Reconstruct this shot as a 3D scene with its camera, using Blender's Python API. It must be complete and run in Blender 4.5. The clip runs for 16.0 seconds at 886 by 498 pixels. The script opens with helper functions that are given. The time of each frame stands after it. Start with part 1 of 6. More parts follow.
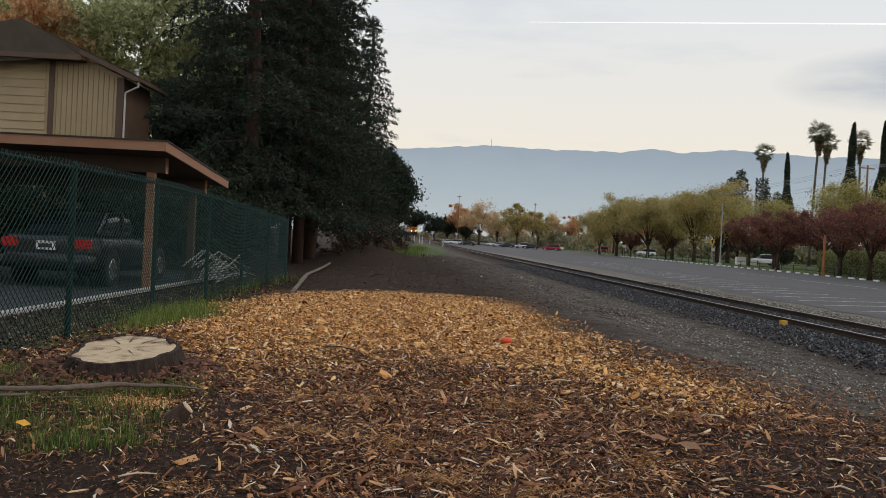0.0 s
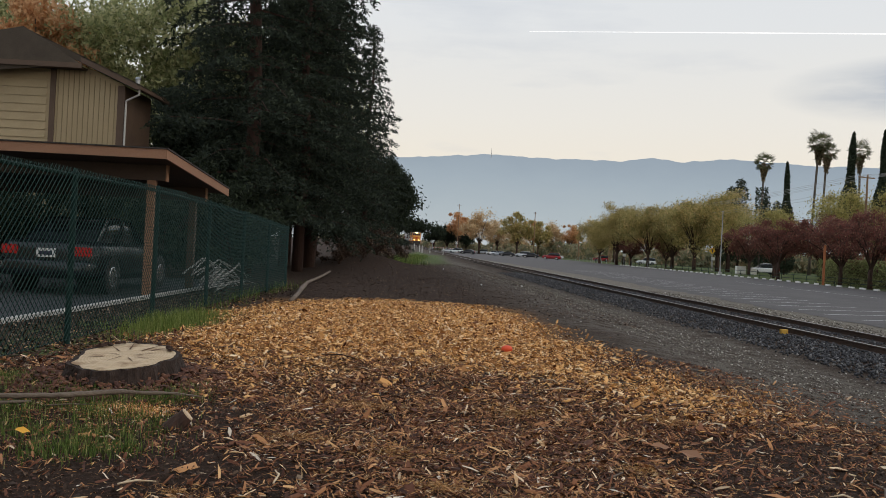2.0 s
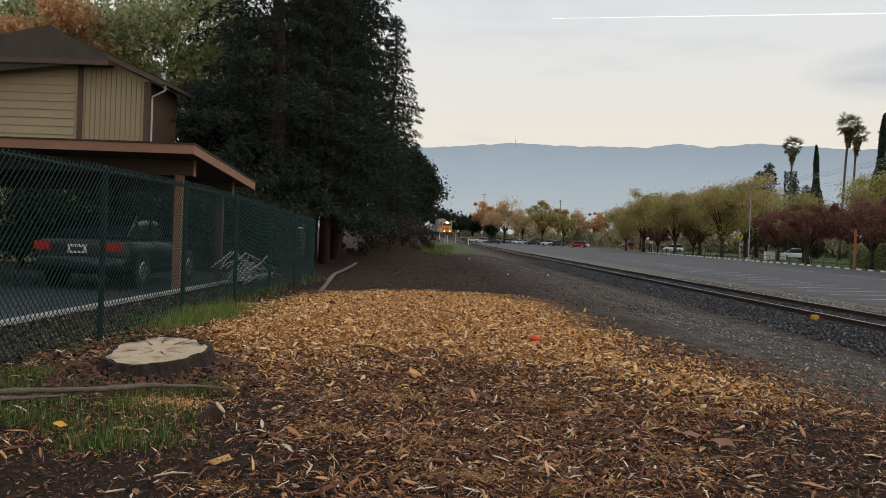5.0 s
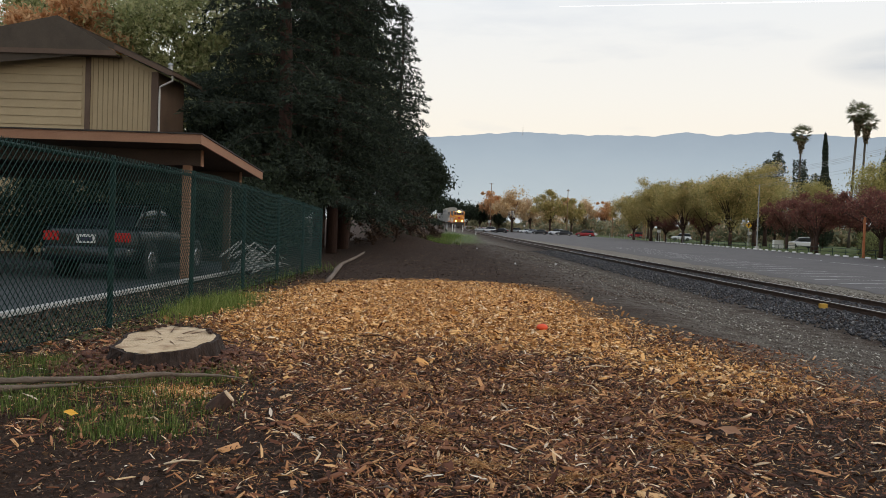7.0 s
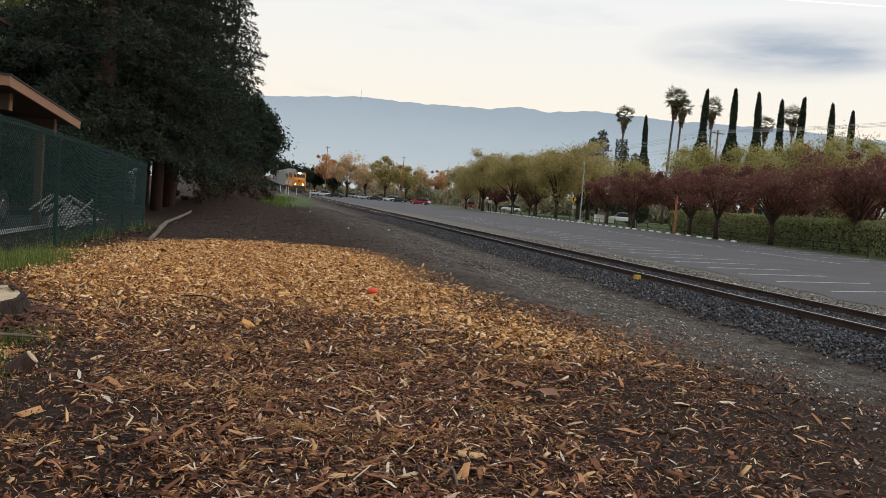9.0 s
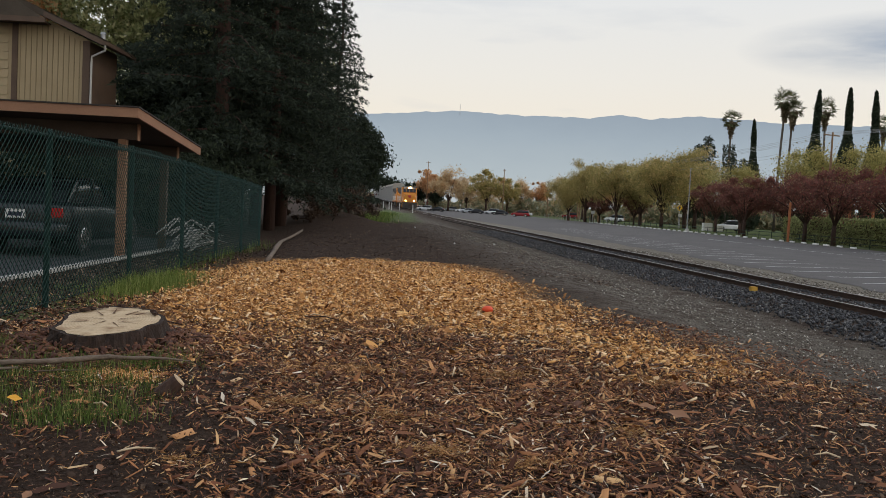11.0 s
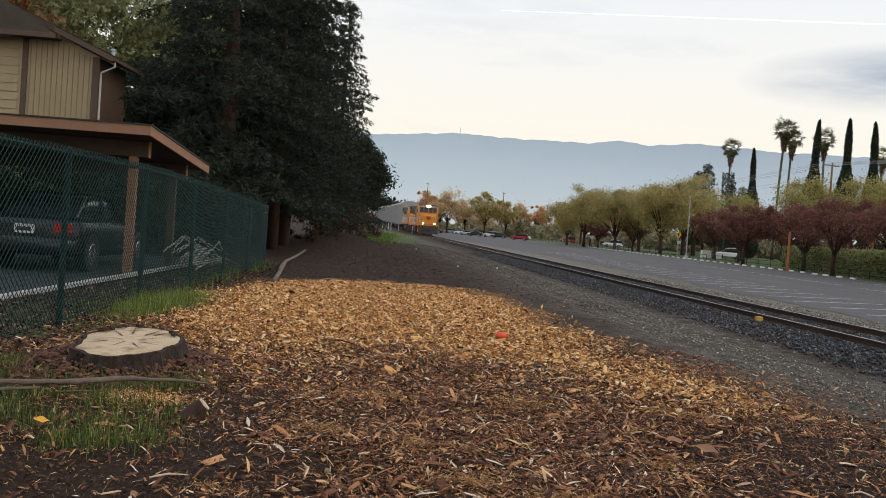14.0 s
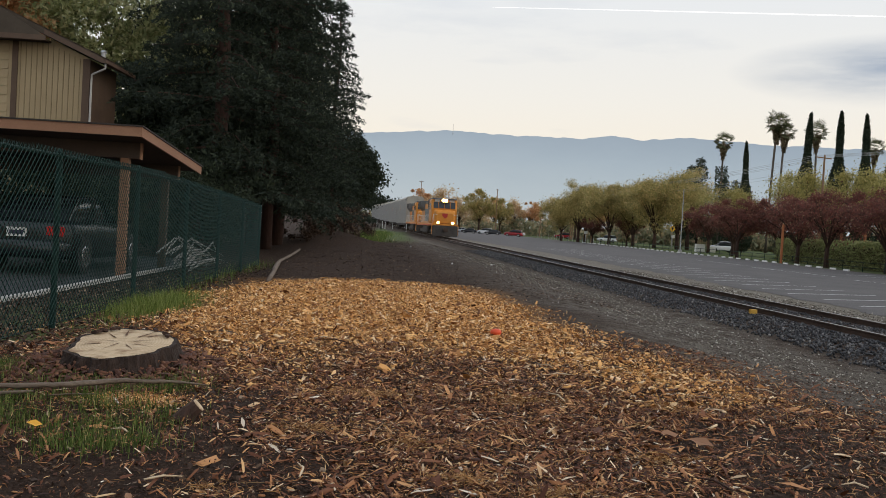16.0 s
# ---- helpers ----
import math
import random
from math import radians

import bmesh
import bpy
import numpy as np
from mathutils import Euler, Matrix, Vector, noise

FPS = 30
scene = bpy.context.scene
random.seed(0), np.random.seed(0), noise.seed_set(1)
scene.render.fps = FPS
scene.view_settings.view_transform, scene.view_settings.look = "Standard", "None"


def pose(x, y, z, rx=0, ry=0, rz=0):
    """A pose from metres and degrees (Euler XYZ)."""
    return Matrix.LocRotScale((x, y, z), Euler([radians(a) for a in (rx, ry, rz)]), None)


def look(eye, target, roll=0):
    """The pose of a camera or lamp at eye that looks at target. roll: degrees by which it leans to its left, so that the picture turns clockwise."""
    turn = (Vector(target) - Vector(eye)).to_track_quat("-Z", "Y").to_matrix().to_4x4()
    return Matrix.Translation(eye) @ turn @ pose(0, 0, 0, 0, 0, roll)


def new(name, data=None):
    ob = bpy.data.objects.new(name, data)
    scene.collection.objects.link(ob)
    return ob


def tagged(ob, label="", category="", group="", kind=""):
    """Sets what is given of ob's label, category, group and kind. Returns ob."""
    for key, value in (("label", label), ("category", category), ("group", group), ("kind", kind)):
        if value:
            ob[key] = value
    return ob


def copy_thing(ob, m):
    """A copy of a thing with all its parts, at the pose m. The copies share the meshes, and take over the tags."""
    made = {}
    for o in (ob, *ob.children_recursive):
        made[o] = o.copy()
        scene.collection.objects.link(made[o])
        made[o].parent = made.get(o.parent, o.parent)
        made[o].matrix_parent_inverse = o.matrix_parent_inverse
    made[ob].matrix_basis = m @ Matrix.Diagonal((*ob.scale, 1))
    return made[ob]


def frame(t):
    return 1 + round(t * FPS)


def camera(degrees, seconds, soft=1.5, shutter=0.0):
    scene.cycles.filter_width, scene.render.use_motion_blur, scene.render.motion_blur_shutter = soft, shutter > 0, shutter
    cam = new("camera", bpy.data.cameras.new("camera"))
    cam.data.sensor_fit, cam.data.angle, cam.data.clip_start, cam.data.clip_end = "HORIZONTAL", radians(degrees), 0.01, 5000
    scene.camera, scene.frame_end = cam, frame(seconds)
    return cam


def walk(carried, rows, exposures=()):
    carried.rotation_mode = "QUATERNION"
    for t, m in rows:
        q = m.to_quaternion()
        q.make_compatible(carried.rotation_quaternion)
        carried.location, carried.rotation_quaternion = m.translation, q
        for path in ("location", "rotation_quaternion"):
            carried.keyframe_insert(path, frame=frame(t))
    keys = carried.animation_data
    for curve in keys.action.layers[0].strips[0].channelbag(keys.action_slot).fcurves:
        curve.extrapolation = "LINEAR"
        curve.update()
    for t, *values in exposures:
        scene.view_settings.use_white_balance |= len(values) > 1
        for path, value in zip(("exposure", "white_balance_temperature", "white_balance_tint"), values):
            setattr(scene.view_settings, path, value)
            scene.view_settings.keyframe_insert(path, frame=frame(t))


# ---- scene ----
cam = camera(54.3, 16.0, 0.9)
PATH = [
    (0, (0.326, 0.026, 1.245), (0.339, 2.026, 1.222), 2.9),
    (0.5, (0.318, 0.034, 1.244), (0.316, 2.033, 1.221), 3.5),
    (1, (0.316, 0.03, 1.242), (0.32, 2.03, 1.228), 3.0),
    (1.5, (0.32, 0.015, 1.246), (0.325, 2.015, 1.237), 2.9),
    (2, (0.32, 0.036, 1.236), (0.332, 2.036, 1.233), 3.0),
    (2.5, (0.321, 0.036, 1.242), (0.346, 2.036, 1.262), 1.8),
    (3, (0.319, 0.032, 1.24), (0.341, 2.032, 1.276), 1.4),
    (3.5, (0.305, 0.014, 1.252), (0.312, 2.014, 1.292), 1.6),
    (4, (0.314, 0.024, 1.242), (0.296, 2.024, 1.271), 1.3),
    (4.5, (0.306, 0.028, 1.242), (0.267, 2.028, 1.237), 2.0),
    (7, (0.309, 0.015, 1.241), (0.247, 2.013, 1.187), 2.0),
    (7.5, (0.313, 0.011, 1.247), (0.294, 2.009, 1.185), 1.9),
    (8, (0.38, 0.083, 1.214), (0.607, 2.066, 1.1), 2.7),
    (8.2, (0.392, 0.081, 1.208), (0.718, 2.05, 1.091), 3.2),
    (10.3, (0.208, 0.098, 1.246), (0.491, 2.076, 1.15), 5.8),
    (10.5, (0.22, 0.103, 1.256), (0.491, 2.083, 1.182), 5.6),
    (11, (0.173, 0.033, 1.275), (0.262, 2.029, 1.177), 2.9),
    (11.5, (0.016, 0.089, 1.288), (0.08, 2.087, 1.211), 1.7),
    (12, (-0.055, 0.091, 1.314), (0.047, 2.088, 1.28), 2.3),
    (12.5, (-0.052, 0.058, 1.311), (-0.012, 2.058, 1.285), 2.0),
    (13, (-0.052, 0.049, 1.307), (-0.026, 2.048, 1.255), 2.8),
    (13.5, (-0.042, 0.054, 1.304), (0.022, 2.052, 1.252), 4.0),
    (14, (-0.036, 0.063, 1.302), (0.056, 2.06, 1.254), 4.1),
    (14.5, (-0.025, 0.065, 1.301), (0.079, 2.062, 1.253), 3.8),
    (15, (-0.023, 0.069, 1.301), (0.085, 2.066, 1.274), 3.4),
    (15.5, (-0.025, 0.066, 1.304), (0.076, 2.064, 1.268), 3.2),
    (16, (-0.023, 0.067, 1.302), (0.082, 2.064, 1.249), 3.3),
]
walk(cam, [(t, look(eye, target, roll)) for t, eye, target, roll in PATH],
     [(0, 0.03), (3.5, -0.02), (4.5, -0.03), (7, 0.2), (7.5, 0.22), (8, 0.12), (8.4, 0.14), (10.3, 0.32), (10.5, 0.32), (11, 0.04), (11.5, 0.33), (12, 0.15), (12.5, 0.08), (13.5, 0.2), (14.5, 0.27), (16, 0.12)])

# ---------------------------------------------------------------- world, sun, exposure
SUN_DIR = (0.75, -0.25, 0.55)


def build_world():
    w = bpy.data.worlds.new("overcast_evening")
    scene.world = w
    w.use_nodes = True
    nt = w.node_tree
    nt.nodes.clear()
    N, L = nt.nodes.new, nt.links.new
    out, bg = N("ShaderNodeOutputWorld"), N("ShaderNodeBackground")
    tc, sep = N("ShaderNodeTexCoord"), N("ShaderNodeSeparateXYZ")
    L(tc.outputs["Generated"], sep.inputs[0])
    sky = N("ShaderNodeTexSky")
    sky.sky_type, sky.sun_disc = "NISHITA", False
    sky.sun_elevation, sky.sun_rotation = radians(14), radians(110)
    sky.air_density, sky.dust_density = 1.0, 2.0
    dim = N("ShaderNodeVectorMath")
    dim.operation = "SCALE"
    dim.inputs["Scale"].default_value = 0.07
    L(sky.outputs[0], dim.inputs[0])
    # thin high overcast, cream at the horizon and blue-grey higher up
    ramp = N("ShaderNodeValToRGB")
    el = ramp.color_ramp.elements
    el[0].position, el[0].color = 0.0, (0.92, 0.79, 0.63, 1)
    el[1].position, el[1].color = 1.0, (0.62, 0.69, 0.80, 1)
    for p, c in ((0.08, (0.93, 0.845, 0.715)), (0.15, (0.885, 0.85, 0.785)), (0.25, (0.815, 0.83, 0.84)), (0.45, (0.74, 0.79, 0.86))):
        e = el.new(p)
        e.color = (*c, 1)
    L(sep.outputs["Z"], ramp.inputs[0])
    # broken darker cloud bands, flattened towards the horizon
    mp = N("ShaderNodeMapping")
    mp.inputs["Scale"].default_value = (2.2, 2.2, 11.0)
    mp.inputs["Location"].default_value = (0.35, 0.2, 0.3)
    L(tc.outputs["Generated"], mp.inputs[0])
    n1 = N("ShaderNodeTexNoise")
    n1.inputs["Scale"].default_value, n1.inputs["Detail"].default_value, n1.inputs["Roughness"].default_value = 1.6, 7, 0.55
    L(mp.outputs[0], n1.inputs["Vector"])
    cr = N("ShaderNodeValToRGB")
    cr.color_ramp.elements[0].position, cr.color_ramp.elements[0].color = 0.52, (0, 0, 0, 1)
    cr.color_ramp.elements[1].position, cr.color_ramp.elements[1].color = 0.78, (1, 1, 1, 1)
    L(n1.outputs[0], cr.inputs[0])
    amount = N("ShaderNodeMath")
    amount.operation = "MULTIPLY"
    amount.inputs[1].default_value = 0.45
    L(cr.outputs[0], amount.inputs[0])
    clouds = N("ShaderNodeMix")
    clouds.data_type = "RGBA"
    clouds.inputs["B"].default_value = (0.50, 0.55, 0.64, 1)
    L(amount.outputs[0], clouds.inputs["Factor"])
    L(ramp.outputs[0], clouds.inputs["A"])
    # one grey bank of cloud low ahead on the right
    off, wide, far = N("ShaderNodeVectorMath"), N("ShaderNodeVectorMath"), N("ShaderNodeVectorMath")
    off.operation, wide.operation, far.operation = "SUBTRACT", "MULTIPLY", "LENGTH"
    off.inputs[1].default_value, wide.inputs[1].default_value = (0.50, 0.85, 0.183), (7.5, 7.5, 34)
    L(tc.outputs["Generated"], off.inputs[0])
    L(off.outputs[0], wide.inputs[0])
    L(wide.outputs[0], far.inputs[0])
    fall = N("ShaderNodeMapRange")
    fall.inputs["From Min"].default_value, fall.inputs["From Max"].default_value = 1.3, 0.45
    fall.inputs["To Max"].default_value = 1.0
    L(far.outputs["Value"], fall.inputs["Value"])
    tex = N("ShaderNodeMapRange")
    tex.inputs["From Min"].default_value, tex.inputs["From Max"].default_value = 0.30, 0.55
    L(n1.outputs[0], tex.inputs["Value"])
    both = N("ShaderNodeMath")
    both.operation = "MULTIPLY"
    L(fall.outputs[0], both.inputs[0])
    L(tex.outputs[0], both.inputs[1])
    bank = N("ShaderNodeMix")
    bank.data_type = "RGBA"
    bank.inputs["B"].default_value = (0.40, 0.455, 0.54, 1)
    L(both.outputs[0], bank.inputs["Factor"])
    L(clouds.outputs["Result"], bank.inputs["A"])
    mix = N("ShaderNodeMix")
    mix.data_type = "RGBA"
    mix.inputs["Factor"].default_value = 0.08
    L(bank.outputs["Result"], mix.inputs["A"])
    L(dim.outputs[0], mix.inputs["B"])
    L(mix.outputs["Result"], bg.inputs[0])
    bg.inputs[1].default_value = 1.0
    L(bg.outputs[0], out.inputs[0])


build_world()
sun = new("sun", bpy.data.lights.new("sun", "SUN"))
sun.data.energy, sun.data.angle, sun.data.color = 0.5, radians(14), (1.0, 0.88, 0.72)
sun.matrix_world = look((0, 0, 50), (-SUN_DIR[0] * 60, -SUN_DIR[1] * 60, 50 - SUN_DIR[2] * 60))
scene.view_settings.exposure = 0.0

# ---------------------------------------------------------------- materials


def nodes_of(name):
    m = bpy.data.materials.new(name)
    m.use_nodes = True
    nt = m.node_tree
    return m, nt, nt.nodes["Principled BSDF"]


def ramp_node(nt, stops):
    r = nt.nodes.new("ShaderNodeValToRGB")
    el = r.color_ramp.elements
    el[0].position, el[0].color = stops[0][0], (*stops[0][1], 1)
    el[1].position, el[1].color = stops[-1][0], (*stops[-1][1], 1)
    for p, c in stops[1:-1]:
        el.new(p).color = (*c, 1)
    return r


def noise_node(nt, scale, detail=4, rough=0.6, stretch=None, coords="Object"):
    tc = nt.nodes.new("ShaderNodeTexCoord")
    n = nt.nodes.new("ShaderNodeTexNoise")
    n.inputs["Scale"].default_value, n.inputs["Detail"].default_value, n.inputs["Roughness"].default_value = scale, detail, rough
    src = tc.outputs[coords]
    if stretch:
        mp = nt.nodes.new("ShaderNodeMapping")
        mp.inputs["Scale"].default_value = stretch
        nt.links.new(src, mp.inputs[0])
        src = mp.outputs[0]
    nt.links.new(src, n.inputs["Vector"])
    return n


def surface(name, dark, light, scale=6.0, fine=60.0, rough=0.8, bump=0.3, metal=0.0, stretch=None, spread=(0.3, 0.7)):
    """Colour varied at a coarse and a fine scale, with a fine relief."""
    m, nt, b = nodes_of(name)
    L = nt.links.new
    n1, n2 = noise_node(nt, scale, 5, 0.6, stretch), noise_node(nt, fine, 3, 0.6, stretch)
    add = nt.nodes.new("ShaderNodeMix")
    add.inputs["Factor"].default_value = 0.4
    L(n1.outputs[0], add.inputs["A"])
    L(n2.outputs[0], add.inputs["B"])
    r = ramp_node(nt, [(spread[0], dark), (spread[1], light)])
    L(add.outputs["Result"], r.inputs[0])
    L(r.outputs[0], b.inputs["Base Color"])
    b.inputs["Roughness"].default_value, b.inputs["Metallic"].default_value = rough, metal
    if bump:
        bp = nt.nodes.new("ShaderNodeBump")
        bp.inputs["Strength"].default_value, bp.inputs["Distance"].default_value = bump, 0.02
        L(n2.outputs[0], bp.inputs["Height"])
        L(bp.outputs[0], b.inputs["Normal"])
    return m


def islands(name, stops, rough=0.85, through_light=0.0, per="island"):
    """Each loose piece takes its own colour from the stops."""
    m, nt, b = nodes_of(name)
    L = nt.links.new
    if per == "island":
        g = nt.nodes.new("ShaderNodeNewGeometry")
        value = g.outputs["Random Per Island"]
    else:
        g = nt.nodes.new("ShaderNodeObjectInfo")
        value = g.outputs["Random"]
    r = ramp_node(nt, stops)
    L(value, r.inputs[0])
    L(r.outputs[0], b.inputs["Base Color"])
    b.inputs["Roughness"].default_value = rough
    if through_light:
        b.inputs["Specular IOR Level"].default_value = 0.12
        t = nt.nodes.new("ShaderNodeBsdfTranslucent")
        mx = nt.nodes.new("ShaderNodeMixShader")
        mx.inputs[0].default_value = through_light
        L(r.outputs[0], t.inputs[0])
        L(b.outputs[0], mx.inputs[1])
        L(t.outputs[0], mx.inputs[2])
        L(mx.outputs[0], nt.nodes["Material Output"].inputs[0])
    return m


def plain(name, c, rough=0.5, metal=0.0, glow=0.0):
    m, nt, b = nodes_of(name)
    n = noise_node(nt, 9.0, 4)
    r = ramp_node(nt, [(0.3, tuple(v * 0.86 for v in c)), (0.7, c)])
    nt.links.new(n.outputs[0], r.inputs[0])
    nt.links.new(r.outputs[0], b.inputs["Base Color"])
    b.inputs["Roughness"].default_value, b.inputs["Metallic"].default_value = rough, metal
    if glow:
        b.inputs["Emission Color"].default_value = (*c, 1)
        b.inputs["Emission Strength"].default_value = glow
    return m


def glass_like(name, c=(0.02, 0.025, 0.03)):
    m, nt, b = nodes_of(name)
    b.inputs["Base Color"].default_value = (*c, 1)
    b.inputs["Roughness"].default_value = 0.06
    return m


def ground_material():
    """Bare dark soil, grey gravel beside the ballast, mulch, pale chips, grass verges."""
    m, nt, b = nodes_of("ground_soil")
    L = nt.links.new
    tc, sep = nt.nodes.new("ShaderNodeTexCoord"), nt.nodes.new("ShaderNodeSeparateXYZ")
    L(tc.outputs["Object"], sep.inputs[0])
    wob = noise_node(nt, 0.55, 4)

    def band(src, lo, hi, soft, push):
        """1 between lo and hi, with an uneven edge."""
        def math_(op, a, c):
            n = nt.nodes.new("ShaderNodeMath")
            n.operation = op
            for i, v in enumerate((a, c)):
                if isinstance(v, (int, float)):
                    n.inputs[i].default_value = v
                else:
                    L(v, n.inputs[i])
            return n.outputs[0]
        shift = math_("MULTIPLY", math_("SUBTRACT", wob.outputs[0], 0.5), push)
        v = math_("ADD", src, shift)
        out = []
        for edge, sgn in ((lo, 1), (hi, -1)):
            mr = nt.nodes.new("ShaderNodeMapRange")
            mr.inputs["From Min"].default_value, mr.inputs["From Max"].default_value = edge - sgn * soft, edge + sgn * soft
            L(v, mr.inputs["Value"])
            out.append(mr.outputs[0])
        return math_("MULTIPLY", out[0], out[1])

    def over(base, col, fac):
        mx = nt.nodes.new("ShaderNodeMix")
        mx.data_type = "RGBA"
        L(fac, mx.inputs["Factor"])
        L(base, mx.inputs["A"])
        L(col, mx.inputs["B"])
        return mx.outputs["Result"]

    def mul(a, c):
        n = nt.nodes.new("ShaderNodeMath")
        n.operation = "MULTIPLY"
        L(a, n.inputs[0])
        if isinstance(c, (int, float)):
            n.inputs[1].default_value = c
        else:
            L(c, n.inputs[1])
        return n.outputs[0]

    fine, mid = noise_node(nt, 28, 6, 0.7), noise_node(nt, 3.0, 5, 0.65)
    soil = ramp_node(nt, [(0.3, (0.014, 0.008, 0.005)), (0.55, (0.042, 0.023, 0.014)), (0.75, (0.115, 0.07, 0.044))])
    L(fine.outputs[0], soil.inputs[0])
    gravel = ramp_node(nt, [(0.32, (0.042, 0.034, 0.028)), (0.52, (0.125, 0.107, 0.086)), (0.72, (0.29, 0.26, 0.215))])
    L(fine.outputs[0], gravel.inputs[0])
    chips = ramp_node(nt, [(0.3, (0.10, 0.045, 0.016)), (0.5, (0.32, 0.15, 0.05)), (0.7, (0.52, 0.28, 0.10))])
    L(fine.outputs[0], chips.inputs[0])
    grass = ramp_node(nt, [(0.3, (0.05, 0.055, 0.022)), (0.55, (0.095, 0.125, 0.042)), (0.75, (0.16, 0.185, 0.07))])
    L(fine.outputs[0], grass.inputs[0])
    X, Y = sep.outputs["X"], sep.outputs["Y"]
    slant = nt.nodes.new("ShaderNodeMath")
    slant.operation = "MULTIPLY_ADD"
    slant.inputs[1].default_value = 0.05
    L(Y, slant.inputs[0])
    L(X, slant.inputs[2])
    XT = slant.outputs[0]
    c = soil.outputs[0]
    patch = nt.nodes.new("ShaderNodeMapRange")
    patch.inputs["From Min"].default_value, patch.inputs["From Max"].default_value = 0.36, 0.56
    L(mid.outputs[0], patch.inputs["Value"])
    c = over(c, gravel.outputs[0], mul(mul(band(XT, 3.5, 7.9, 0.9, 2.4), patch.outputs[0]), band(Y, 7.6, 400, 1.2, 2.0)))
    pale = ramp_node(nt, [(0.3, (0.10, 0.085, 0.065)), (0.55, (0.21, 0.185, 0.15)), (0.75, (0.34, 0.31, 0.26))])
    L(fine.outputs[0], pale.inputs[0])
    c = over(c, pale.outputs[0], band(XT, 11.6, 17.0, 0.4, 1.0))
    c = over(c, chips.outputs[0], mul(band(X, -2.7, 2.0, 0.5, 1.2), band(Y, 9.0, 18.6, 0.6, 1.5)))
    c = over(c, grass.outputs[0], mul(band(X, -4.4, -2.9, 0.4, 1.5), band(Y, 3.0, 14, 1.0, 1.0)))
    c = over(c, grass.outputs[0], mul(band(X, -3.4, 1.0, 0.7, 2.0), band(Y, 60, 140, 6.0, 10.0)))
    c = over(c, grass.outputs[0], band(X, 35.2, 4000, 0.3, 0.4))
    L(c, b.inputs["Base Color"])
    b.inputs["Roughness"].default_value = 0.95
    b.inputs["Specular IOR Level"].default_value = 0.2
    bp = nt.nodes.new("ShaderNodeBump")
    bp.inputs["Strength"].default_value, bp.inputs["Distance"].default_value = 0.9, 0.03
    L(fine.outputs[0], bp.inputs["Height"])
    L(bp.outputs[0], b.inputs["Normal"])
    return m


M = {}
M["ground"] = ground_material()
M["asphalt"] = surface("asphalt", (0.062, 0.056, 0.055), (0.118, 0.106, 0.102), 0.35, 45, 0.85, 0.3)
M["asphalt_old"] = surface("asphalt_old", (0.02, 0.023, 0.026), (0.04, 0.044, 0.048), 0.8, 50, 0.8, 0.3)
M["line_paint"] = surface("worn_line_paint", (0.55, 0.55, 0.54), (0.85, 0.84, 0.81), 7, 60, 0.7, 0.1)
M["concrete"] = surface("concrete", (0.36, 0.35, 0.33), (0.58, 0.57, 0.54), 3, 50, 0.85, 0.3)
M["ballast"] = islands("ballast_stone", [(0, (0.022, 0.022, 0.025)), (0.5, (0.055, 0.055, 0.06)), (0.85, (0.10, 0.10, 0.105)), (1, (0.24, 0.23, 0.22))], 0.85)
M["gravel"] = islands("loose_gravel", [(0, (0.05, 0.042, 0.034)), (0.5, (0.13, 0.112, 0.09)), (0.82, (0.26, 0.23, 0.19)), (1, (0.72, 0.68, 0.62))], 0.9)
M["chip_light"] = islands("fresh_wood_chip", [(0, (0.10, 0.03, 0.01)), (0.16, (0.30, 0.12, 0.032)), (0.5, (0.66, 0.315, 0.092)), (0.85, (0.85, 0.50, 0.19)), (1, (0.9, 0.7, 0.45))], 0.8)
M["chip_brown"] = islands("bark_mulch", [(0, (0.045, 0.015, 0.007)), (0.38, (0.125, 0.042, 0.018)), (0.66, (0.27, 0.105, 0.043)), (0.86, (0.52, 0.245, 0.098)), (0.95, (0.70, 0.42, 0.19)), (1, (0.82, 0.66, 0.46))], 0.85)
M["bark_dark"] = islands("dark_bark_flake", [(0, (0.028, 0.010, 0.005)), (0.5, (0.105, 0.036, 0.016)), (0.85, (0.26, 0.10, 0.042)), (1, (0.46, 0.23, 0.10))], 0.85)
M["splinter"] = islands("pale_splinter", [(0, (0.34, 0.21, 0.11)), (0.5, (0.56, 0.42, 0.27)), (1, (0.82, 0.74, 0.62))], 0.8)
M["pale_twig"] = surface("pale_twig", (0.26, 0.25, 0.23), (0.46, 0.44, 0.41), 4, 40, 0.85, 0.2)
M["fibre"] = islands("bark_fibre", [(0, (0.12, 0.045, 0.018)), (0.35, (0.30, 0.13, 0.042)), (0.75, (0.52, 0.28, 0.09)), (0.95, (0.62, 0.42, 0.2)), (1, (0.8, 0.7, 0.55))], 0.85)
M["dry_leaf"] = islands("fallen_leaf", [(0, (0.10, 0.04, 0.02)), (0.5, (0.22, 0.10, 0.05)), (0.85, (0.30, 0.16, 0.09)), (1, (0.42, 0.3, 0.2))], 0.7)
M["yellow_leaf"] = plain("yellow_leaf", (0.75, 0.38, 0.03), 0.6)
M["orange_plastic"] = plain("orange_plastic", (0.85, 0.10, 0.03), 0.45)
M["yellow_paint"] = plain("yellow_paint", (0.62, 0.36, 0.05), 0.6)
M["grass"] = islands("grass_blade", [(0, (0.056, 0.080, 0.019)), (0.6, (0.112, 0.168, 0.040)), (0.9, (0.208, 0.272, 0.072)), (1, (0.480, 0.416, 0.192))], 0.6, 0.25)
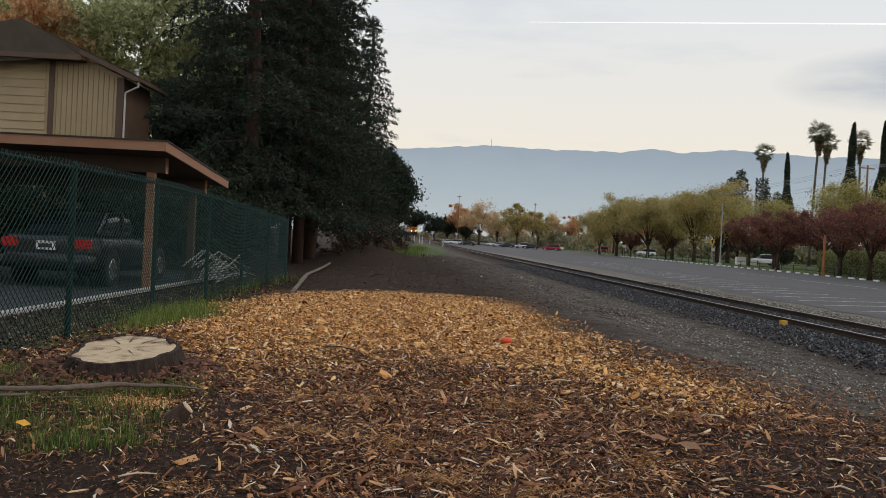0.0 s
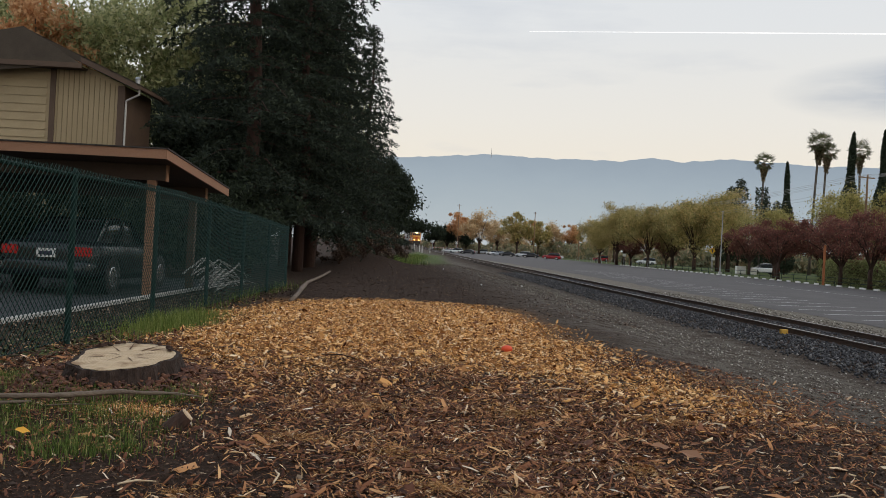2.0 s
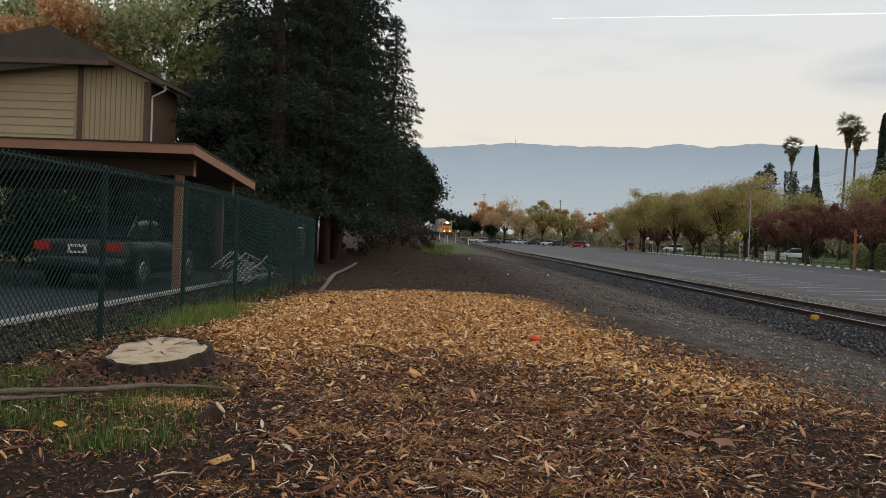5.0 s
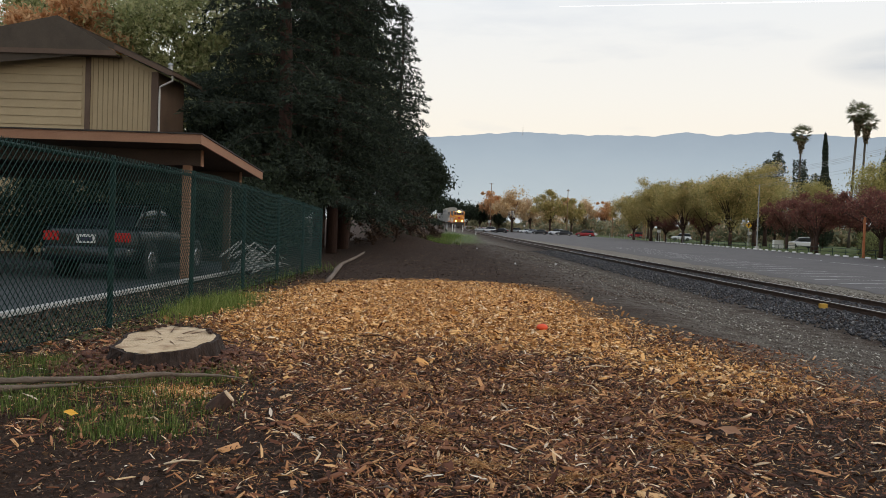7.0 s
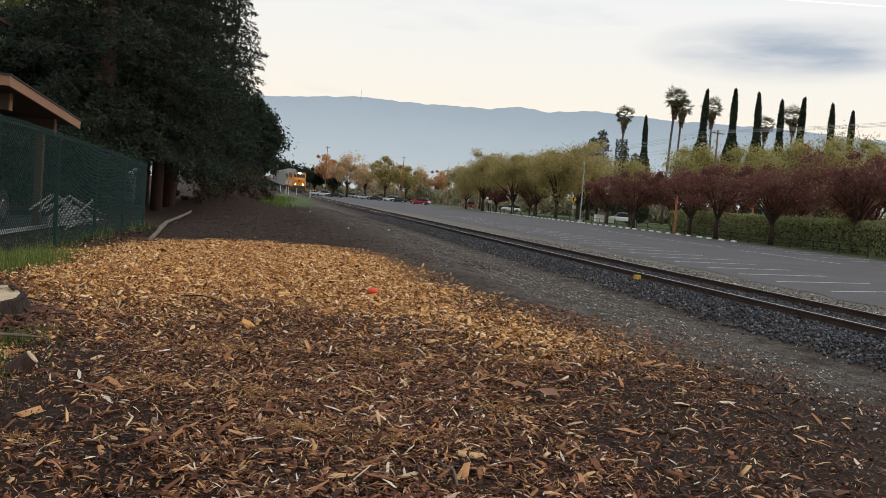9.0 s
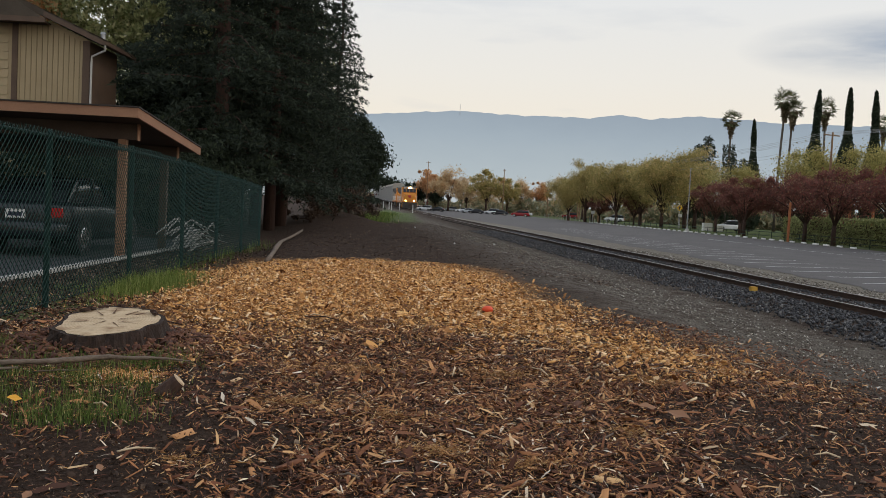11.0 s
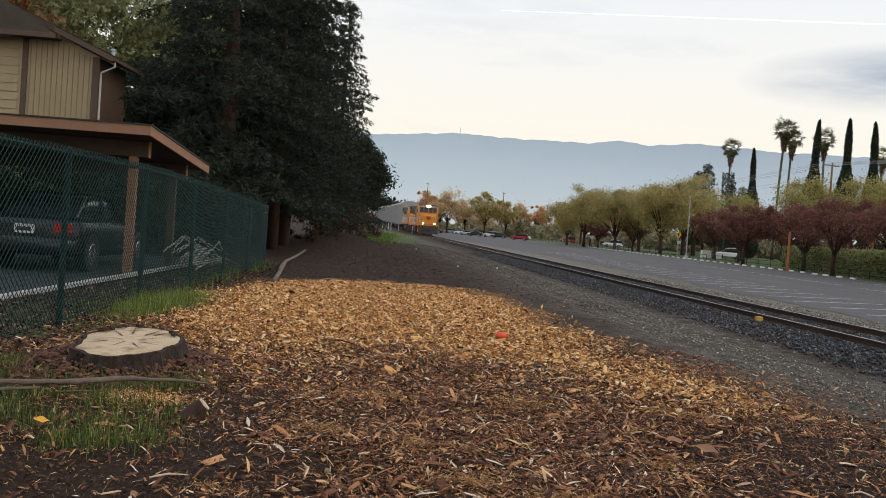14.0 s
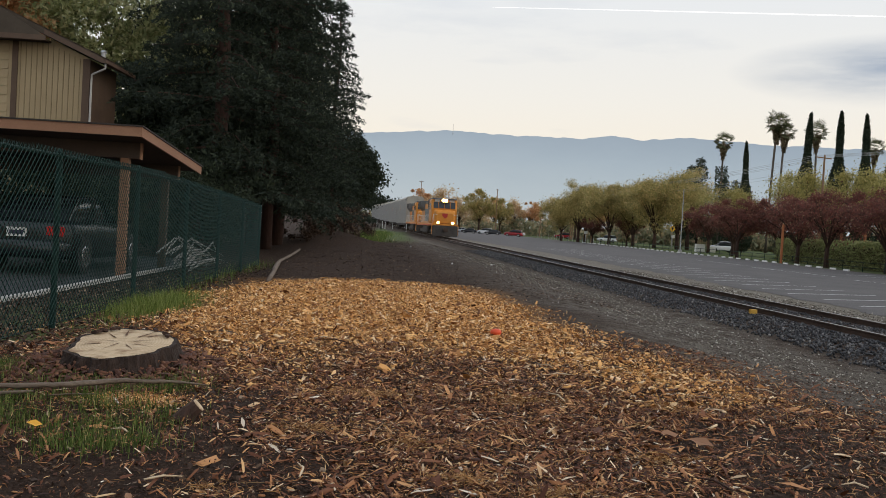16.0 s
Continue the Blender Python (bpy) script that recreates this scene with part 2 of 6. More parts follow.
M["grass_bright"] = islands("fresh_grass_blade", [(0, (0.10, 0.14, 0.03)), (0.6, (0.19, 0.25, 0.06)), (1, (0.34, 0.36, 0.13))], 0.6, 0.35)
M["cut_wood"] = surface("cut_wood", (0.48, 0.33, 0.19), (0.76, 0.62, 0.44), 3, 40, 0.75, 0.15)
M["crack"] = plain("dark_crack", (0.12, 0.06, 0.03), 0.9)
M["bark"] = surface("bark", (0.022, 0.013, 0.01), (0.085, 0.045, 0.03), 5, 30, 0.95, 1.0, 0, (1, 1, 0.15))
M["redwood_bark"] = surface("redwood_bark", (0.028, 0.015, 0.011), (0.085, 0.042, 0.03), 4, 25, 0.95, 1.0, 0, (1, 1, 0.12))
M["grey_bark"] = surface("grey_bark", (0.06, 0.05, 0.04), (0.17, 0.14, 0.11), 4, 25, 0.95, 0.8, 0, (1, 1, 0.2))
M["weathered_wood"] = surface("weathered_wood", (0.085, 0.062, 0.048), (0.24, 0.185, 0.14), 5, 60, 0.9, 0.5, 0, (0.2, 1, 1))
M["pole_wood"] = surface("pole_wood", (0.150, 0.088, 0.048), (0.330, 0.203, 0.114), 3, 30, 0.9, 0.4, 0, (1, 1, 0.1))
M["orange_wood"] = surface("orange_wood", (0.33, 0.11, 0.04), (0.46, 0.17, 0.07), 3, 30, 0.85, 0.3)
M["steel_dark"] = surface("rusty_steel", (0.035, 0.022, 0.016), (0.10, 0.06, 0.042), 3, 40, 0.7, 0.3, 0.3)
M["rail_top"] = plain("worn_rail_head", (0.50, 0.47, 0.44), 0.4, 0.6)
M["stump_bark"] = surface("stump_bark", (0.012, 0.008, 0.006), (0.055, 0.03, 0.02), 9, 40, 0.95, 1.0, 0, (1, 1, 0.2))
M["tie_wood"] = surface("tie_wood", (0.014, 0.012, 0.01), (0.045, 0.035, 0.028), 3, 30, 0.95, 0.5)
M["galv"] = plain("galvanised_steel", (0.42, 0.43, 0.44), 0.45, 0.7)
M["vinyl_green"] = plain("green_vinyl_coating", (0.005, 0.030, 0.025), 0.6)
M["vinyl_green"].node_tree.nodes["Principled BSDF"].inputs["Specular IOR Level"].default_value = 0.25
M["tan_siding"] = surface("tan_painted_siding", (0.34, 0.26, 0.15), (0.43, 0.335, 0.20), 1.2, 30, 0.75, 0.15)
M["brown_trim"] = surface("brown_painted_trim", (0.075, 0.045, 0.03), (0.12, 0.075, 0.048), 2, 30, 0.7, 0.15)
M["fascia"] = surface("terracotta_brown_fascia", (0.25, 0.125, 0.07), (0.34, 0.18, 0.105), 1.5, 30, 0.7, 0.15)
# Dark brown for soffits; its depth also paints shade on the carport beams.
M["soffit_shade_brown"] = surface("soffit_shade_brown", (0.05, 0.035, 0.028), (0.09, 0.06, 0.045), 2, 30, 0.85, 0.2)
M["shingle"] = islands("brown_shingle", [(0, (0.055, 0.04, 0.028)), (0.5, (0.085, 0.062, 0.043)), (1, (0.12, 0.085, 0.06))], 0.95)
M["roof_felt"] = surface("dark_roof_felt", (0.03, 0.025, 0.022), (0.06, 0.05, 0.045), 2, 40, 0.95, 0.3)
M["house_roof"] = surface("brown_roof_shingle", (0.045, 0.034, 0.024), (0.085, 0.066, 0.048), 2, 40, 0.95, 0.4)
M["siding_groove"] = surface("siding_groove", (0.24, 0.185, 0.107), (0.31, 0.24, 0.14), 2, 30, 0.85, 0.1)
M["contrail"] = plain("contrail_white", (0.800, 0.800, 0.800), 1.0, 0.0, 0.92)
M["glass"] = glass_like("dark_window_glass")
M["rubber"] = plain("black_rubber", (0.02, 0.02, 0.02), 0.8)
M["chrome"] = plain("bright_alloy", (0.62, 0.62, 0.63), 0.25, 0.9)
M["red_lens"] = plain("red_tail_lens", (0.5, 0.02, 0.02), 0.2)
M["plate"] = plain("plate_white", (0.7, 0.7, 0.68), 0.5)
M["ink"] = plain("dark_ink", (0.03, 0.03, 0.06), 0.7)
M["white_paint"] = surface("white_paint", (0.68, 0.68, 0.67), (0.82, 0.82, 0.80), 2, 30, 0.55, 0.05)
M["black_paint"] = plain("black_paint", (0.015, 0.015, 0.017), 0.35)
for key, c in (("car_dark", (0.01, 0.014, 0.018)), ("car_black", (0.015, 0.016, 0.02)), ("car_white", (0.75, 0.76, 0.77)), ("car_red", (0.30, 0.015, 0.02)),
               ("car_silver", (0.42, 0.45, 0.48)), ("car_blue", (0.03, 0.06, 0.12))):
    M[key] = plain(key + "_paint", c, 0.22)
M["loco_yellow"] = surface("locomotive_yellow_paint", (0.55, 0.20, 0.02), (0.72, 0.29, 0.03), 0.8, 20, 0.5, 0.05)
M["loco_grey_and_shade"] = surface("locomotive_grey_and_shade", (0.09, 0.092, 0.095), (0.16, 0.165, 0.17), 0.8, 20, 0.6, 0.05)
M["loco_dark"] = surface("grimy_underframe", (0.03, 0.026, 0.024), (0.08, 0.068, 0.06), 1.5, 20, 0.85, 0.2)
M["loco_red"] = plain("red_stripe", (0.45, 0.03, 0.02), 0.5)
M["rack_silver"] = surface("dusty_galvanised_panel", (0.30, 0.285, 0.25), (0.50, 0.47, 0.41), 0.5, 12, 0.65, 0.1, 0.2)
M["lamp_glow"] = plain("lamp_glow", (1.0, 0.52, 0.15), 0.4, 0.0, 16.0)
M["sign_yellow"] = plain("sign_yellow", (0.75, 0.42, 0.02), 0.5)
M["redwood_leaf"] = islands("redwood_needles", [(0, (0.030, 0.040, 0.032)), (0.6, (0.044, 0.057, 0.042)), (1, (0.070, 0.086, 0.055))], 0.8, 0.3)
M["oak_leaf"] = islands("dark_oak_leaf", [(0, (0.026, 0.034, 0.024)), (0.6, (0.04, 0.052, 0.033)), (1, (0.06, 0.075, 0.042))], 0.7, 0.4)
M["olive_leaf"] = islands("olive_autumn_leaf", [(0, (0.21, 0.19, 0.08)), (0.5, (0.42, 0.37, 0.145)), (0.85, (0.60, 0.47, 0.20)), (1, (0.70, 0.48, 0.24))], 0.65, 0.55)
M["green_leaf"] = islands("dull_green_leaf", [(0, (0.19, 0.21, 0.10)), (0.5, (0.40, 0.42, 0.20)), (1, (0.62, 0.58, 0.33))], 0.65, 0.6)
# Orange and gold leaves are lightened to paint haze onto the far trees.
M["orange_leaf"] = islands("orange_autumn_leaf", [(0, (0.48, 0.26, 0.12)), (0.5, (0.68, 0.40, 0.20)), (1, (0.76, 0.52, 0.30))], 0.65, 0.6)
M["gold_leaf"] = islands("golden_brown_leaf", [(0, (0.50, 0.35, 0.20)), (0.5, (0.70, 0.52, 0.31)), (1, (0.78, 0.64, 0.42))], 0.65, 0.6)
M["plum_leaf"] = islands("plum_red_leaf", [(0, (0.123, 0.074, 0.058)), (0.5, (0.209, 0.095, 0.080)), (0.85, (0.294, 0.101, 0.080)), (1, (0.426, 0.286, 0.180))], 0.65, 0.55)
M["yellowgreen_leaf"] = islands("yellow_green_leaf", [(0, (0.228, 0.209, 0.079)), (0.5, (0.413, 0.379, 0.135)), (1, (0.600, 0.498, 0.225))], 0.65, 0.55)
M["hedge_leaf"] = islands("hedge_leaf", [(0, (0.17, 0.19, 0.085)), (0.6, (0.34, 0.37, 0.165)), (1, (0.50, 0.51, 0.25))], 0.65, 0.5)
M["cypress_leaf"] = islands("cypress_needles", [(0, (0.026, 0.039, 0.026)), (1, (0.065, 0.081, 0.052))], 0.7, 0.1)
M["palm_leaf"] = islands("palm_frond", [(0, (0.055, 0.065, 0.035)), (0.7, (0.12, 0.13, 0.065)), (1, (0.26, 0.24, 0.13))], 0.8, 0.2)
M["dead_palm"] = islands("dead_palm_frond", [(0, (0.10, 0.075, 0.045)), (0.7, (0.22, 0.17, 0.105)), (1, (0.33, 0.27, 0.18))], 0.8, 0.1)
# Far bushes: distance haze is mixed into these pale leaf colours.
M["hazed_wood_leaf"] = islands("mixed_bush_leaf_hazed", [(0, (0.16, 0.17, 0.11)), (0.5, (0.28, 0.28, 0.17)), (0.85, (0.42, 0.33, 0.19)), (1, (0.48, 0.35, 0.25))], 0.7, 0.4)
M["litter"] = islands("leaf_litter", [(0, (0.025, 0.013, 0.008)), (0.6, (0.06, 0.034, 0.02)), (0.9, (0.14, 0.085, 0.05)), (1, (0.3, 0.22, 0.15))], 0.9)

# ---------------------------------------------------------------- mesh helpers


class MB:
    """A mesh in the making: boxes, tubes and faces joined into one part."""

    def __init__(self):
        self.v, self.f = [], []

    def add(self, verts, faces):
        o = len(self.v)
        self.v += [tuple(p) for p in verts]
        self.f += [tuple(i + o for i in q) for q in faces]
        return self

    def box(self, cx, cy, cz, sx, sy, sz, m=None):
        p = [Vector((x * sx / 2, y * sy / 2, z * sz / 2)) for z in (-1, 1) for y in (-1, 1) for x in (-1, 1)]
        if m:
            p = [m @ q for q in p]
        p = [q + Vector((cx, cy, cz)) for q in p]
        return self.add(p, [(0, 2, 3, 1), (4, 5, 7, 6), (0, 1, 5, 4), (2, 6, 7, 3), (0, 4, 6, 2), (1, 3, 7, 5)])

    def span(self, x0, x1, y0, y1, z0, z1):
        return self.box((x0 + x1) / 2, (y0 + y1) / 2, (z0 + z1) / 2, x1 - x0, y1 - y0, z1 - z0)

    def tube(self, a, b, ra, rb=None, n=8, caps=True):
        a, b = Vector(a), Vector(b)
        rb = ra if rb is None else rb
        d = (b - a).normalized()
        u = d.orthogonal().normalized()
        w = d.cross(u)
        ring = [(math.cos(2 * math.pi * i / n), math.sin(2 * math.pi * i / n)) for i in range(n)]
        vs = [a + (u * c + w * s) * ra for c, s in ring] + [b + (u * c + w * s) * rb for c, s in ring]
        fs = [(i, (i + 1) % n, n + (i + 1) % n, n + i) for i in range(n)]
        if caps:
            fs += [tuple(reversed(range(n))), tuple(range(n, 2 * n))]
        return self.add(vs, fs)

    def path(self, pts, radii, n=8):
        """One bent tube through the points."""
        pts = [Vector(p) for p in pts]
        v, u = [], None
        for k, (p, r) in enumerate(zip(pts, radii)):
            d = (pts[min(k + 1, len(pts) - 1)] - pts[max(k - 1, 0)]).normalized()
            u = d.orthogonal().normalized() if u is None else (u - d * u.dot(d)).normalized()
            w = d.cross(u)
            v += [p + (u * math.cos(2 * math.pi * i / n) + w * math.sin(2 * math.pi * i / n)) * r for i in range(n)]
        f = [(k * n + i, k * n + (i + 1) % n, (k + 1) * n + (i + 1) % n, (k + 1) * n + i) for k in range(len(pts) - 1) for i in range(n)]
        f += [tuple(reversed(range(n))), tuple(range((len(pts) - 1) * n, len(pts) * n))]
        return self.add(v, f)

    def prism(self, outline, axis, lo, hi):
        """An outline in two axes, drawn out along the third."""
        n = len(outline)
        def place(p, k):
            a, b = p
            return {"x": (k, a, b), "y": (a, k, b), "z": (a, b, k)}[axis]
        vs = [place(p, lo) for p in outline] + [place(p, hi) for p in outline]
        fs = [(i, (i + 1) % n, n + (i + 1) % n, n + i) for i in range(n)] + [tuple(reversed(range(n))), tuple(range(n, 2 * n))]
        return self.add(vs, fs)

    def mesh(self, name, material, bevel=0.0, smooth=False):
        me = bpy.data.meshes.new(name)
        me.from_pydata(self.v, [], self.f)
        bm = bmesh.new()
        bm.from_mesh(me)
        bmesh.ops.recalc_face_normals(bm, faces=bm.faces)
        if bevel:
            bmesh.ops.bevel(bm, geom=list(bm.edges), offset=bevel, segments=2, affect="EDGES", clamp_overlap=True)
        bm.to_mesh(me)
        bm.free()
        me.materials.append(material)
        if smooth:
            me.shade_smooth()
        return me


def part(name, mb, material, parent=None, label="", bevel=0.0, smooth=False):
    ob = new(name, mb.mesh(name, M[material] if isinstance(material, str) else material, bevel, smooth))
    if parent is not None:
        ob.parent = parent
    if label:
        tagged(ob, label)
    return ob


def thing(name, label, category, group="", m=None, kind=""):
    ob = tagged(new(name), label, category, group, kind)
    if m is not None:
        ob.matrix_basis = m
    return ob


def mesh_from_arrays(name, verts, loops, per_face, material):
    """Many like faces at once: verts (n, 3), loops flat, per_face corners each."""
    me = bpy.data.meshes.new(name)
    nf = len(loops) // per_face
    me.vertices.add(len(verts))
    me.vertices.foreach_set("co", np.asarray(verts, np.float32).ravel())
    me.loops.add(len(loops))
    me.loops.foreach_set("vertex_index", np.asarray(loops, np.int32))
    me.polygons.add(nf)
    me.polygons.foreach_set("loop_start", np.arange(nf, dtype=np.int32) * per_face)
    me.polygons.foreach_set("loop_total", np.full(nf, per_face, np.int32))
    me.update(calc_edges=True)
    me.materials.append(M[material] if isinstance(material, str) else material)
    return me


def turns(rng, n, tilt):
    """n random rotations: any heading, tilted by about so many degrees."""
    a, p, r = rng.uniform(0, 2 * np.pi, n), rng.normal(0, np.radians(tilt), n), rng.normal(0, np.radians(tilt), n)
    ca, sa, cp, sp, cr, sr = np.cos(a), np.sin(a), np.cos(p), np.sin(p), np.cos(r), np.sin(r)
    Rz = np.zeros((n, 3, 3)); Rz[:, 0, 0], Rz[:, 0, 1], Rz[:, 1, 0], Rz[:, 1, 1], Rz[:, 2, 2] = ca, -sa, sa, ca, 1
    Ry = np.zeros((n, 3, 3)); Ry[:, 0, 0], Ry[:, 0, 2], Ry[:, 2, 0], Ry[:, 2, 2], Ry[:, 1, 1] = cp, sp, -sp, cp, 1
    Rx = np.zeros((n, 3, 3)); Rx[:, 1, 1], Rx[:, 1, 2], Rx[:, 2, 1], Rx[:, 2, 2], Rx[:, 0, 0] = cr, -sr, sr, cr, 1
    return Rz @ Ry @ Rx


SLAB = np.array([(-.5, -.5, -.5), (.5, -.35, -.5), (.42, .5, -.5), (-.5, .4, -.5), (-.45, -.42, .5), (.5, -.3, .4), (.4, .42, .5), (-.42, .4, .45)])
SLAB_F = np.array([(4, 5, 6, 7), (0, 1, 5, 4), (1, 2, 6, 5), (2, 3, 7, 6), (3, 0, 4, 7)])
STRIP = np.array([(-.5, -.3, 0), (-.5, .3, .1), (0, -.5, .5), (0, .5, .4), (.5, -.2, -.1), (.46, .25, .05)])
STRIP_F = np.array([(0, 2, 3, 1), (2, 4, 5, 3)])
OCTA = np.array([(1, 0, 0), (-1, 0, 0), (0, 1, 0), (0, -1, 0), (0, 0, 1), (0, 0, -1)]) * 0.5
OCTA_F = np.array([(0, 2, 4), (2, 1, 4), (1, 3, 4), (3, 0, 4), (2, 0, 5), (1, 2, 5), (3, 1, 5), (0, 3, 5)])


def scatter(name, base, faces, centres, sizes, rots, material, rng, rough=0.0):
    n, k = len(centres), len(base)
    v = np.repeat(base[None], n, 0)
    if rough:
        v = v + rng.normal(0, rough, v.shape)
    v = np.einsum("nij,nkj->nki", rots, v * sizes[:, None, :]) + centres[:, None, :]
    loops = (faces.ravel()[None, :] + (np.arange(n) * k)[:, None]).ravel()
    return new(name, mesh_from_arrays(name, v.reshape(-1, 3), loops, faces.shape[1], material))


LEAF = np.array([(-.5, 0, 0), (-.05, .36, .06), (.5, 0, 0), (-.05, -.36, .06)])
LEAF_F = np.array([(0, 3, 2, 1)])

# ---------------------------------------------------------------- the lie of the land


def rise(y):
    """The valley floor climbs very gently ahead."""
    y = np.clip(y, 0, 350)
    return 2e-5 * y * y


def lot_rise(y):
    """The lot levels out sooner than the track."""
    return rise(np.minimum(y, 80.0))


def track_x(y):
    """Middle of the track: slanting a little to the left ahead, more so far off."""
    y = np.asarray(y, float)
    return 10.4 - 0.045 * y - 0.016 * 15.0 * np.logaddexp(0, (y - 60.0) / 15.0)


def hump(x, y, cx, cy, rx, ry, h):
    return h * np.exp(-((x - cx) / rx) ** 2 - ((y - cy) / ry) ** 2)


def wave(x, y):
    return (np.sin(1.7 * x + 0.6 * y) * np.sin(1.1 * y - 0.7 * x + 1.3) * 0.5 + np.sin(3.9 * x - 2.1 * y + 0.4) * np.sin(2.7 * y + 1.9 * x) * 0.3
            + np.sin(8.3 * x + 1.7) * np.sin(7.1 * y + 0.5 * x) * 0.2)


LOW = -0.42  # the railway and the lot lie lower than the mulched bank


def bank(x, y):
    """0 on the bank, 1 down at the track and in the lot."""
    b = track_x(y) - 2.9
    a = np.minimum(2.6, b - 3.4)
    f = np.clip((x - a) / (b - a), 0, 1)
    return f * f * (3 - 2 * f)


def height(x, y):
    x, y = np.asarray(x, float), np.asarray(y, float)
    near = np.exp(-(np.maximum(np.abs(x) - 5, 0) / 3) ** 2) * np.exp(-(np.maximum(y - 18, 0) / 8) ** 2)
    across = np.clip((x - track_x(y) - 2.6) / 0.9, 0, 1)
    z = rise(y) + (lot_rise(y) - rise(y)) * across + LOW * bank(x, y) + 0.035 * wave(x, y) * near
    z = z + hump(x, y, -0.4, 13.0, 3.0, 4.2, 0.12) + hump(x, y, -2.2, 7.2, 0.9, 0.9, 0.09)
    z = z + hump(x, y, -3.6, 45, 2.2, 8.0, 0.75)
    # ballast shoulder under the track, lot a little lower beyond it
    d = np.abs(x - track_x(y))
    z = z + 0.06 * np.clip((2.6 - d) / 0.9, 0, 1) - 0.03
    # the soil lies low between the rails
    z = z + 0.02 * (d < 0.68)
    return z

# ---------------------------------------------------------------- ground, lot, hills


def grid_sheet(name, xs, ys, zf, material):
    X, Y = np.meshgrid(xs, ys)
    Z = zf(X, Y)
    nx, ny = len(xs), len(ys)
    idx = np.arange(nx * ny).reshape(ny, nx)
    q = np.stack([idx[:-1, :-1], idx[:-1, 1:], idx[1:, 1:], idx[1:, :-1]], -1).reshape(-1)
    me = mesh_from_arrays(name, np.stack([X, Y, Z], -1).reshape(-1, 3), q, 4, material)
    me.shade_smooth()
    return new(name, me)


def graded(lo, hi, step, far, growth=1.25):
    core = list(np.arange(lo, hi + 1e-6, step))
    a, s = hi, step
    up = []
    while a < far[1]:
        s *= growth
        a += s
        up.append(a)
    a, s = lo, step
    down = []
    while a > far[0]:
        s *= growth
        a -= s
        down.append(a)
    return np.array(down[::-1] + core + up)


ground = grid_sheet("ground", graded(-6, 10, 0.14, (-3500, 4200), 1.16), graded(1.5, 22, 0.14, (-600, 4200), 1.1), height, "ground")
tagged(ground, "bare dark soil with gravel, mulch and grass verges beside the railway", "ground", kind="structure")

LOT_Z = LOW - 0.018
LOT_EDGE = 34.7


def lot_left(y):
    return track_x(y) + np.interp(y, [0, 15, 25, 40, 60], [3.4, 3.5, 4.0, 4.5, 4.6]) + 0.16 * np.sin(1.3 * y) + 0.14 * np.sin(0.47 * y + 1) + 0.1 * np.sin(2.9 * y)


def lot_sheet():
    ys = np.concatenate([np.arange(-40, 60, 0.3), np.arange(60, 345, 3.0)])
    fr = np.linspace(0, 1, 14)
    v, n = [], len(fr)
    for y in ys:
        a = lot_left(y)
        v += [(a + (LOT_EDGE - a) * f, y, lot_rise(y) + LOT_Z) for f in fr]
    idx = np.arange(len(v)).reshape(len(ys), n)
    q = np.stack([idx[:-1, :-1], idx[:-1, 1:], idx[1:, 1:], idx[1:, :-1]], -1).reshape(-1)
    return new("parking_lot", mesh_from_arrays("parking_lot", np.array(v, float), q, 4, "asphalt"))


tagged(lot_sheet(), "wide empty grey asphalt parking lot with faded stall lines", "parking lot", kind="structure")


def strip_line(name, x0, x1, y, w=0.1):
    mb = MB()
    z = float(lot_rise(y)) + LOT_Z + 0.004
    mb.add([(x0, y - w / 2, z), (x1, y - w / 2 + 0.42 * (x1 - x0), z), (x1, y + w / 2 + 0.42 * (x1 - x0), z), (x0, y + w / 2, z)], [(0, 1, 2, 3)])
    return mb


lines = thing("stall_marking", "faded white parking stall lines painted on the asphalt", "road marking", kind="structure")
for i in range(32):
    y = 11.6 + 2.38 * i
    part("stall_line", strip_line("l", 14.25 + 0.1 * math.sin(i * 2.1) - 0.02 * max(0, i - 8), 18.5 - 0.02 * max(0, i - 8), y), "line_paint", lines)
for i in range(12):
    part("stall_line", strip_line("l", 29.6, 34.0, 27 + 2.6 * i), "line_paint", lines)
for y0, y1 in ((38, 46.5), (50, 60.5), (63, 72)):
    z = float(rise(y0)) + LOT_Z + 0.02
    part("lane_line", MB().add([(26.0, y0, z), (26.1, y0, z), (25.3, y1, z + 0.02), (25.2, y1, z + 0.02)], [(0, 1, 2, 3)]), "line_paint", lines)


def wheel_stops():
    ob = thing("wheel_stop", "white concrete wheel stop at the lot's edge", "wheel stop", "wheel stops along the lot's edge")
    mb = MB().prism([(-0.08, 0), (0.08, 0), (0.06, 0.13), (-0.06, 0.13)], "y", -0.42, 0.42)
    part("block", mb, "white_paint", ob, bevel=0.012)
    rng = random.Random(4)
    for i in range(46):
        y = 64.6 + 2.12 * i
        m = pose(LOT_EDGE - 0.25 + rng.uniform(-0.08, 0.08), y, float(lot_rise(y)) + LOT_Z, 0, 0, rng.uniform(-3, 3))
        if i == 0:
            ob.matrix_basis = m
        else:
            copy_thing(ob, m)


wheel_stops()


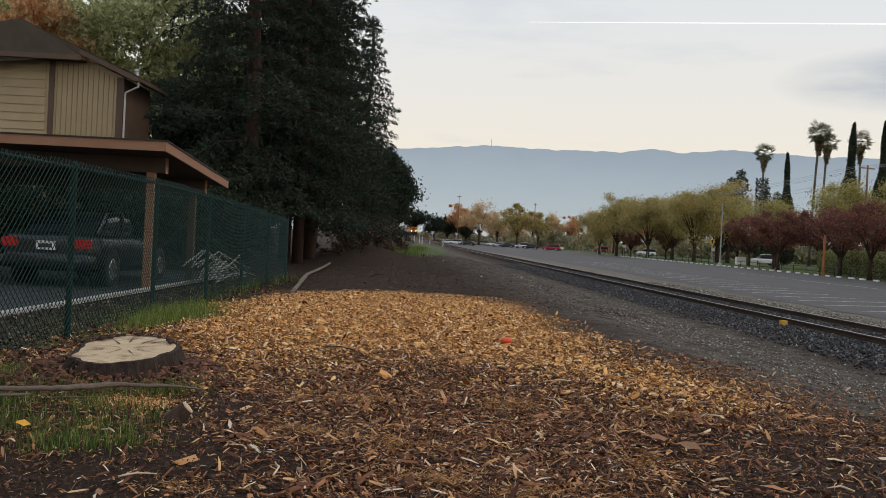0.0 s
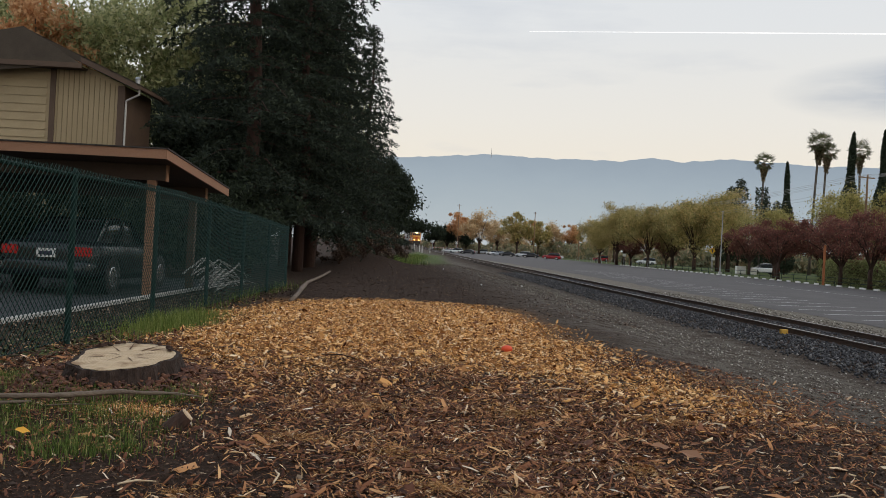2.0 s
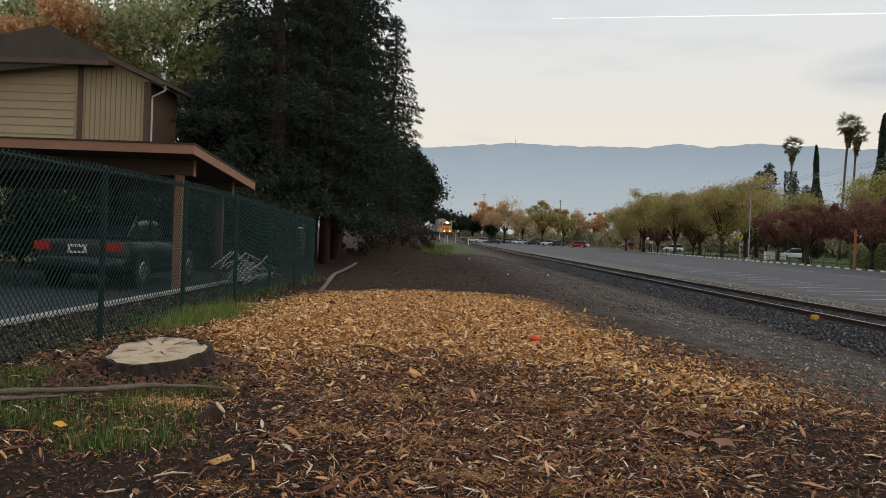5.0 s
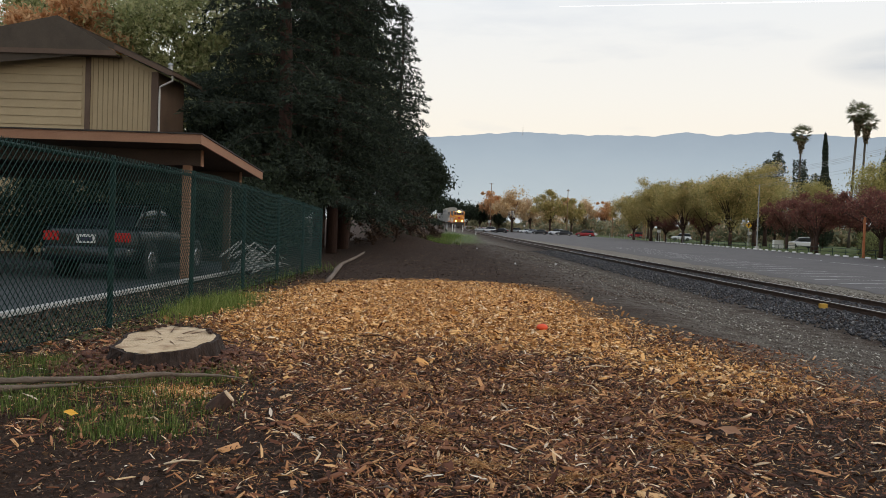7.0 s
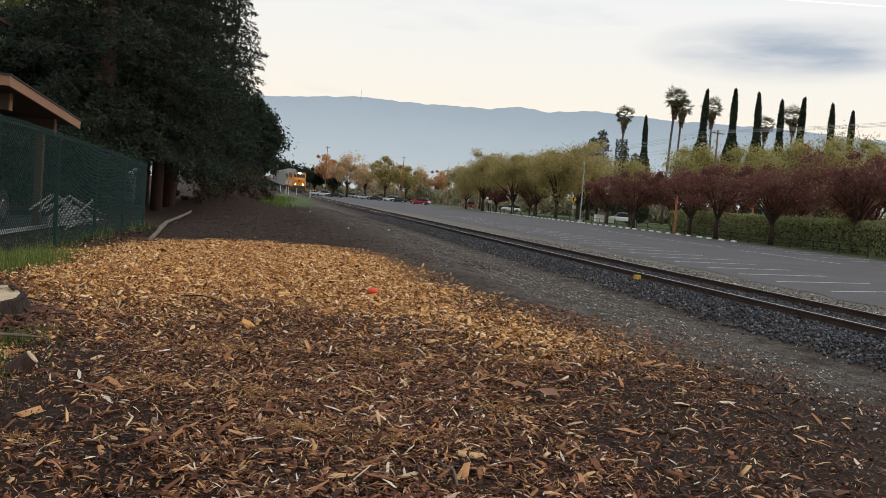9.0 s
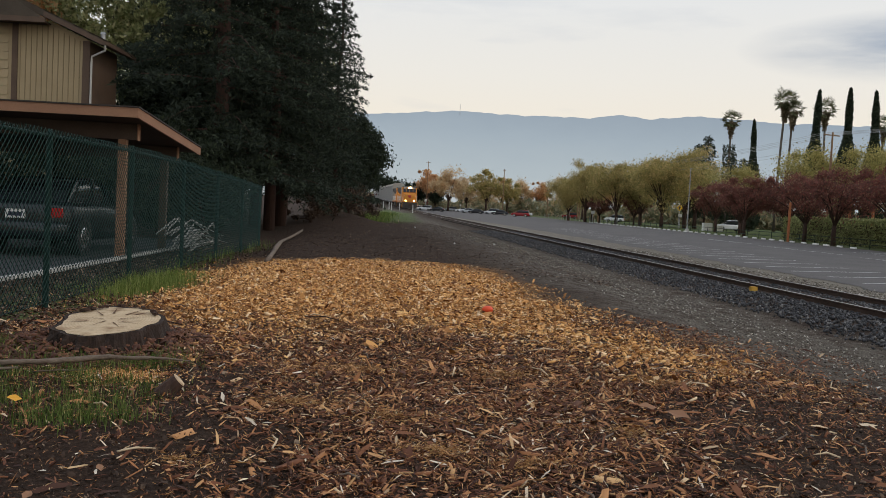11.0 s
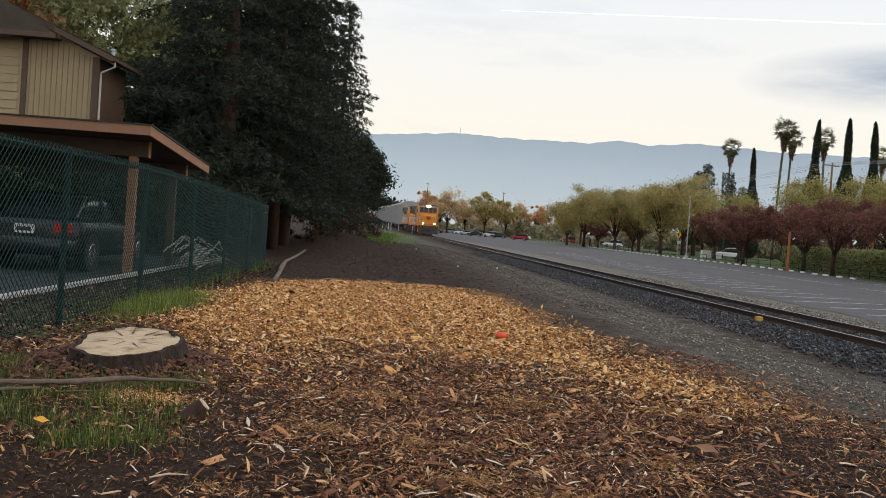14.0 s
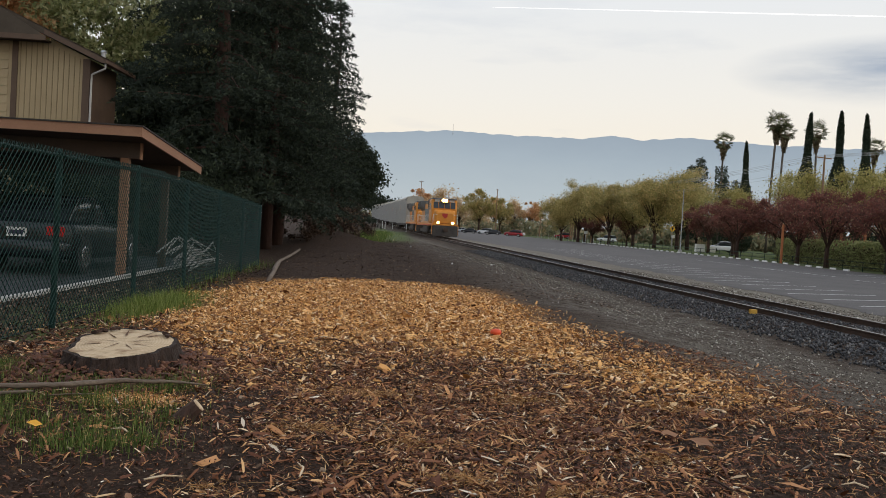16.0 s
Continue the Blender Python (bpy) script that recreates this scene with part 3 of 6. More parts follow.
def hill_range():
    """Blue hills far beyond everything, their haze painted as a glowing colour ramp."""
    m, nt, b = nodes_of("painted_haze_hills")
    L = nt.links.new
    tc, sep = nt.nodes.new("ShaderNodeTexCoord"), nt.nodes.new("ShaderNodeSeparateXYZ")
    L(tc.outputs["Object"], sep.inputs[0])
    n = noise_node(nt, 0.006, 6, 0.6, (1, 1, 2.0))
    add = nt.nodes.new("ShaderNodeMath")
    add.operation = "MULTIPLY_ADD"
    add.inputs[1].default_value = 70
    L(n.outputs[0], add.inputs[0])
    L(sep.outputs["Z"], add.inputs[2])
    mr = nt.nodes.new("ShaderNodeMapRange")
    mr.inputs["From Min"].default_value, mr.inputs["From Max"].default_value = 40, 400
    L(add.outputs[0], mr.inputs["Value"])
    # Paler towards the foot, where the haze is painted thicker.
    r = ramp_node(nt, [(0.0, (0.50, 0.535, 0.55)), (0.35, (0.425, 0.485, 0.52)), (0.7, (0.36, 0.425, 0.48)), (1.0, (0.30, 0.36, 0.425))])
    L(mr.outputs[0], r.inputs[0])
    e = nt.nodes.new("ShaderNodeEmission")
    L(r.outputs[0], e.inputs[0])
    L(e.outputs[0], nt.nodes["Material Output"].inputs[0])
    xs = np.linspace(-3600, 4400, 700)
    knots_x = [-3600, -1500, -600, -160, 40, 170, 260, 540, 640, 720, 830, 1020, 1290, 1530, 1750, 2400, 4400]
    knots_z = [250, 290, 300, 307, 322, 336, 330, 332, 336, 350, 342, 361, 352, 357, 360, 345, 280]
    ridge = np.interp(xs, knots_x, knots_z) + 2.2 * np.sin(xs / 23) * np.sin(xs / 61 + 1) + 1.6 * np.sin(xs / 9.0 + 2) * np.sin(xs / 37)
    rows = [(0.0, 3000), (0.55, 3010), (0.9, 3025), (1.0, 3040)]
    v = [(x * d / 3000, d, -20 + (z * d / 3000 + 20) * f) for f, d in rows for x, z in zip(xs, ridge)]
    idx = np.arange(len(v)).reshape(len(rows), len(xs))
    q = np.stack([idx[:-1, :-1], idx[:-1, 1:], idx[1:, 1:], idx[1:, :-1]], -1).reshape(-1)
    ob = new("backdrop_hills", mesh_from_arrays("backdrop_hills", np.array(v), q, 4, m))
    return tagged(ob, "long blue mountain ridge with painted haze on the horizon", "mountains", kind="structure")


hill_range()
tower = thing("radio_tower", "thin grey radio mast on the far ridge", "radio mast")
part("mast", MB().tube((171, 3035, 318), (171, 3035, 354), 1.2, 0.6, 5), "galv", tower)
part("antenna", MB().tube((171, 3035, 354), (171, 3035, 361), 0.5, 0.3, 5), "galv", tower)
streak = MB().add([(400, 4300, 1098), (4600, 4300, 1290), (4600, 4300, 1297), (1700, 4300, 1163), (400, 4300, 1100)], [(0, 1, 2, 3, 4)])
tagged(part("backdrop_contrail", streak, "contrail"), "thin white vapour trail across the sky", "contrail", kind="structure")

# ---------------------------------------------------------------- railway
TRACK_YS = np.concatenate([np.arange(-60, 60, 4.0), np.arange(60, 420, 3.0)])


def rail(side):
    prof = [(-0.07, 0), (0.07, 0), (0.07, 0.015), (0.012, 0.03), (0.012, 0.11), (0.036, 0.125), (0.036, 0.15), (-0.036, 0.15), (-0.036, 0.125), (-0.012, 0.11), (-0.012, 0.03), (-0.07, 0.015)]
    v, f, n = [], [], len(prof)
    for y in TRACK_YS:
        x0, z0 = float(track_x(y)) + side * 0.755, float(rise(y)) + LOW + 0.04
        v += [(x0 + a, y, z0 + b) for a, b in prof]
    for k in range(len(TRACK_YS) - 1):
        f += [(k * n + i, k * n + (i + 1) % n, (k + 1) * n + (i + 1) % n, (k + 1) * n + i) for i in range(n)]
    return MB().add(v, f)


track = thing("railway_track", "single railway track of rusty rails on dark ballast", "railway track", kind="structure")
for side in (-1, 1):
    r = part("rail", rail(side), "steel_dark", track)
    top = MB()
    v = []
    for y in TRACK_YS:
        x0, z0 = float(track_x(y)) + side * 0.755, float(rise(y)) + LOW + 0.1925
        v += [(x0 - 0.03, y, z0), (x0 + 0.03, y, z0)]
    part("rail_head", top.add(v, [(2 * k, 2 * k + 1, 2 * k + 3, 2 * k + 2) for k in range(len(TRACK_YS) - 1)]), "rail_top", r, "bright worn running surface")
tie_mesh = MB().box(0, 0, 0, 2.6, 0.23, 0.14).mesh("sleeper", M["tie_wood"], 0.012)
trng = random.Random(9)
for i in range(190):
    y = 1.0 + 0.52 * i
    t = new("sleeper", tie_mesh)
    t.parent = track
    t.matrix_basis = pose(float(track_x(y)) + trng.uniform(-0.04, 0.04), y, float(rise(y)) + LOW - 0.025 + trng.uniform(-0.008, 0.008), 0, 0, trng.uniform(-1, 1))

rng = np.random.default_rng(21)


def ballast_stones(name, n, y0, y1, power, size):
    y = y0 + (y1 - y0) * rng.random(n) ** power
    off = rng.uniform(-2.5, 1.5, n)
    off = off + np.sign(off) * np.abs(rng.normal(0, 0.16, n))
    x = track_x(y) + off
    s = rng.uniform(0.6, 1.3, n)[:, None] * np.array([size, size * 0.8, size * 0.65])[None]
    z = height(x, y) + rng.uniform(-0.005, 0.02, n) + np.where(np.abs(off) < 0.7, 0.0, 0.02)
    return scatter(name, OCTA, OCTA_F, np.stack([x, y, z], -1), s, turns(rng, n, 40), "ballast", rng, 0.09)


tagged(ballast_stones("track_ballast", 31000, 6, 62, 1.6, 0.07), "dark blue-grey crushed stone ballast along the track", "ballast", kind="stuff")
n = 16000
y = 4.2 + 40 * rng.random(n) ** 1.3
x = track_x(y) - 4.5 + rng.normal(0, 0.9, n)
s = rng.uniform(0.5, 1.7, n)[:, None] * np.array([0.026, 0.02, 0.015])[None]
tagged(scatter("loose_gravel", OCTA, OCTA_F, np.stack([x, y, height(x, y) + 0.004], -1), s, turns(rng, n, 30), "gravel", rng, 0.08),
       "scattered grey gravel on the dark soil beside the ballast", "gravel", kind="stuff")
n = 5000
y = 3.2 + 40 * rng.random(n) ** 1.4
x = track_x(y) + 2.7 + rng.normal(0.0, 0.5, n)
s = rng.uniform(0.5, 1.6, n)[:, None] * np.array([0.05, 0.04, 0.025])[None]
tagged(scatter("verge_gravel", OCTA, OCTA_F, np.stack([x, y, height(x, y) + 0.01], -1), s, turns(rng, n, 30), "gravel", rng, 0.08),
       "pale gravel verge between the track and the asphalt", "gravel", kind="stuff")
mark = thing("rail_marker", "small yellow-painted marker block beside the near rail", "marker", m=pose(8.45, 20.06, float(height(8.45, 20.06)) + 0.05))
part("block", MB().box(0, 0, 0.04, 0.16, 0.13, 0.11), "yellow_paint", mark, bevel=0.01)

# ---------------------------------------------------------------- wood chips, mulch, litter, grass


def pile_mask(x, y):
    """How fully the fresh pale chips cover the ground here."""
    right = np.interp(y, [6.2, 6.8, 7.2, 8.5, 10.4, 12.3, 16, 19.5], [1.6, 2.8, 3.2, 2.8, 2.25, 2.05, 1.65, 0.7]) + 0.14 * np.sin(2.4 * y) + 0.2 * wave(x, y)
    left = np.interp(y, [8, 9, 12, 14, 17.2, 19], [-2.3, -2.45, -2.75, -2.95, -2.35, -1.6]) + 0.15 * np.sin(2.1 * y + 2)
    far = 19.3 + 0.2 * np.sin(1.3 * x) - 0.15 * (x + 0.4) ** 2
    front = 8.85 + 0.4 * np.sin(1.6 * x + 0.5) + 0.6 * wave(x * 1.3, y) - 0.78 * np.maximum(x - 0.6, 0)
    s = lambda d, w: 1 / (1 + np.exp(-np.clip(d / w, -40, 40)))
    return s(right - x, 0.2) * s(x - left, 0.16) * s(far - y, 0.15) * s(y - front, 0.55)


def chips():
    n = 180000
    x, y = rng.uniform(-3.4, 4.4, n), 5.2 + 14.4 * rng.random(n) ** 1.25
    keep = rng.random(n) < pile_mask(x, y) * 0.75
    x, y = x[keep], y[keep]
    n = len(x)
    L = np.clip(rng.lognormal(math.log(0.030), 0.5, n), 0.010, 0.13)
    s = np.stack([L, L * rng.uniform(0.25, 0.6, n), rng.uniform(0.004, 0.01, n)], -1)
    c = np.stack([x, y, height(x, y) + 0.008 + rng.uniform(0, 0.03, n)], -1)
    q = int(n * 0.6)
    s[:q, 2] = L[:q] * 0.14
    ob = scatter("thin_wood_chips", STRIP, STRIP_F, c[:q], s[:q], turns(rng, q, 24), "chip_light", rng, 0.07)
    tagged(ob, "thin curled golden shavings among the fresh chips", "wood chips", kind="stuff")
    ob = scatter("fresh_wood_chips", SLAB, SLAB_F, c[q:], s[q:], turns(rng, n - q, 24), "chip_light", rng, 0.05)
    tagged(ob, "pile of fresh golden wood chips spread over the ground", "wood chips", kind="stuff")


def mulch_cover(x, y):
    """How much of the bare soil the shredded bark hides."""
    d = (1 - 0.93 * pile_mask(x, y)) * np.clip((4.4 - x) / 2.2, 0.08, 1) * np.clip((x + 3.9) / 1.2, 0.1, 1)
    d = d * np.where((x < -0.9 + 0.3 * wave(x, y)) & (y < 6.6), 0.28, 1.0) * np.where((x < -0.2 + 0.4 * wave(y, x)) & (y < 4.9), 0.5, 1.0) * np.where((x > 1.9 + 0.4 * wave(x, y)) & (y < 6.2), 0.32, 1.0)
    return d * (0.85 + 0.3 * wave(x * 1.1 + 1, y * 1.1)) * np.clip(0.55 + 0.12 * y, 0.8, 1.5) * np.clip((y + 1.5) / 4.4, 0, 1) ** 1.5


GOLD_PATCHES = ((0.4, 4.55, 0.3, 0.16), (-0.5, 5.45, 0.3, 0.15), (0.1, 5.2, 0.28, 0.16), (3.0, 7.25, 0.34, 0.22), (1.0, 6.7, 0.35, 0.2), (0.85, 4.3, 0.28, 0.12),
                (1.6, 5.1, 0.2, 0.12), (-0.2, 6.6, 0.4, 0.2), (2.1, 6.6, 0.35, 0.18), (-0.9, 4.2, 0.2, 0.1), (2.4, 8.2, 0.4, 0.3))


def tufts(x, y):
    """Uneven clumping of the shredded bark, from bare hollows to heaped tufts."""
    return np.clip(0.5 + 0.75 * wave(2.6 * x + 1.0, 3.1 * y) + 0.4 * wave(6.1 * y, 5.3 * x + 2.0), 0.04, 1.3)


def strew(name, n, base, faces, median, sigma, longest, slim, material, label, lift, tilt, y1=10.7, clump=1.0, curl=None):
    x, y = rng.uniform(-4.2, 5.6, n), -1.2 + (y1 + 1.2) * rng.random(n) ** 1.1
    g = tufts(x, y)
    keep = rng.random(n) < mulch_cover(x, y) * ((1 - clump) + clump * g) * np.clip(1.6 - y / 9, 0.4, 1)
    x, y, g = x[keep], y[keep], g[keep]
    n = len(x)
    L = np.clip(rng.lognormal(math.log(median), sigma, n), 0.008, longest)
    w = L * rng.uniform(slim[0], slim[1], n)
    h = L * curl if curl else rng.uniform(0.003, 0.008, n)
    c = np.stack([x, y, height(x, y) + 0.004 + lift * g * rng.random(n)], -1)
    tagged(scatter(name, base, faces, c, np.stack([L, w, h], -1), turns(rng, n, tilt), material, rng, 0.07), label, "mulch", kind="stuff")


def mulch():
    strew("bark_mulch", 76000, SLAB, SLAB_F, 0.034, 0.55, 0.16, (0.10, 0.34), "chip_brown", "dark brown shredded bark mulch with paler splinters", 0.035, 20, clump=0.5)
    strew("bark_strips", 300000, STRIP, STRIP_F, 0.034, 0.6, 0.17, (0.07, 0.26), "chip_brown", "thin curled reddish-brown bark strips", 0.035, 20, clump=0.5, curl=0.12)
    strew("bark_flakes", 260000, LEAF, LEAF_F, 0.018, 0.5, 0.06, (0.3, 0.9), "bark_dark", "small dark reddish bark flakes", 0.02, 24, clump=0.3, curl=0.5)
    strew("pale_splinters", 14000, STRIP, STRIP_F, 0.045, 0.5, 0.16, (0.08, 0.22), "splinter", "pale straw and grey wood splinters on the mulch", 0.045, 18, clump=0.6, curl=0.1)
    # dark crumbs of soil and rotten bark on the bare ground
    n = 26000
    x, y = rng.uniform(-4.0, 4.9, n), 2.4 + 5.4 * rng.random(n) ** 1.2
    keep = rng.random(n) < 1.15 - mulch_cover(x, y) - 0.9 * pile_mask(x, y)
    x, y = x[keep], y[keep]
    n = len(x)
    L = np.clip(rng.lognormal(math.log(0.012), 0.55, n), 0.005, 0.04)
    s = np.stack([L, L * rng.uniform(0.4, 0.9, n), L * rng.uniform(0.25, 0.6, n)], -1)
    c = np.stack([x, y, height(x, y) + 0.005 + rng.uniform(0, 0.012, n)], -1)
    ob = scatter("soil_crumbs", STRIP, STRIP_F, c, s, turns(rng, n, 35), "litter", rng, 0.06)
    tagged(ob, "dark crumbs of damp soil and rotten bark", "soil", kind="stuff")
    # golden fibre matted in patches, thinly strewn between them
    px, py = [rng.uniform(-2.4, 4.0, 30000)], [2.9 + 6.6 * rng.random(30000) ** 0.85]
    for cx, cy, rx, ry in GOLD_PATCHES:
        k = int(11000 * rx * ry) + 350
        r_ = np.abs(rng.normal(0, 0.95, k)) * (0.8 + 0.4 * wave(cx * 3 + rng.random(k), cy * 3))
        a = rng.uniform(0, 2 * np.pi, k)
        px.append(cx + rx * r_ * np.cos(a))
        py.append(cy + ry * r_ * np.sin(a))
    x, y = np.concatenate(px), np.concatenate(py)
    keep = rng.random(len(x)) < 0.15 + mulch_cover(x, y)
    x, y = x[keep], y[keep]
    n = len(x)
    L = np.clip(rng.lognormal(math.log(0.035), 0.5, n), 0.012, 0.13)
    s = np.stack([L, rng.uniform(0.003, 0.008, n), rng.uniform(0.01, 0.03, n)], -1)
    c = np.stack([x, y, height(x, y) + 0.012 + rng.uniform(0, 0.025, n)], -1)
    ob = scatter("shredded_fibre", LEAF, LEAF_F, c, s, turns(rng, n, 20), "fibre", rng, 0.06)
    tagged(ob, "thin straw-coloured bark fibres matted on the mulch", "mulch", kind="stuff")
    # orange sawdust spilled beside the stump
    n = 5000
    r_, a = np.abs(rng.normal(0, 0.6, n)), rng.uniform(0, 2 * np.pi, n)
    x, y = -1.72 + 0.33 * r_ * np.cos(a), 6.02 + 0.2 * r_ * np.sin(a)
    L = rng.uniform(0.005, 0.022, n)
    ob = scatter("sawdust", STRIP, STRIP_F, np.stack([x, y, height(x, y) + 0.012], -1), np.stack([L, L * 0.6, L * 0.4], -1), turns(rng, n, 25), "chip_light", rng, 0.06)
    tagged(ob, "orange sawdust spilled on the soil by the stump", "sawdust", kind="stuff")


def litter():
    n = 12000
    y = 7.0 + 17 * rng.random(n) ** 1.3
    x = rng.uniform(-5.0, -3.2, n)
    s = rng.uniform(0.03, 0.08, n)[:, None] * np.array([1, 0.8, 0.3])[None]
    tagged(scatter("leaf_litter", LEAF, LEAF_F, np.stack([x, y, height(x, y) + 0.012], -1), s, turns(rng, n, 25), "litter", rng, 0.06),
           "brown leaf litter under the green fence", "leaf litter", kind="stuff")
    n = 16000
    y = 17 + 45 * rng.random(n) ** 1.4
    x = rng.uniform(-3.6, 5.0, n)
    s = rng.uniform(0.02, 0.07, n)[:, None] * np.array([1, 0.5, 0.25])[None]
    tagged(scatter("soil_debris", STRIP, STRIP_F, np.stack([x, y, height(x, y) + 0.01], -1), s, turns(rng, n, 15), "litter", rng, 0.08),
           "dark bark crumbs and twigs strewn over bare soil", "debris", kind="stuff")


def blades(name, x, y, hgt, wid, label, material="grass"):
    n = len(x)
    a = rng.uniform(0, 2 * np.pi, n)
    lean = rng.uniform(0.1, 0.7, n) * hgt
    z = height(x, y)
    d = np.stack([np.cos(a), np.sin(a)], -1)
    side = np.stack([-d[:, 1], d[:, 0]], -1) * wid[:, None] / 2
    base = np.stack([x, y], -1)
    v = np.zeros((n, 5, 3))
    v[:, 0, :2], v[:, 1, :2] = base - side, base + side
    v[:, 2, :2], v[:, 3, :2] = base + d * lean[:, None] * 0.35 + side * 0.7, base + d * lean[:, None] * 0.35 - side * 0.7
    v[:, 4, :2] = base + d * lean[:, None]
    v[:, 0, 2] = v[:, 1, 2] = z - 0.01
    v[:, 2, 2] = v[:, 3, 2] = z + hgt * 0.6
    v[:, 4, 2] = z + hgt
    f = np.array([(0, 1, 2), (0, 2, 3), (3, 2, 4)])
    loops = (f.ravel()[None] + (np.arange(n) * 5)[:, None]).ravel()
    tagged(new(name, mesh_from_arrays(name, v.reshape(-1, 3), loops, 3, material)), label, "grass", kind="stuff")


def grasses():
    n = 3600
    x, y = rng.normal(-3.15, 0.22, n), rng.normal(11.6, 0.75, n)
    blades("tall_grass", x, y, rng.uniform(0.05, 0.1, n) + 0.16 * rng.random(n) ** 3, rng.uniform(0.005, 0.01, n), "tall green grass growing along the fence", "grass_bright")
    n = 500
    x, y = rng.normal(-3.5, 0.2, n), rng.uniform(14, 23, n)
    blades("fence_weeds", x, y, rng.uniform(0.06, 0.3, n), rng.uniform(0.005, 0.01, n), "straggly weeds at the foot of the fence")
    n = 11000
    k = rng.integers(0, 56, n)
    cx, cy = rng.uniform(-3.6, -1.45, 56), rng.uniform(4.8, 6.9, 56)
    x, y = cx[k] + rng.normal(0, 0.13, n), cy[k] + rng.normal(0, 0.11, n)
    blades("short_grass", x, y, rng.uniform(0.02, 0.09, n), rng.uniform(0.003, 0.006, n), "short patchy grass around the tree stump")
    n = 7000
    x, y = rng.normal(-2.4, 0.8, n), rng.uniform(52, 100, n)
    blades("verge_grass", x, y, rng.uniform(0.08, 0.3, n), rng.uniform(0.012, 0.03, n), "green grass strip below the dark trees")


chips(), mulch(), litter(), grasses()


def fallen_leaves():
    r = random.Random(31)
    leaf = MB().add([(-.5, 0, .02), (-.28, .2, .06), (.05, .3, .1), (.25, .18, .05), (.5, 0, .0), (.25, -.18, .07), (.05, -.32, .03), (-.28, -.2, .09), (0, 0, 0)],
                    [(i, (i + 1) % 8, 8) for i in range(8)]).mesh("leaf", M["dry_leaf"])
    mat_ = islands("single_fallen_leaf", [(0, (0.12, 0.045, 0.02)), (0.5, (0.24, 0.11, 0.06)), (1, (0.36, 0.2, 0.12))], 0.7, 0.15, "object")
    leaf.materials.clear()
    leaf.materials.append(mat_)
    for i in range(110):
        x, y = r.uniform(-2.6, 4.2), 3.1 + 6.5 * r.random() ** 1.3
        s = r.uniform(0.03, 0.075)
        ob = new("fallen_leaf", leaf)
        ob.matrix_basis = pose(x, y, float(height(x, y)) + 0.035, r.uniform(-20, 20), r.uniform(-20, 20), r.uniform(0, 360)) @ Matrix.Diagonal((s, s, s, 1))
        tagged(ob, "curled brown dead leaf lying on the mulch", "leaf", "fallen leaves")
    for x, y, s, rz in ((1.83, 5.62, 0.15, 20), (1.98, 5.45, 0.17, -40)):
        ob = new("fallen_leaf", leaf)
        ob.matrix_basis = pose(x, y, float(height(x, y)) + 0.05, 12, 5, rz) @ Matrix.Diagonal((s, s, s, 1))
        tagged(ob, "large tan dead leaf lying on the mulch", "leaf", "fallen leaves")
    yl = new("yellow_leaf", MB().add([(-.5, 0, .02), (-.28, .22, .06), (.05, .32, .1), (.25, .2, .05), (.5, 0, .0), (.25, -.2, .07), (.05, -.34, .03), (-.28, -.2, .09), (0, 0, 0)],
                                     [(i, (i + 1) % 8, 8) for i in range(8)]).mesh("yellow_leaf", M["yellow_leaf"]))
    yl.matrix_basis = pose(-1.98, 4.95, 0.075, 25, 10, 30) @ Matrix.Diagonal((0.085, 0.085, 0.085, 1))
    tagged(yl, "single bright yellow leaf lying in the grass", "leaf")


fallen_leaves()
bm = bmesh.new()
bmesh.ops.create_uvsphere(bm, u_segments=14, v_segments=9, radius=0.055)
me = bpy.data.meshes.new("ball")
bm.to_mesh(me)
bm.free()
me.materials.append(M["orange_plastic"])
me.shade_smooth()
ob = new("orange_ball", me)
ob.matrix_basis = pose(1.2, 10.27, float(height(1.2, 10.27)) + 0.06) @ Matrix.Diagonal((1.25, 0.9, 0.8, 1))
tagged(ob, "small bright orange scrap of plastic lying on the chips", "plastic scrap")


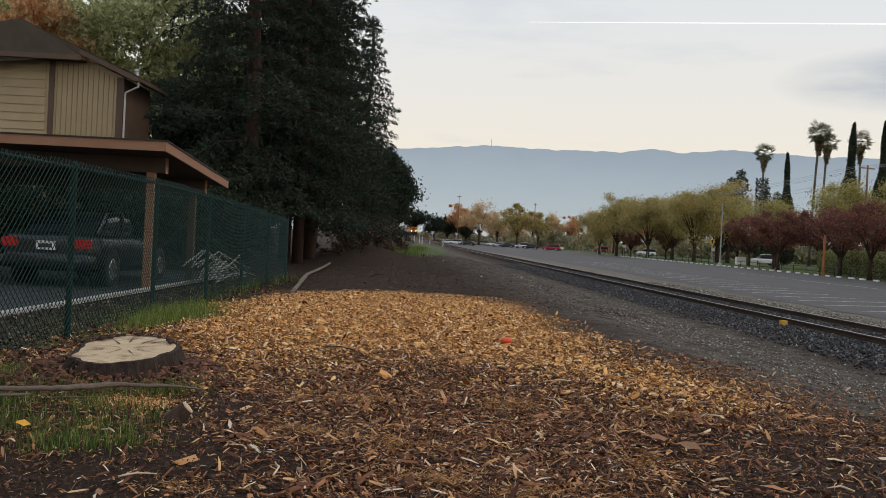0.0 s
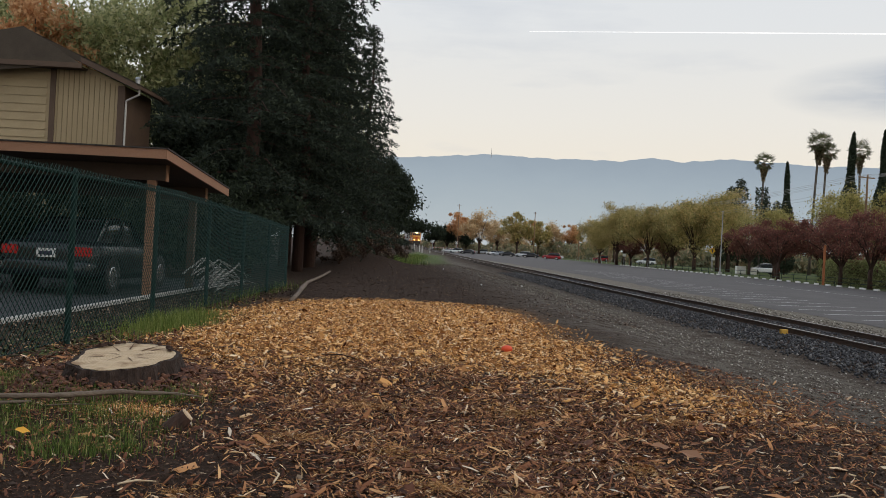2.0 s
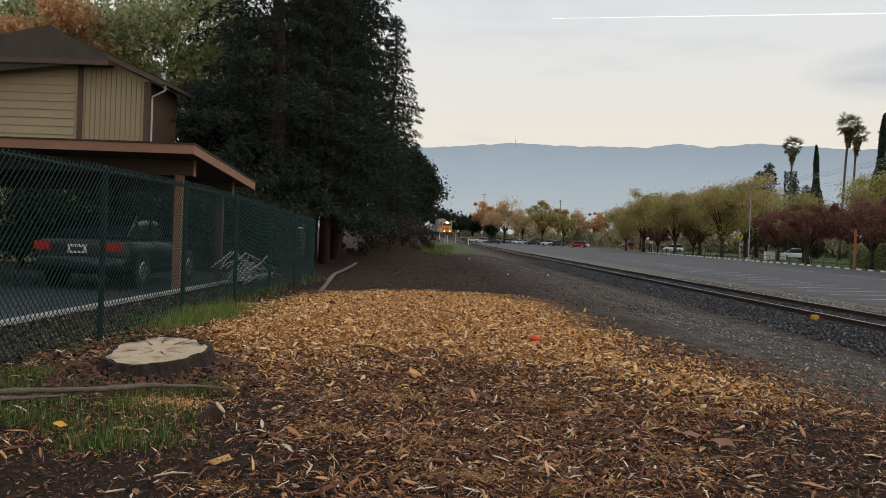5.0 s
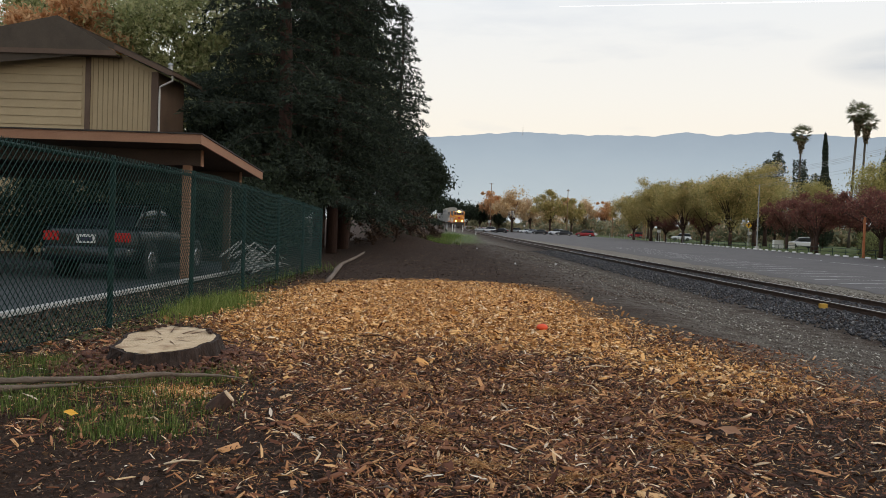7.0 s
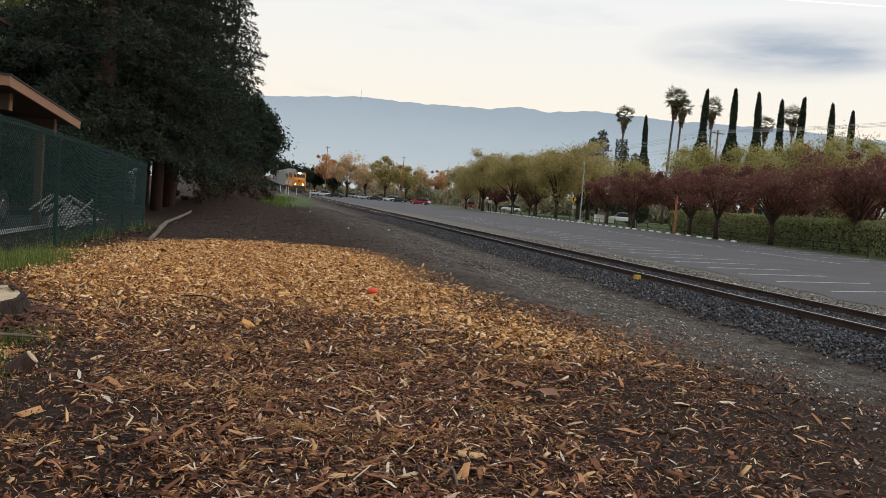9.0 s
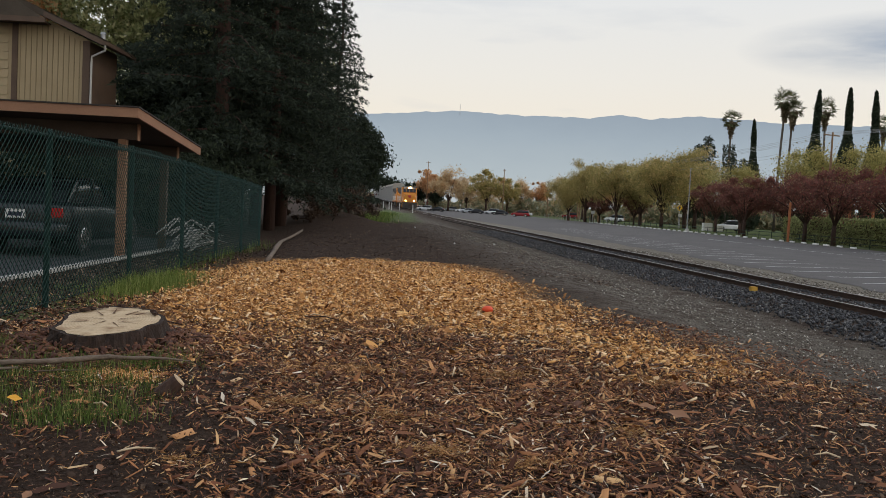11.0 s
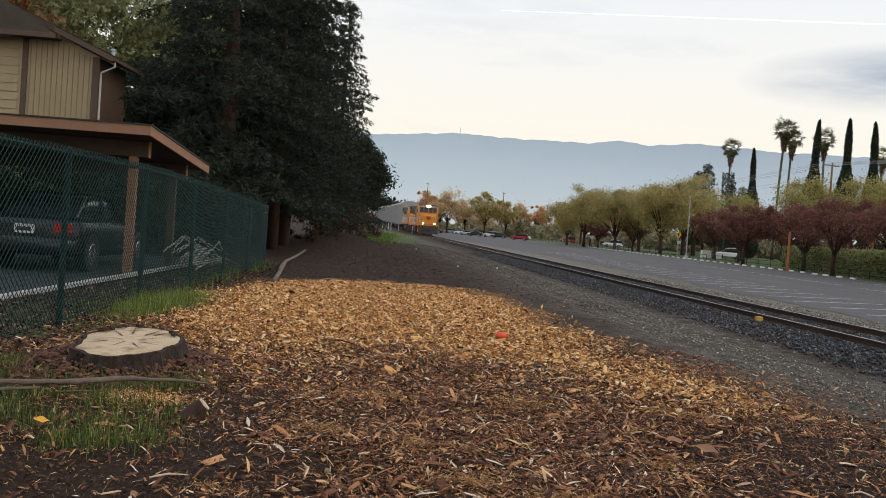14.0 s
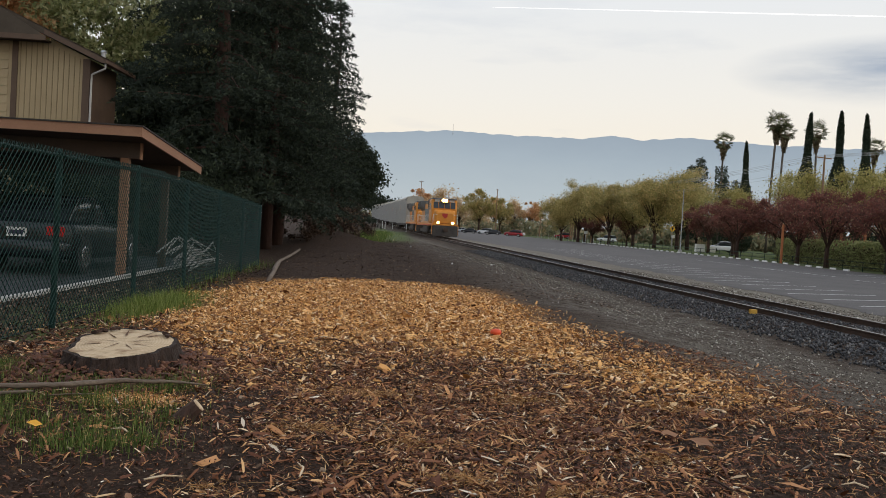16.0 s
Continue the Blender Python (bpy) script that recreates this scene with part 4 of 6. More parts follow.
def sawn_wood():
    """Fresh sawn face: faint growth rings, saw marks, resin-brown stains towards the rim."""
    m, nt, b = nodes_of("sawn_wood")
    L = nt.links.new
    tc = nt.nodes.new("ShaderNodeTexCoord")
    mp = nt.nodes.new("ShaderNodeMapping")
    mp.inputs["Scale"].default_value = (1.0, 0.72, 0.1)
    L(tc.outputs["Object"], mp.inputs[0])
    w = nt.nodes.new("ShaderNodeTexWave")
    w.wave_type, w.rings_direction = "RINGS", "Z"
    w.inputs["Scale"].default_value, w.inputs["Distortion"].default_value, w.inputs["Detail"].default_value = 14, 2.5, 3
    L(mp.outputs[0], w.inputs["Vector"])
    saw, stain = noise_node(nt, 12, 4, 0.6, (0.4, 5.0, 1)), noise_node(nt, 4.5, 5, 0.65)
    base = ramp_node(nt, [(0.25, (0.36, 0.23, 0.12)), (0.45, (0.56, 0.41, 0.25)), (0.75, (0.70, 0.56, 0.38))])
    mixf = nt.nodes.new("ShaderNodeMix")
    mixf.inputs["Factor"].default_value = 0.88
    L(w.outputs["Fac"], mixf.inputs["A"])
    L(saw.outputs[0], mixf.inputs["B"])
    L(mixf.outputs["Result"], base.inputs[0])
    dirt = ramp_node(nt, [(0.50, (0, 0, 0)), (0.66, (0.8, 0.8, 0.8))])
    L(stain.outputs[0], dirt.inputs[0])
    mx = nt.nodes.new("ShaderNodeMix")
    mx.data_type = "RGBA"
    mx.inputs["B"].default_value = (0.24, 0.13, 0.06, 1)
    L(dirt.outputs[0], mx.inputs["Factor"])
    L(base.outputs[0], mx.inputs["A"])
    L(mx.outputs["Result"], b.inputs["Base Color"])
    b.inputs["Roughness"].default_value = 0.8
    bp = nt.nodes.new("ShaderNodeBump")
    bp.inputs["Strength"].default_value, bp.inputs["Distance"].default_value = 0.4, 0.01
    L(saw.outputs[0], bp.inputs["Height"])
    L(bp.outputs[0], b.inputs["Normal"])
    return m


def stump():
    ob = thing("tree_stump", "freshly cut low tree stump with pale wood and dark bark", "tree stump", m=pose(-2.19, 7.12, -0.045))
    n = 84
    r = random.Random(3)
    prof = [1 + 0.05 * math.sin(3 * a + 1) + 0.04 * math.sin(7 * a) + 0.03 * math.sin(13 * a + 2) + r.uniform(-0.012, 0.012) for a in [2 * math.pi * i / n for i in range(n)]]
    def ring(scale, z, tilt):
        return [(0.375 * scale * p * math.cos(2 * math.pi * i / n), 0.52 * scale * p * math.sin(2 * math.pi * i / n),
                 z + tilt * math.sin(2 * math.pi * i / n)) for i, p in enumerate(prof)]
    bark = MB()
    flare = [0.5 * max(0, math.sin(2.5 * a + 0.4)) ** 2 + 0.35 * max(0, math.sin(4.0 * a + 2.2)) ** 3 for a in [2 * math.pi * i / n for i in range(n)]]
    groove = [r.uniform(-1, 1) for _ in range(n)]

    def hide(scale, z, tilt, deep, spread):
        out = []
        for i, (x, y, zz) in enumerate(ring(scale, z, tilt)):
            k = 1 + deep * (0.7 * groove[i] + 0.5 * r.uniform(-1, 1)) + spread * flare[i]
            out.append((x * k, y * k, zz + deep * r.uniform(-0.12, 0.12)))
        return out
    rows = [hide(1.36, -0.06, 0, 0.10, 0.55), hide(1.22, 0.03, 0, 0.09, 0.35), hide(1.15, 0.10, 0.02, 0.08, 0.14), hide(1.11, 0.17, 0.03, 0.065, 0.04),
            hide(1.08, 0.225, 0.045, 0.05, 0), hide(1.05, 0.262, 0.045, 0.03, 0), ring(0.985, 0.259, 0.045), ring(0.945, 0.257, 0.045)]
    v = [p for row in rows for p in row]
    f = [(k * n + i, k * n + (i + 1) % n, (k + 1) * n + (i + 1) % n, (k + 1) * n + i) for k in range(len(rows) - 1) for i in range(n)]
    part("bark", bark.add(v, f), "stump_bark", ob, "dark reddish ragged bark")
    top = MB()
    rows = [ring(0.957, 0.262, 0.045), ring(0.6, 0.266, 0.028), ring(0.25, 0.263, 0.012)]
    v = [p for row in rows for p in row] + [(0, 0, 0.264)]
    f = [(k * n + i, k * n + (i + 1) % n, (k + 1) * n + (i + 1) % n, (k + 1) * n + i) for k in range(2) for i in range(n)] + [(2 * n + i, 2 * n + (i + 1) % n, 3 * n) for i in range(n)]
    wood = part("cut_face", top.add(v, f), sawn_wood(), ob, "pale sawn wood face")
    for a, l0, l1, w in ((0.5, 0.08, 0.30, 0.007), (2.2, 0.16, 0.40, 0.008), (3.6, 0.17, 0.33, 0.010), (5.3, 0.10, 0.3, 0.007), (2.9, 0.05, 0.22, 0.006), (1.2, 0.2, 0.46, 0.010),
                         (4.4, 0.05, 0.26, 0.006), (0.95, 0.25, 0.44, 0.012), (1.75, 0.22, 0.47, 0.009), (5.9, 0.12, 0.3, 0.006)):
        c, s_ = math.cos(a), math.sin(a)
        q = [(c * l0 - s_ * w, s_ * l0 + c * w), (c * l0 + s_ * w, s_ * l0 - c * w), (c * l1, s_ * l1)]
        part("check_crack", MB().add([(p[0], p[1], 0.269 + 0.095 * p[1]) for p in q], [(0, 1, 2)]), "crack", wood)
    for k in range(16):
        a, ln = r.uniform(0.2, 2.9), r.uniform(0.03, 0.08)
        x, y = 0.34 * math.cos(a), 0.47 * math.sin(a)
        part("bark_scrap", MB().box(x, y, 0.272 + 0.09 * y + 0.01, ln, ln * 0.5, 0.02, Euler((r.uniform(-.3, .3), r.uniform(-.3, .3), r.uniform(0, 3))).to_matrix()), "bark", ob)
    dr = np.random.default_rng(8)
    m = 1600
    a, rad = dr.uniform(0, 2 * np.pi, m), dr.uniform(0.40, 0.85, m)
    x, y = -2.2 + rad * np.cos(a), 7.12 + rad * 1.2 * np.sin(a)
    L = dr.uniform(0.02, 0.09, m)
    sc = scatter("sawdust_bark", SLAB, SLAB_F, np.stack([x, y, height(x, y) + 0.05 * (0.85 - rad) / 0.4 + 0.01], -1),
                 np.stack([L, L * 0.4, L * 0.2], -1), turns(dr, m, 25), islands("red_bark_crumb", [(0, (0.05, 0.02, 0.012)), (0.6, (0.12, 0.045, 0.025)), (1, (0.22, 0.1, 0.05))]), dr, 0.05)
    tagged(sc, "reddish bark crumbs heaped round the stump", "bark debris", kind="stuff")


stump()


def stick(name, pts, radii, label, material="weathered_wood", n=7):
    ob = thing(name, label, "stick")
    rg = random.Random(len(pts) * 7 + n)
    fine, rr = [], []
    for (a, b), (ra, rb) in zip(zip(pts, pts[1:]), zip(radii, radii[1:])):
        for k in range(5):
            q = k / 5
            fine.append(tuple(u + (w - u) * q + rg.uniform(-0.15, 0.15) * ra for u, w in zip(a, b)))
            rr.append((ra + (rb - ra) * q) * rg.uniform(0.78, 1.12))
    fine.append(pts[-1])
    rr.append(radii[-1])
    p = [(x, y, float(height(x, y)) + z) for x, y, z in fine]
    radii = rr
    part("wood", MB().path(p, radii, n), material, ob, smooth=True)
    return ob


stick("fallen_branch", [(-3.1, 5.75, 0.09), (-2.75, 5.9, 0.09), (-2.45, 5.98, 0.08), (-2.2, 6.05, 0.085), (-1.9, 6.27, 0.08), (-1.6, 6.38, 0.06), (-1.35, 6.42, 0.04)], [0.018, 0.025, 0.02, 0.023, 0.019, 0.013, 0.005], "long grey weathered branch lying in the grass by the stump")
stick("fallen_branch", [(-3.05, 5.65, 0.05), (-2.75, 5.85, 0.05), (-2.4, 5.95, 0.05)], [0.028, 0.02, 0.008], "short grey weathered branch lying in the grass")
for a, b in (((-2.48, 16.9, 0.04), (-3.5, 31, 0.15)),):
    mid = ((a[0] + b[0]) / 2 - 0.25, (a[1] + b[1]) / 2, 0.1)
    stick("fallen_log", [a, mid, b], [0.06, 0.055, 0.04], "long grey fallen pole lying on the soil")
stub = thing("cut_branch_stub", "small dark branch stub with a pale cut face", "branch stub")
part("bark", MB().path([(-1.31, 5.53, -0.02), (-1.27, 5.54, 0.04), (-1.22, 5.55, 0.085)], [0.075, 0.056, 0.047], 10), "bark", stub)
part("cut_face", MB().tube((-1.2195, 5.5504, 0.0855), (-1.214, 5.5515, 0.0905), 0.046, 0.043, 14), "cut_wood", stub, "pale sawn end")

pr = random.Random(77)
for i in range(46):
    x, y = pr.uniform(-2.4, 3.6), 3.4 + 6 * pr.random() ** 1.2
    a, l = pr.uniform(0, math.pi), pr.uniform(0.12, 0.42)
    stick("twig", [(x, y, 0.03), (x + l / 2 * math.cos(a), y + l / 2 * math.sin(a), 0.045), (x + l * math.cos(a + 0.2), y + l * math.sin(a + 0.2), 0.03)],
          [0.006, 0.006, 0.003], "thin broken twig lying on the mulch", pr.choice(["weathered_wood", "weathered_wood", "bark", "bark", "cut_wood"]), 5)

# ---------------------------------------------------------------- fence
FX = -3.58


def fence_top(y):
    return float(np.interp(y, [0, 8, 12.5, 13.7, 18, 22.4], [1.78, 1.81, 1.83, 1.80, 1.68, 1.52]))


def chain_fence():
    ob = thing("chain_link_fence", "green vinyl-coated chain-link fence with round posts", "fence")
    y0, y1 = 0.9, 22.4
    ys = [1.0, 3.7, 6.5, 9.27, 12.0, 14.75, 17.4, 20.0, 22.4]
    for y in ys:
        p = part("post", MB().tube((FX, y, -0.1), (FX, y, fence_top(y) + 0.02), 0.032, n=12), "vinyl_green", ob, smooth=False)
        part("cap", MB().tube((FX, y, fence_top(y) + 0.02), (FX, y, fence_top(y) + 0.06), 0.037, 0.015, n=10), "vinyl_green", p)
    part("top_rail", MB().path([(FX, y, fence_top(y) - 0.01) for y in [y0] + ys[1:]], [0.021] * len(ys), 10), "vinyl_green", ob)
    part("tension_wire", MB().tube((FX + 0.03, y0, 0.06), (FX + 0.03, y1, 0.06), 0.004, n=5), "vinyl_green", ob)
    w, step = 0.003, 0.086
    v, f = [], []
    zlo = 0.05
    for direction in (1, -1):
        k = y0 - 2.6
        while k < y1 + 2.6:
            # one bent wire crosses the fabric at a slant
            pts = []
            for q in (0, 1):
                a, b = k, k + direction * 2.4
                pts.append((a, zlo) if q == 0 else (b, zlo + 2.4))
            (ya, za), (yb, zb) = pts
            # clip by the fence's ends and top
            def at(s):
                return ya + (yb - ya) * s, za + (zb - za) * s
            lo, hi = 0.0, 1.0
            for s in np.linspace(0, 1, 80):
                yy, zz = at(s)
                if zz > fence_top(yy) + 0.03:
                    hi = min(hi, s)
            if direction > 0:
                lo, hi = max(lo, (y0 - ya) / (yb - ya)), min(hi, (y1 - ya) / (yb - ya))
            else:
                lo, hi = max(lo, (y1 - ya) / (yb - ya)), min(hi, (y0 - ya) / (yb - ya))
            if hi > lo + 0.02:
                (p0, q0), (p1, q1) = at(lo), at(hi)
                xo = FX + 0.036 + direction * 0.003
                o = len(v)
                for (yy, zz) in ((p0, q0), (p1, q1)):
                    v += [(xo + w, yy, zz), (xo - w, yy - w, zz + w * direction), (xo - w, yy + w, zz - w * direction)]
                f += [(o, o + 1, o + 4, o + 3), (o + 1, o + 2, o + 5, o + 4), (o + 2, o, o + 3, o + 5)]
            k += step
    part("mesh_fabric", MB().add(v, f), "vinyl_green", ob, "green diamond wire mesh")
    twist = MB()
    yy = y0
    while yy < y1:
        z = fence_top(yy)
        twist.tube((FX + 0.036, yy, z - 0.01), (FX + 0.036 + 0.006, yy + 0.012, z + 0.045), 0.003, 0.002, 3, False)
        yy += 0.036
    part("barbed_selvage", twist, "vinyl_green", ob, "twisted wire ends along the top")


chain_fence()

# ---------------------------------------------------------------- apartment drive, carport, house


def drive():
    mb = MB().add([(-30, -10, 0.014), (-5.2, -10, 0.014), (-5.05, 24, 0.014), (-30, 24, 0.014)], [(0, 1, 2, 3)])
    tagged(part("driveway", mb, "asphalt_old"), "dark asphalt driveway behind the fence", "driveway", kind="structure")
    kb = MB()
    for y in np.arange(-9, 24, 3.0):
        kb.span(-5.17 + 0.004 * (y + 9), -5.07 + 0.004 * (y + 9), y, y + 2.985, 0.0, 0.07)
    tagged(part("kerb", kb, "concrete", bevel=0.012), "pale concrete kerb along the driveway", "kerb", kind="structure")


drive()


def roof_z(y):
    return 2.73 - 0.085 * (y - 15.5)


def carport():
    ob = thing("carport", "flat-roofed brown timber carport on square posts", "carport")
    xr, xl, ya, yb = -4.6, -19.0, 15.5, 20.15
    deck = MB().add([(xl, ya + .04, roof_z(ya) - 0.12), (xr - .04, ya + .04, roof_z(ya) - 0.12), (xr - .04, yb - .04, roof_z(yb) - 0.12), (xl, yb - .04, roof_z(yb) - 0.12),
                     (xl, ya + .04, roof_z(ya) - 0.02), (xr - .04, ya + .04, roof_z(ya) - 0.02), (xr - .04, yb - .04, roof_z(yb) - 0.02), (xl, yb - .04, roof_z(yb) - 0.02)],
                    [(0, 3, 2, 1), (4, 5, 6, 7), (0, 1, 5, 4), (1, 2, 6, 5), (2, 3, 7, 6), (3, 0, 4, 7)])
    part("roof", deck, "soffit_shade_brown", ob, "dark roof deck")
    part("front_fascia", MB().span(xl, xr, ya, ya + 0.035, roof_z(ya) - 0.17, roof_z(ya)), "fascia", ob, "reddish-brown fascia board")
    side = MB().add([(x, y, roof_z(y) + dz) for x in (xr - 0.035, xr) for y, dz in ((ya + 0.036, -0.17), (yb, -0.17), (yb, 0.0), (ya + 0.036, 0.0))],
                    [(0, 1, 2, 3), (7, 6, 5, 4), (0, 4, 5, 1), (1, 5, 6, 2), (2, 6, 7, 3), (3, 7, 4, 0)])
    part("side_fascia", side, "fascia", ob, "reddish-brown fascia board")
    edge = MB().span(xl, xr + 0.02, ya - 0.02, ya + 0.05, roof_z(ya) + 0.003, roof_z(ya) + 0.028)
    edge.add([(x, y, roof_z(y) + dz) for x in (xr - 0.05, xr + 0.02) for y, dz in ((ya + 0.052, 0.003), (yb, 0.003), (yb, 0.028), (ya + 0.052, 0.028))],
             [(0, 1, 2, 3), (7, 6, 5, 4), (0, 4, 5, 1), (1, 5, 6, 2), (2, 6, 7, 3), (3, 7, 4, 0)])
    part("roof_edge", edge, "roof_felt", ob, "dark felt drip edge")
    # Beams use the dark soffit brown to paint in the shade under the roof.
    for y in (16.5, 19.3):
        part("beam", MB().span(xl, xr - 0.3, y - 0.07, y + 0.07, roof_z(y) - 0.42, roof_z(y) - 0.125), "soffit_shade_brown", ob)
        part("beam_end", MB().span(xr - 0.298, xr - 0.28, y - 0.075, y + 0.075, roof_z(y) - 0.43, roof_z(y) - 0.125), "fascia", ob)
    for x in (-5.17, -10.6, -16.2):
        for y in (16.5, 19.3):
            # Rear posts take the darker trim brown.
            part("post", MB().span(x - 0.075, x + 0.075, y - 0.075, y + 0.075, 0, roof_z(y) - 0.42), "fascia" if y < 17 else "brown_trim", ob, bevel=0.008)


carport()


def house():
    ob = thing("apartment_house", "two-storey tan sided apartment house with brown trim and shingle roof", "house")
    xc, yf, yb = -9.3, 26.0, 28.3
    ze = 6.07
    xpk, zpk = -12.25, 7.03

    def slope(x):
        return zpk - (zpk - 5.54) / (xpk + 8.8) * (xpk - x) if x > xpk else zpk - 0.22 * (xpk - x)
    xl = -24.0
    body = MB().prism([(xl, 0), (xc, 0), (xc, slope(xc) - 0.17), (-10.45, slope(-10.45) - 0.17), (-10.45, ze - 0.1), (xl, ze - 0.1)], "y", yf, yb)
    part("wall", body, "tan_siding", ob)
    lap = MB()
    z = 2.4
    while z < ze - 0.12:
        lap.add([(xl, yf - 0.004, z), (-11.62, yf - 0.004, z), (-11.62, yf - 0.028, z), (xl, yf - 0.028, z), (xl, yf - 0.004, z + 0.245), (-11.62, yf - 0.004, z + 0.245)],
                [(0, 1, 2, 3), (3, 2, 5, 4), (1, 5, 2)])
        z += 0.25
    part("lap_siding", lap, "tan_siding", ob, "overlapping tan boards")
    bat = MB()
    x = -11.3
    while x < xc - 0.2:
        bat.span(x, x + 0.022, yf - 0.02, yf - 0.003, 2.4, min(ze - 0.1, slope(x + 0.022) - 0.3))
        x += 0.155
    part("batten_siding", bat, "siding_groove", ob, "grooves of vertical siding")
    part("corner_trim", MB().span(xc - 0.19, xc + 0.02, yf - 0.035, yf - 0.001, 2.4, slope(xc) - 0.18), "brown_trim", ob)
    part("trim_board", MB().span(-11.52, -11.36, yf - 0.035, yf - 0.001, 2.4, ze - 0.1), "brown_trim", ob)
    rake = MB().prism([(-10.45, slope(-10.45) - 0.3), (xc, slope(xc) - 0.3), (xc, slope(xc) - 0.17), (-10.45, slope(-10.45) - 0.17)], "y", yf - 0.03, yf - 0.002)
    part("rake_trim", rake, "tan_siding", ob)
    # shingled gable front above the eave line, standing a little forward
    gable = MB().add([(xl, yf - 0.55, ze - 0.02), (-10.4, yf - 0.55, ze - 0.02), (xpk, yf - 0.37, zpk + 0.1), (xl, yf - 0.37, slope(xl) + 0.1), (xl, yf - 0.37, ze - 0.02), (-10.4, yf - 0.37, ze - 0.02)],
                     [(0, 1, 2, 3), (1, 5, 2), (0, 3, 4), (0, 4, 5, 1)])
    part("front_roof", gable, "house_roof", ob, "dark brown hipped roof face")
    part("front_eave", MB().span(xl, -10.38, yf - 0.59, yf - 0.551, ze - 0.13, ze + 0.02), "brown_trim", ob)
    part("soffit", MB().span(xl, -10.42, yf - 0.55, yf, ze - 0.1, ze - 0.06), "soffit_shade_brown", ob)
    xe = -8.8
    roof = MB().prism([(xpk, zpk + 0.05), (xe, slope(xe) + 0.05), (xe, slope(xe) - 0.09), (-10.45, slope(-10.45) - 0.13), (xpk, zpk - 0.1)], "y", yf - 0.35, yb + 0.4)
    part("side_roof", roof, "house_roof", ob, "brown shingle roof slope")
    part("barge_board", MB().prism([(-10.5, slope(-10.5) + 0.02), (xe, slope(xe) + 0.02), (xe, slope(xe) - 0.12), (-10.5, slope(-10.5) - 0.12)], "y", yf - 0.39, yf - 0.352), "brown_trim", ob)
    sh = MB()
    r = random.Random(2)
    for k in range(16):
        f0 = k / 16
        xa = xpk + (xe - xpk) * f0
        y = yf - 0.35
        while y < yb:
            w = r.uniform(0.2, 0.34)
            sh.box(xa + 0.11, y + w / 2, slope(xa + 0.11) + 0.065 + r.uniform(0, 0.01), 0.27, w - 0.01, 0.012, Euler((0, math.atan(0.449), 0)).to_matrix())
            y += w
    part("shingles", sh, "shingle", ob, "brown roof shingles")
    part("gutter", MB().span(xe - 0.02, xe + 0.1, yf - 0.4, yb, slope(xe) - 0.1, slope(xe) + 0.0), "brown_trim", ob, "brown metal gutter")
    # Thin panel over the tan body, much darker than the front wall.
    part("side_wall", MB().span(xc + 0.001, xc + 0.02, yf, yb, 0, slope(xc) - 0.2), "brown_trim", ob, "dark brown panel over the side wall")
    pipe = [(xe + 0.04, yf - 0.3, slope(xe) - 0.1), (xe + 0.04, yf - 0.28, slope(xe) - 0.25), (xc + 0.1, yf - 0.1, slope(xe) - 0.42), (xc + 0.08, yf - 0.06, slope(xe) - 0.6), (xc + 0.08, yf - 0.06, 0.2)]
    part("downspout", MB().path(pipe, [0.03] * 5, 8), "concrete", ob, "pale bent downspout")
    part("roof_vent", MB().tube((xe - 0.3, yf + 0.5, slope(xe - 0.3)), (xe - 0.3, yf + 0.5, slope(xe - 0.3) + 0.22), 0.07, n=10).tube((xe - 0.3, yf + 0.5, slope(xe - 0.3) + 0.22), (xe - 0.3, yf + 0.5, slope(xe - 0.3) + 0.28), 0.1, 0.06, 10), "galv", ob)


house()


def unseen_shade_wall():
    """Unseen plain wall added to shade the drive, closing its far side."""
    mb = MB().span(-14.3, -14.0, -14, 13, 0, 5.6)
    tagged(part("wall_west", mb, "tan_siding"), "plain tan wall added out of view to shade the driveway", "wall", kind="structure")


unseen_shade_wall()

# ---------------------------------------------------------------- cars


def loft(secs, close=True):
    """Rounded-box sections (y, half width, z low, z high, corner) joined along y."""
    mb, n = MB(), 12
    v = []
    for y, hw, z0, z1, c in secs:
        c = min(c, hw * 0.9, (z1 - z0) * 0.45)
        k = c * 0.3
        v += [(x, y, z) for x, z in ((-hw + c, z0), (hw - c, z0), (hw - k, z0 + k), (hw, z0 + c), (hw, z1 - c), (hw - k, z1 - k), (hw - c, z1), (-hw + c, z1), (-hw + k, z1 - k), (-hw, z1 - c), (-hw, z0 + c), (-hw + k, z0 + k))]
    f = [(k * n + i, k * n + (i + 1) % n, (k + 1) * n + (i + 1) % n, (k + 1) * n + i) for k in range(len(secs) - 1) for i in range(n)]
    f += [tuple(reversed(range(n))), tuple(range((len(secs) - 1) * n, len(secs) * n))]
    return mb.add(v, f)


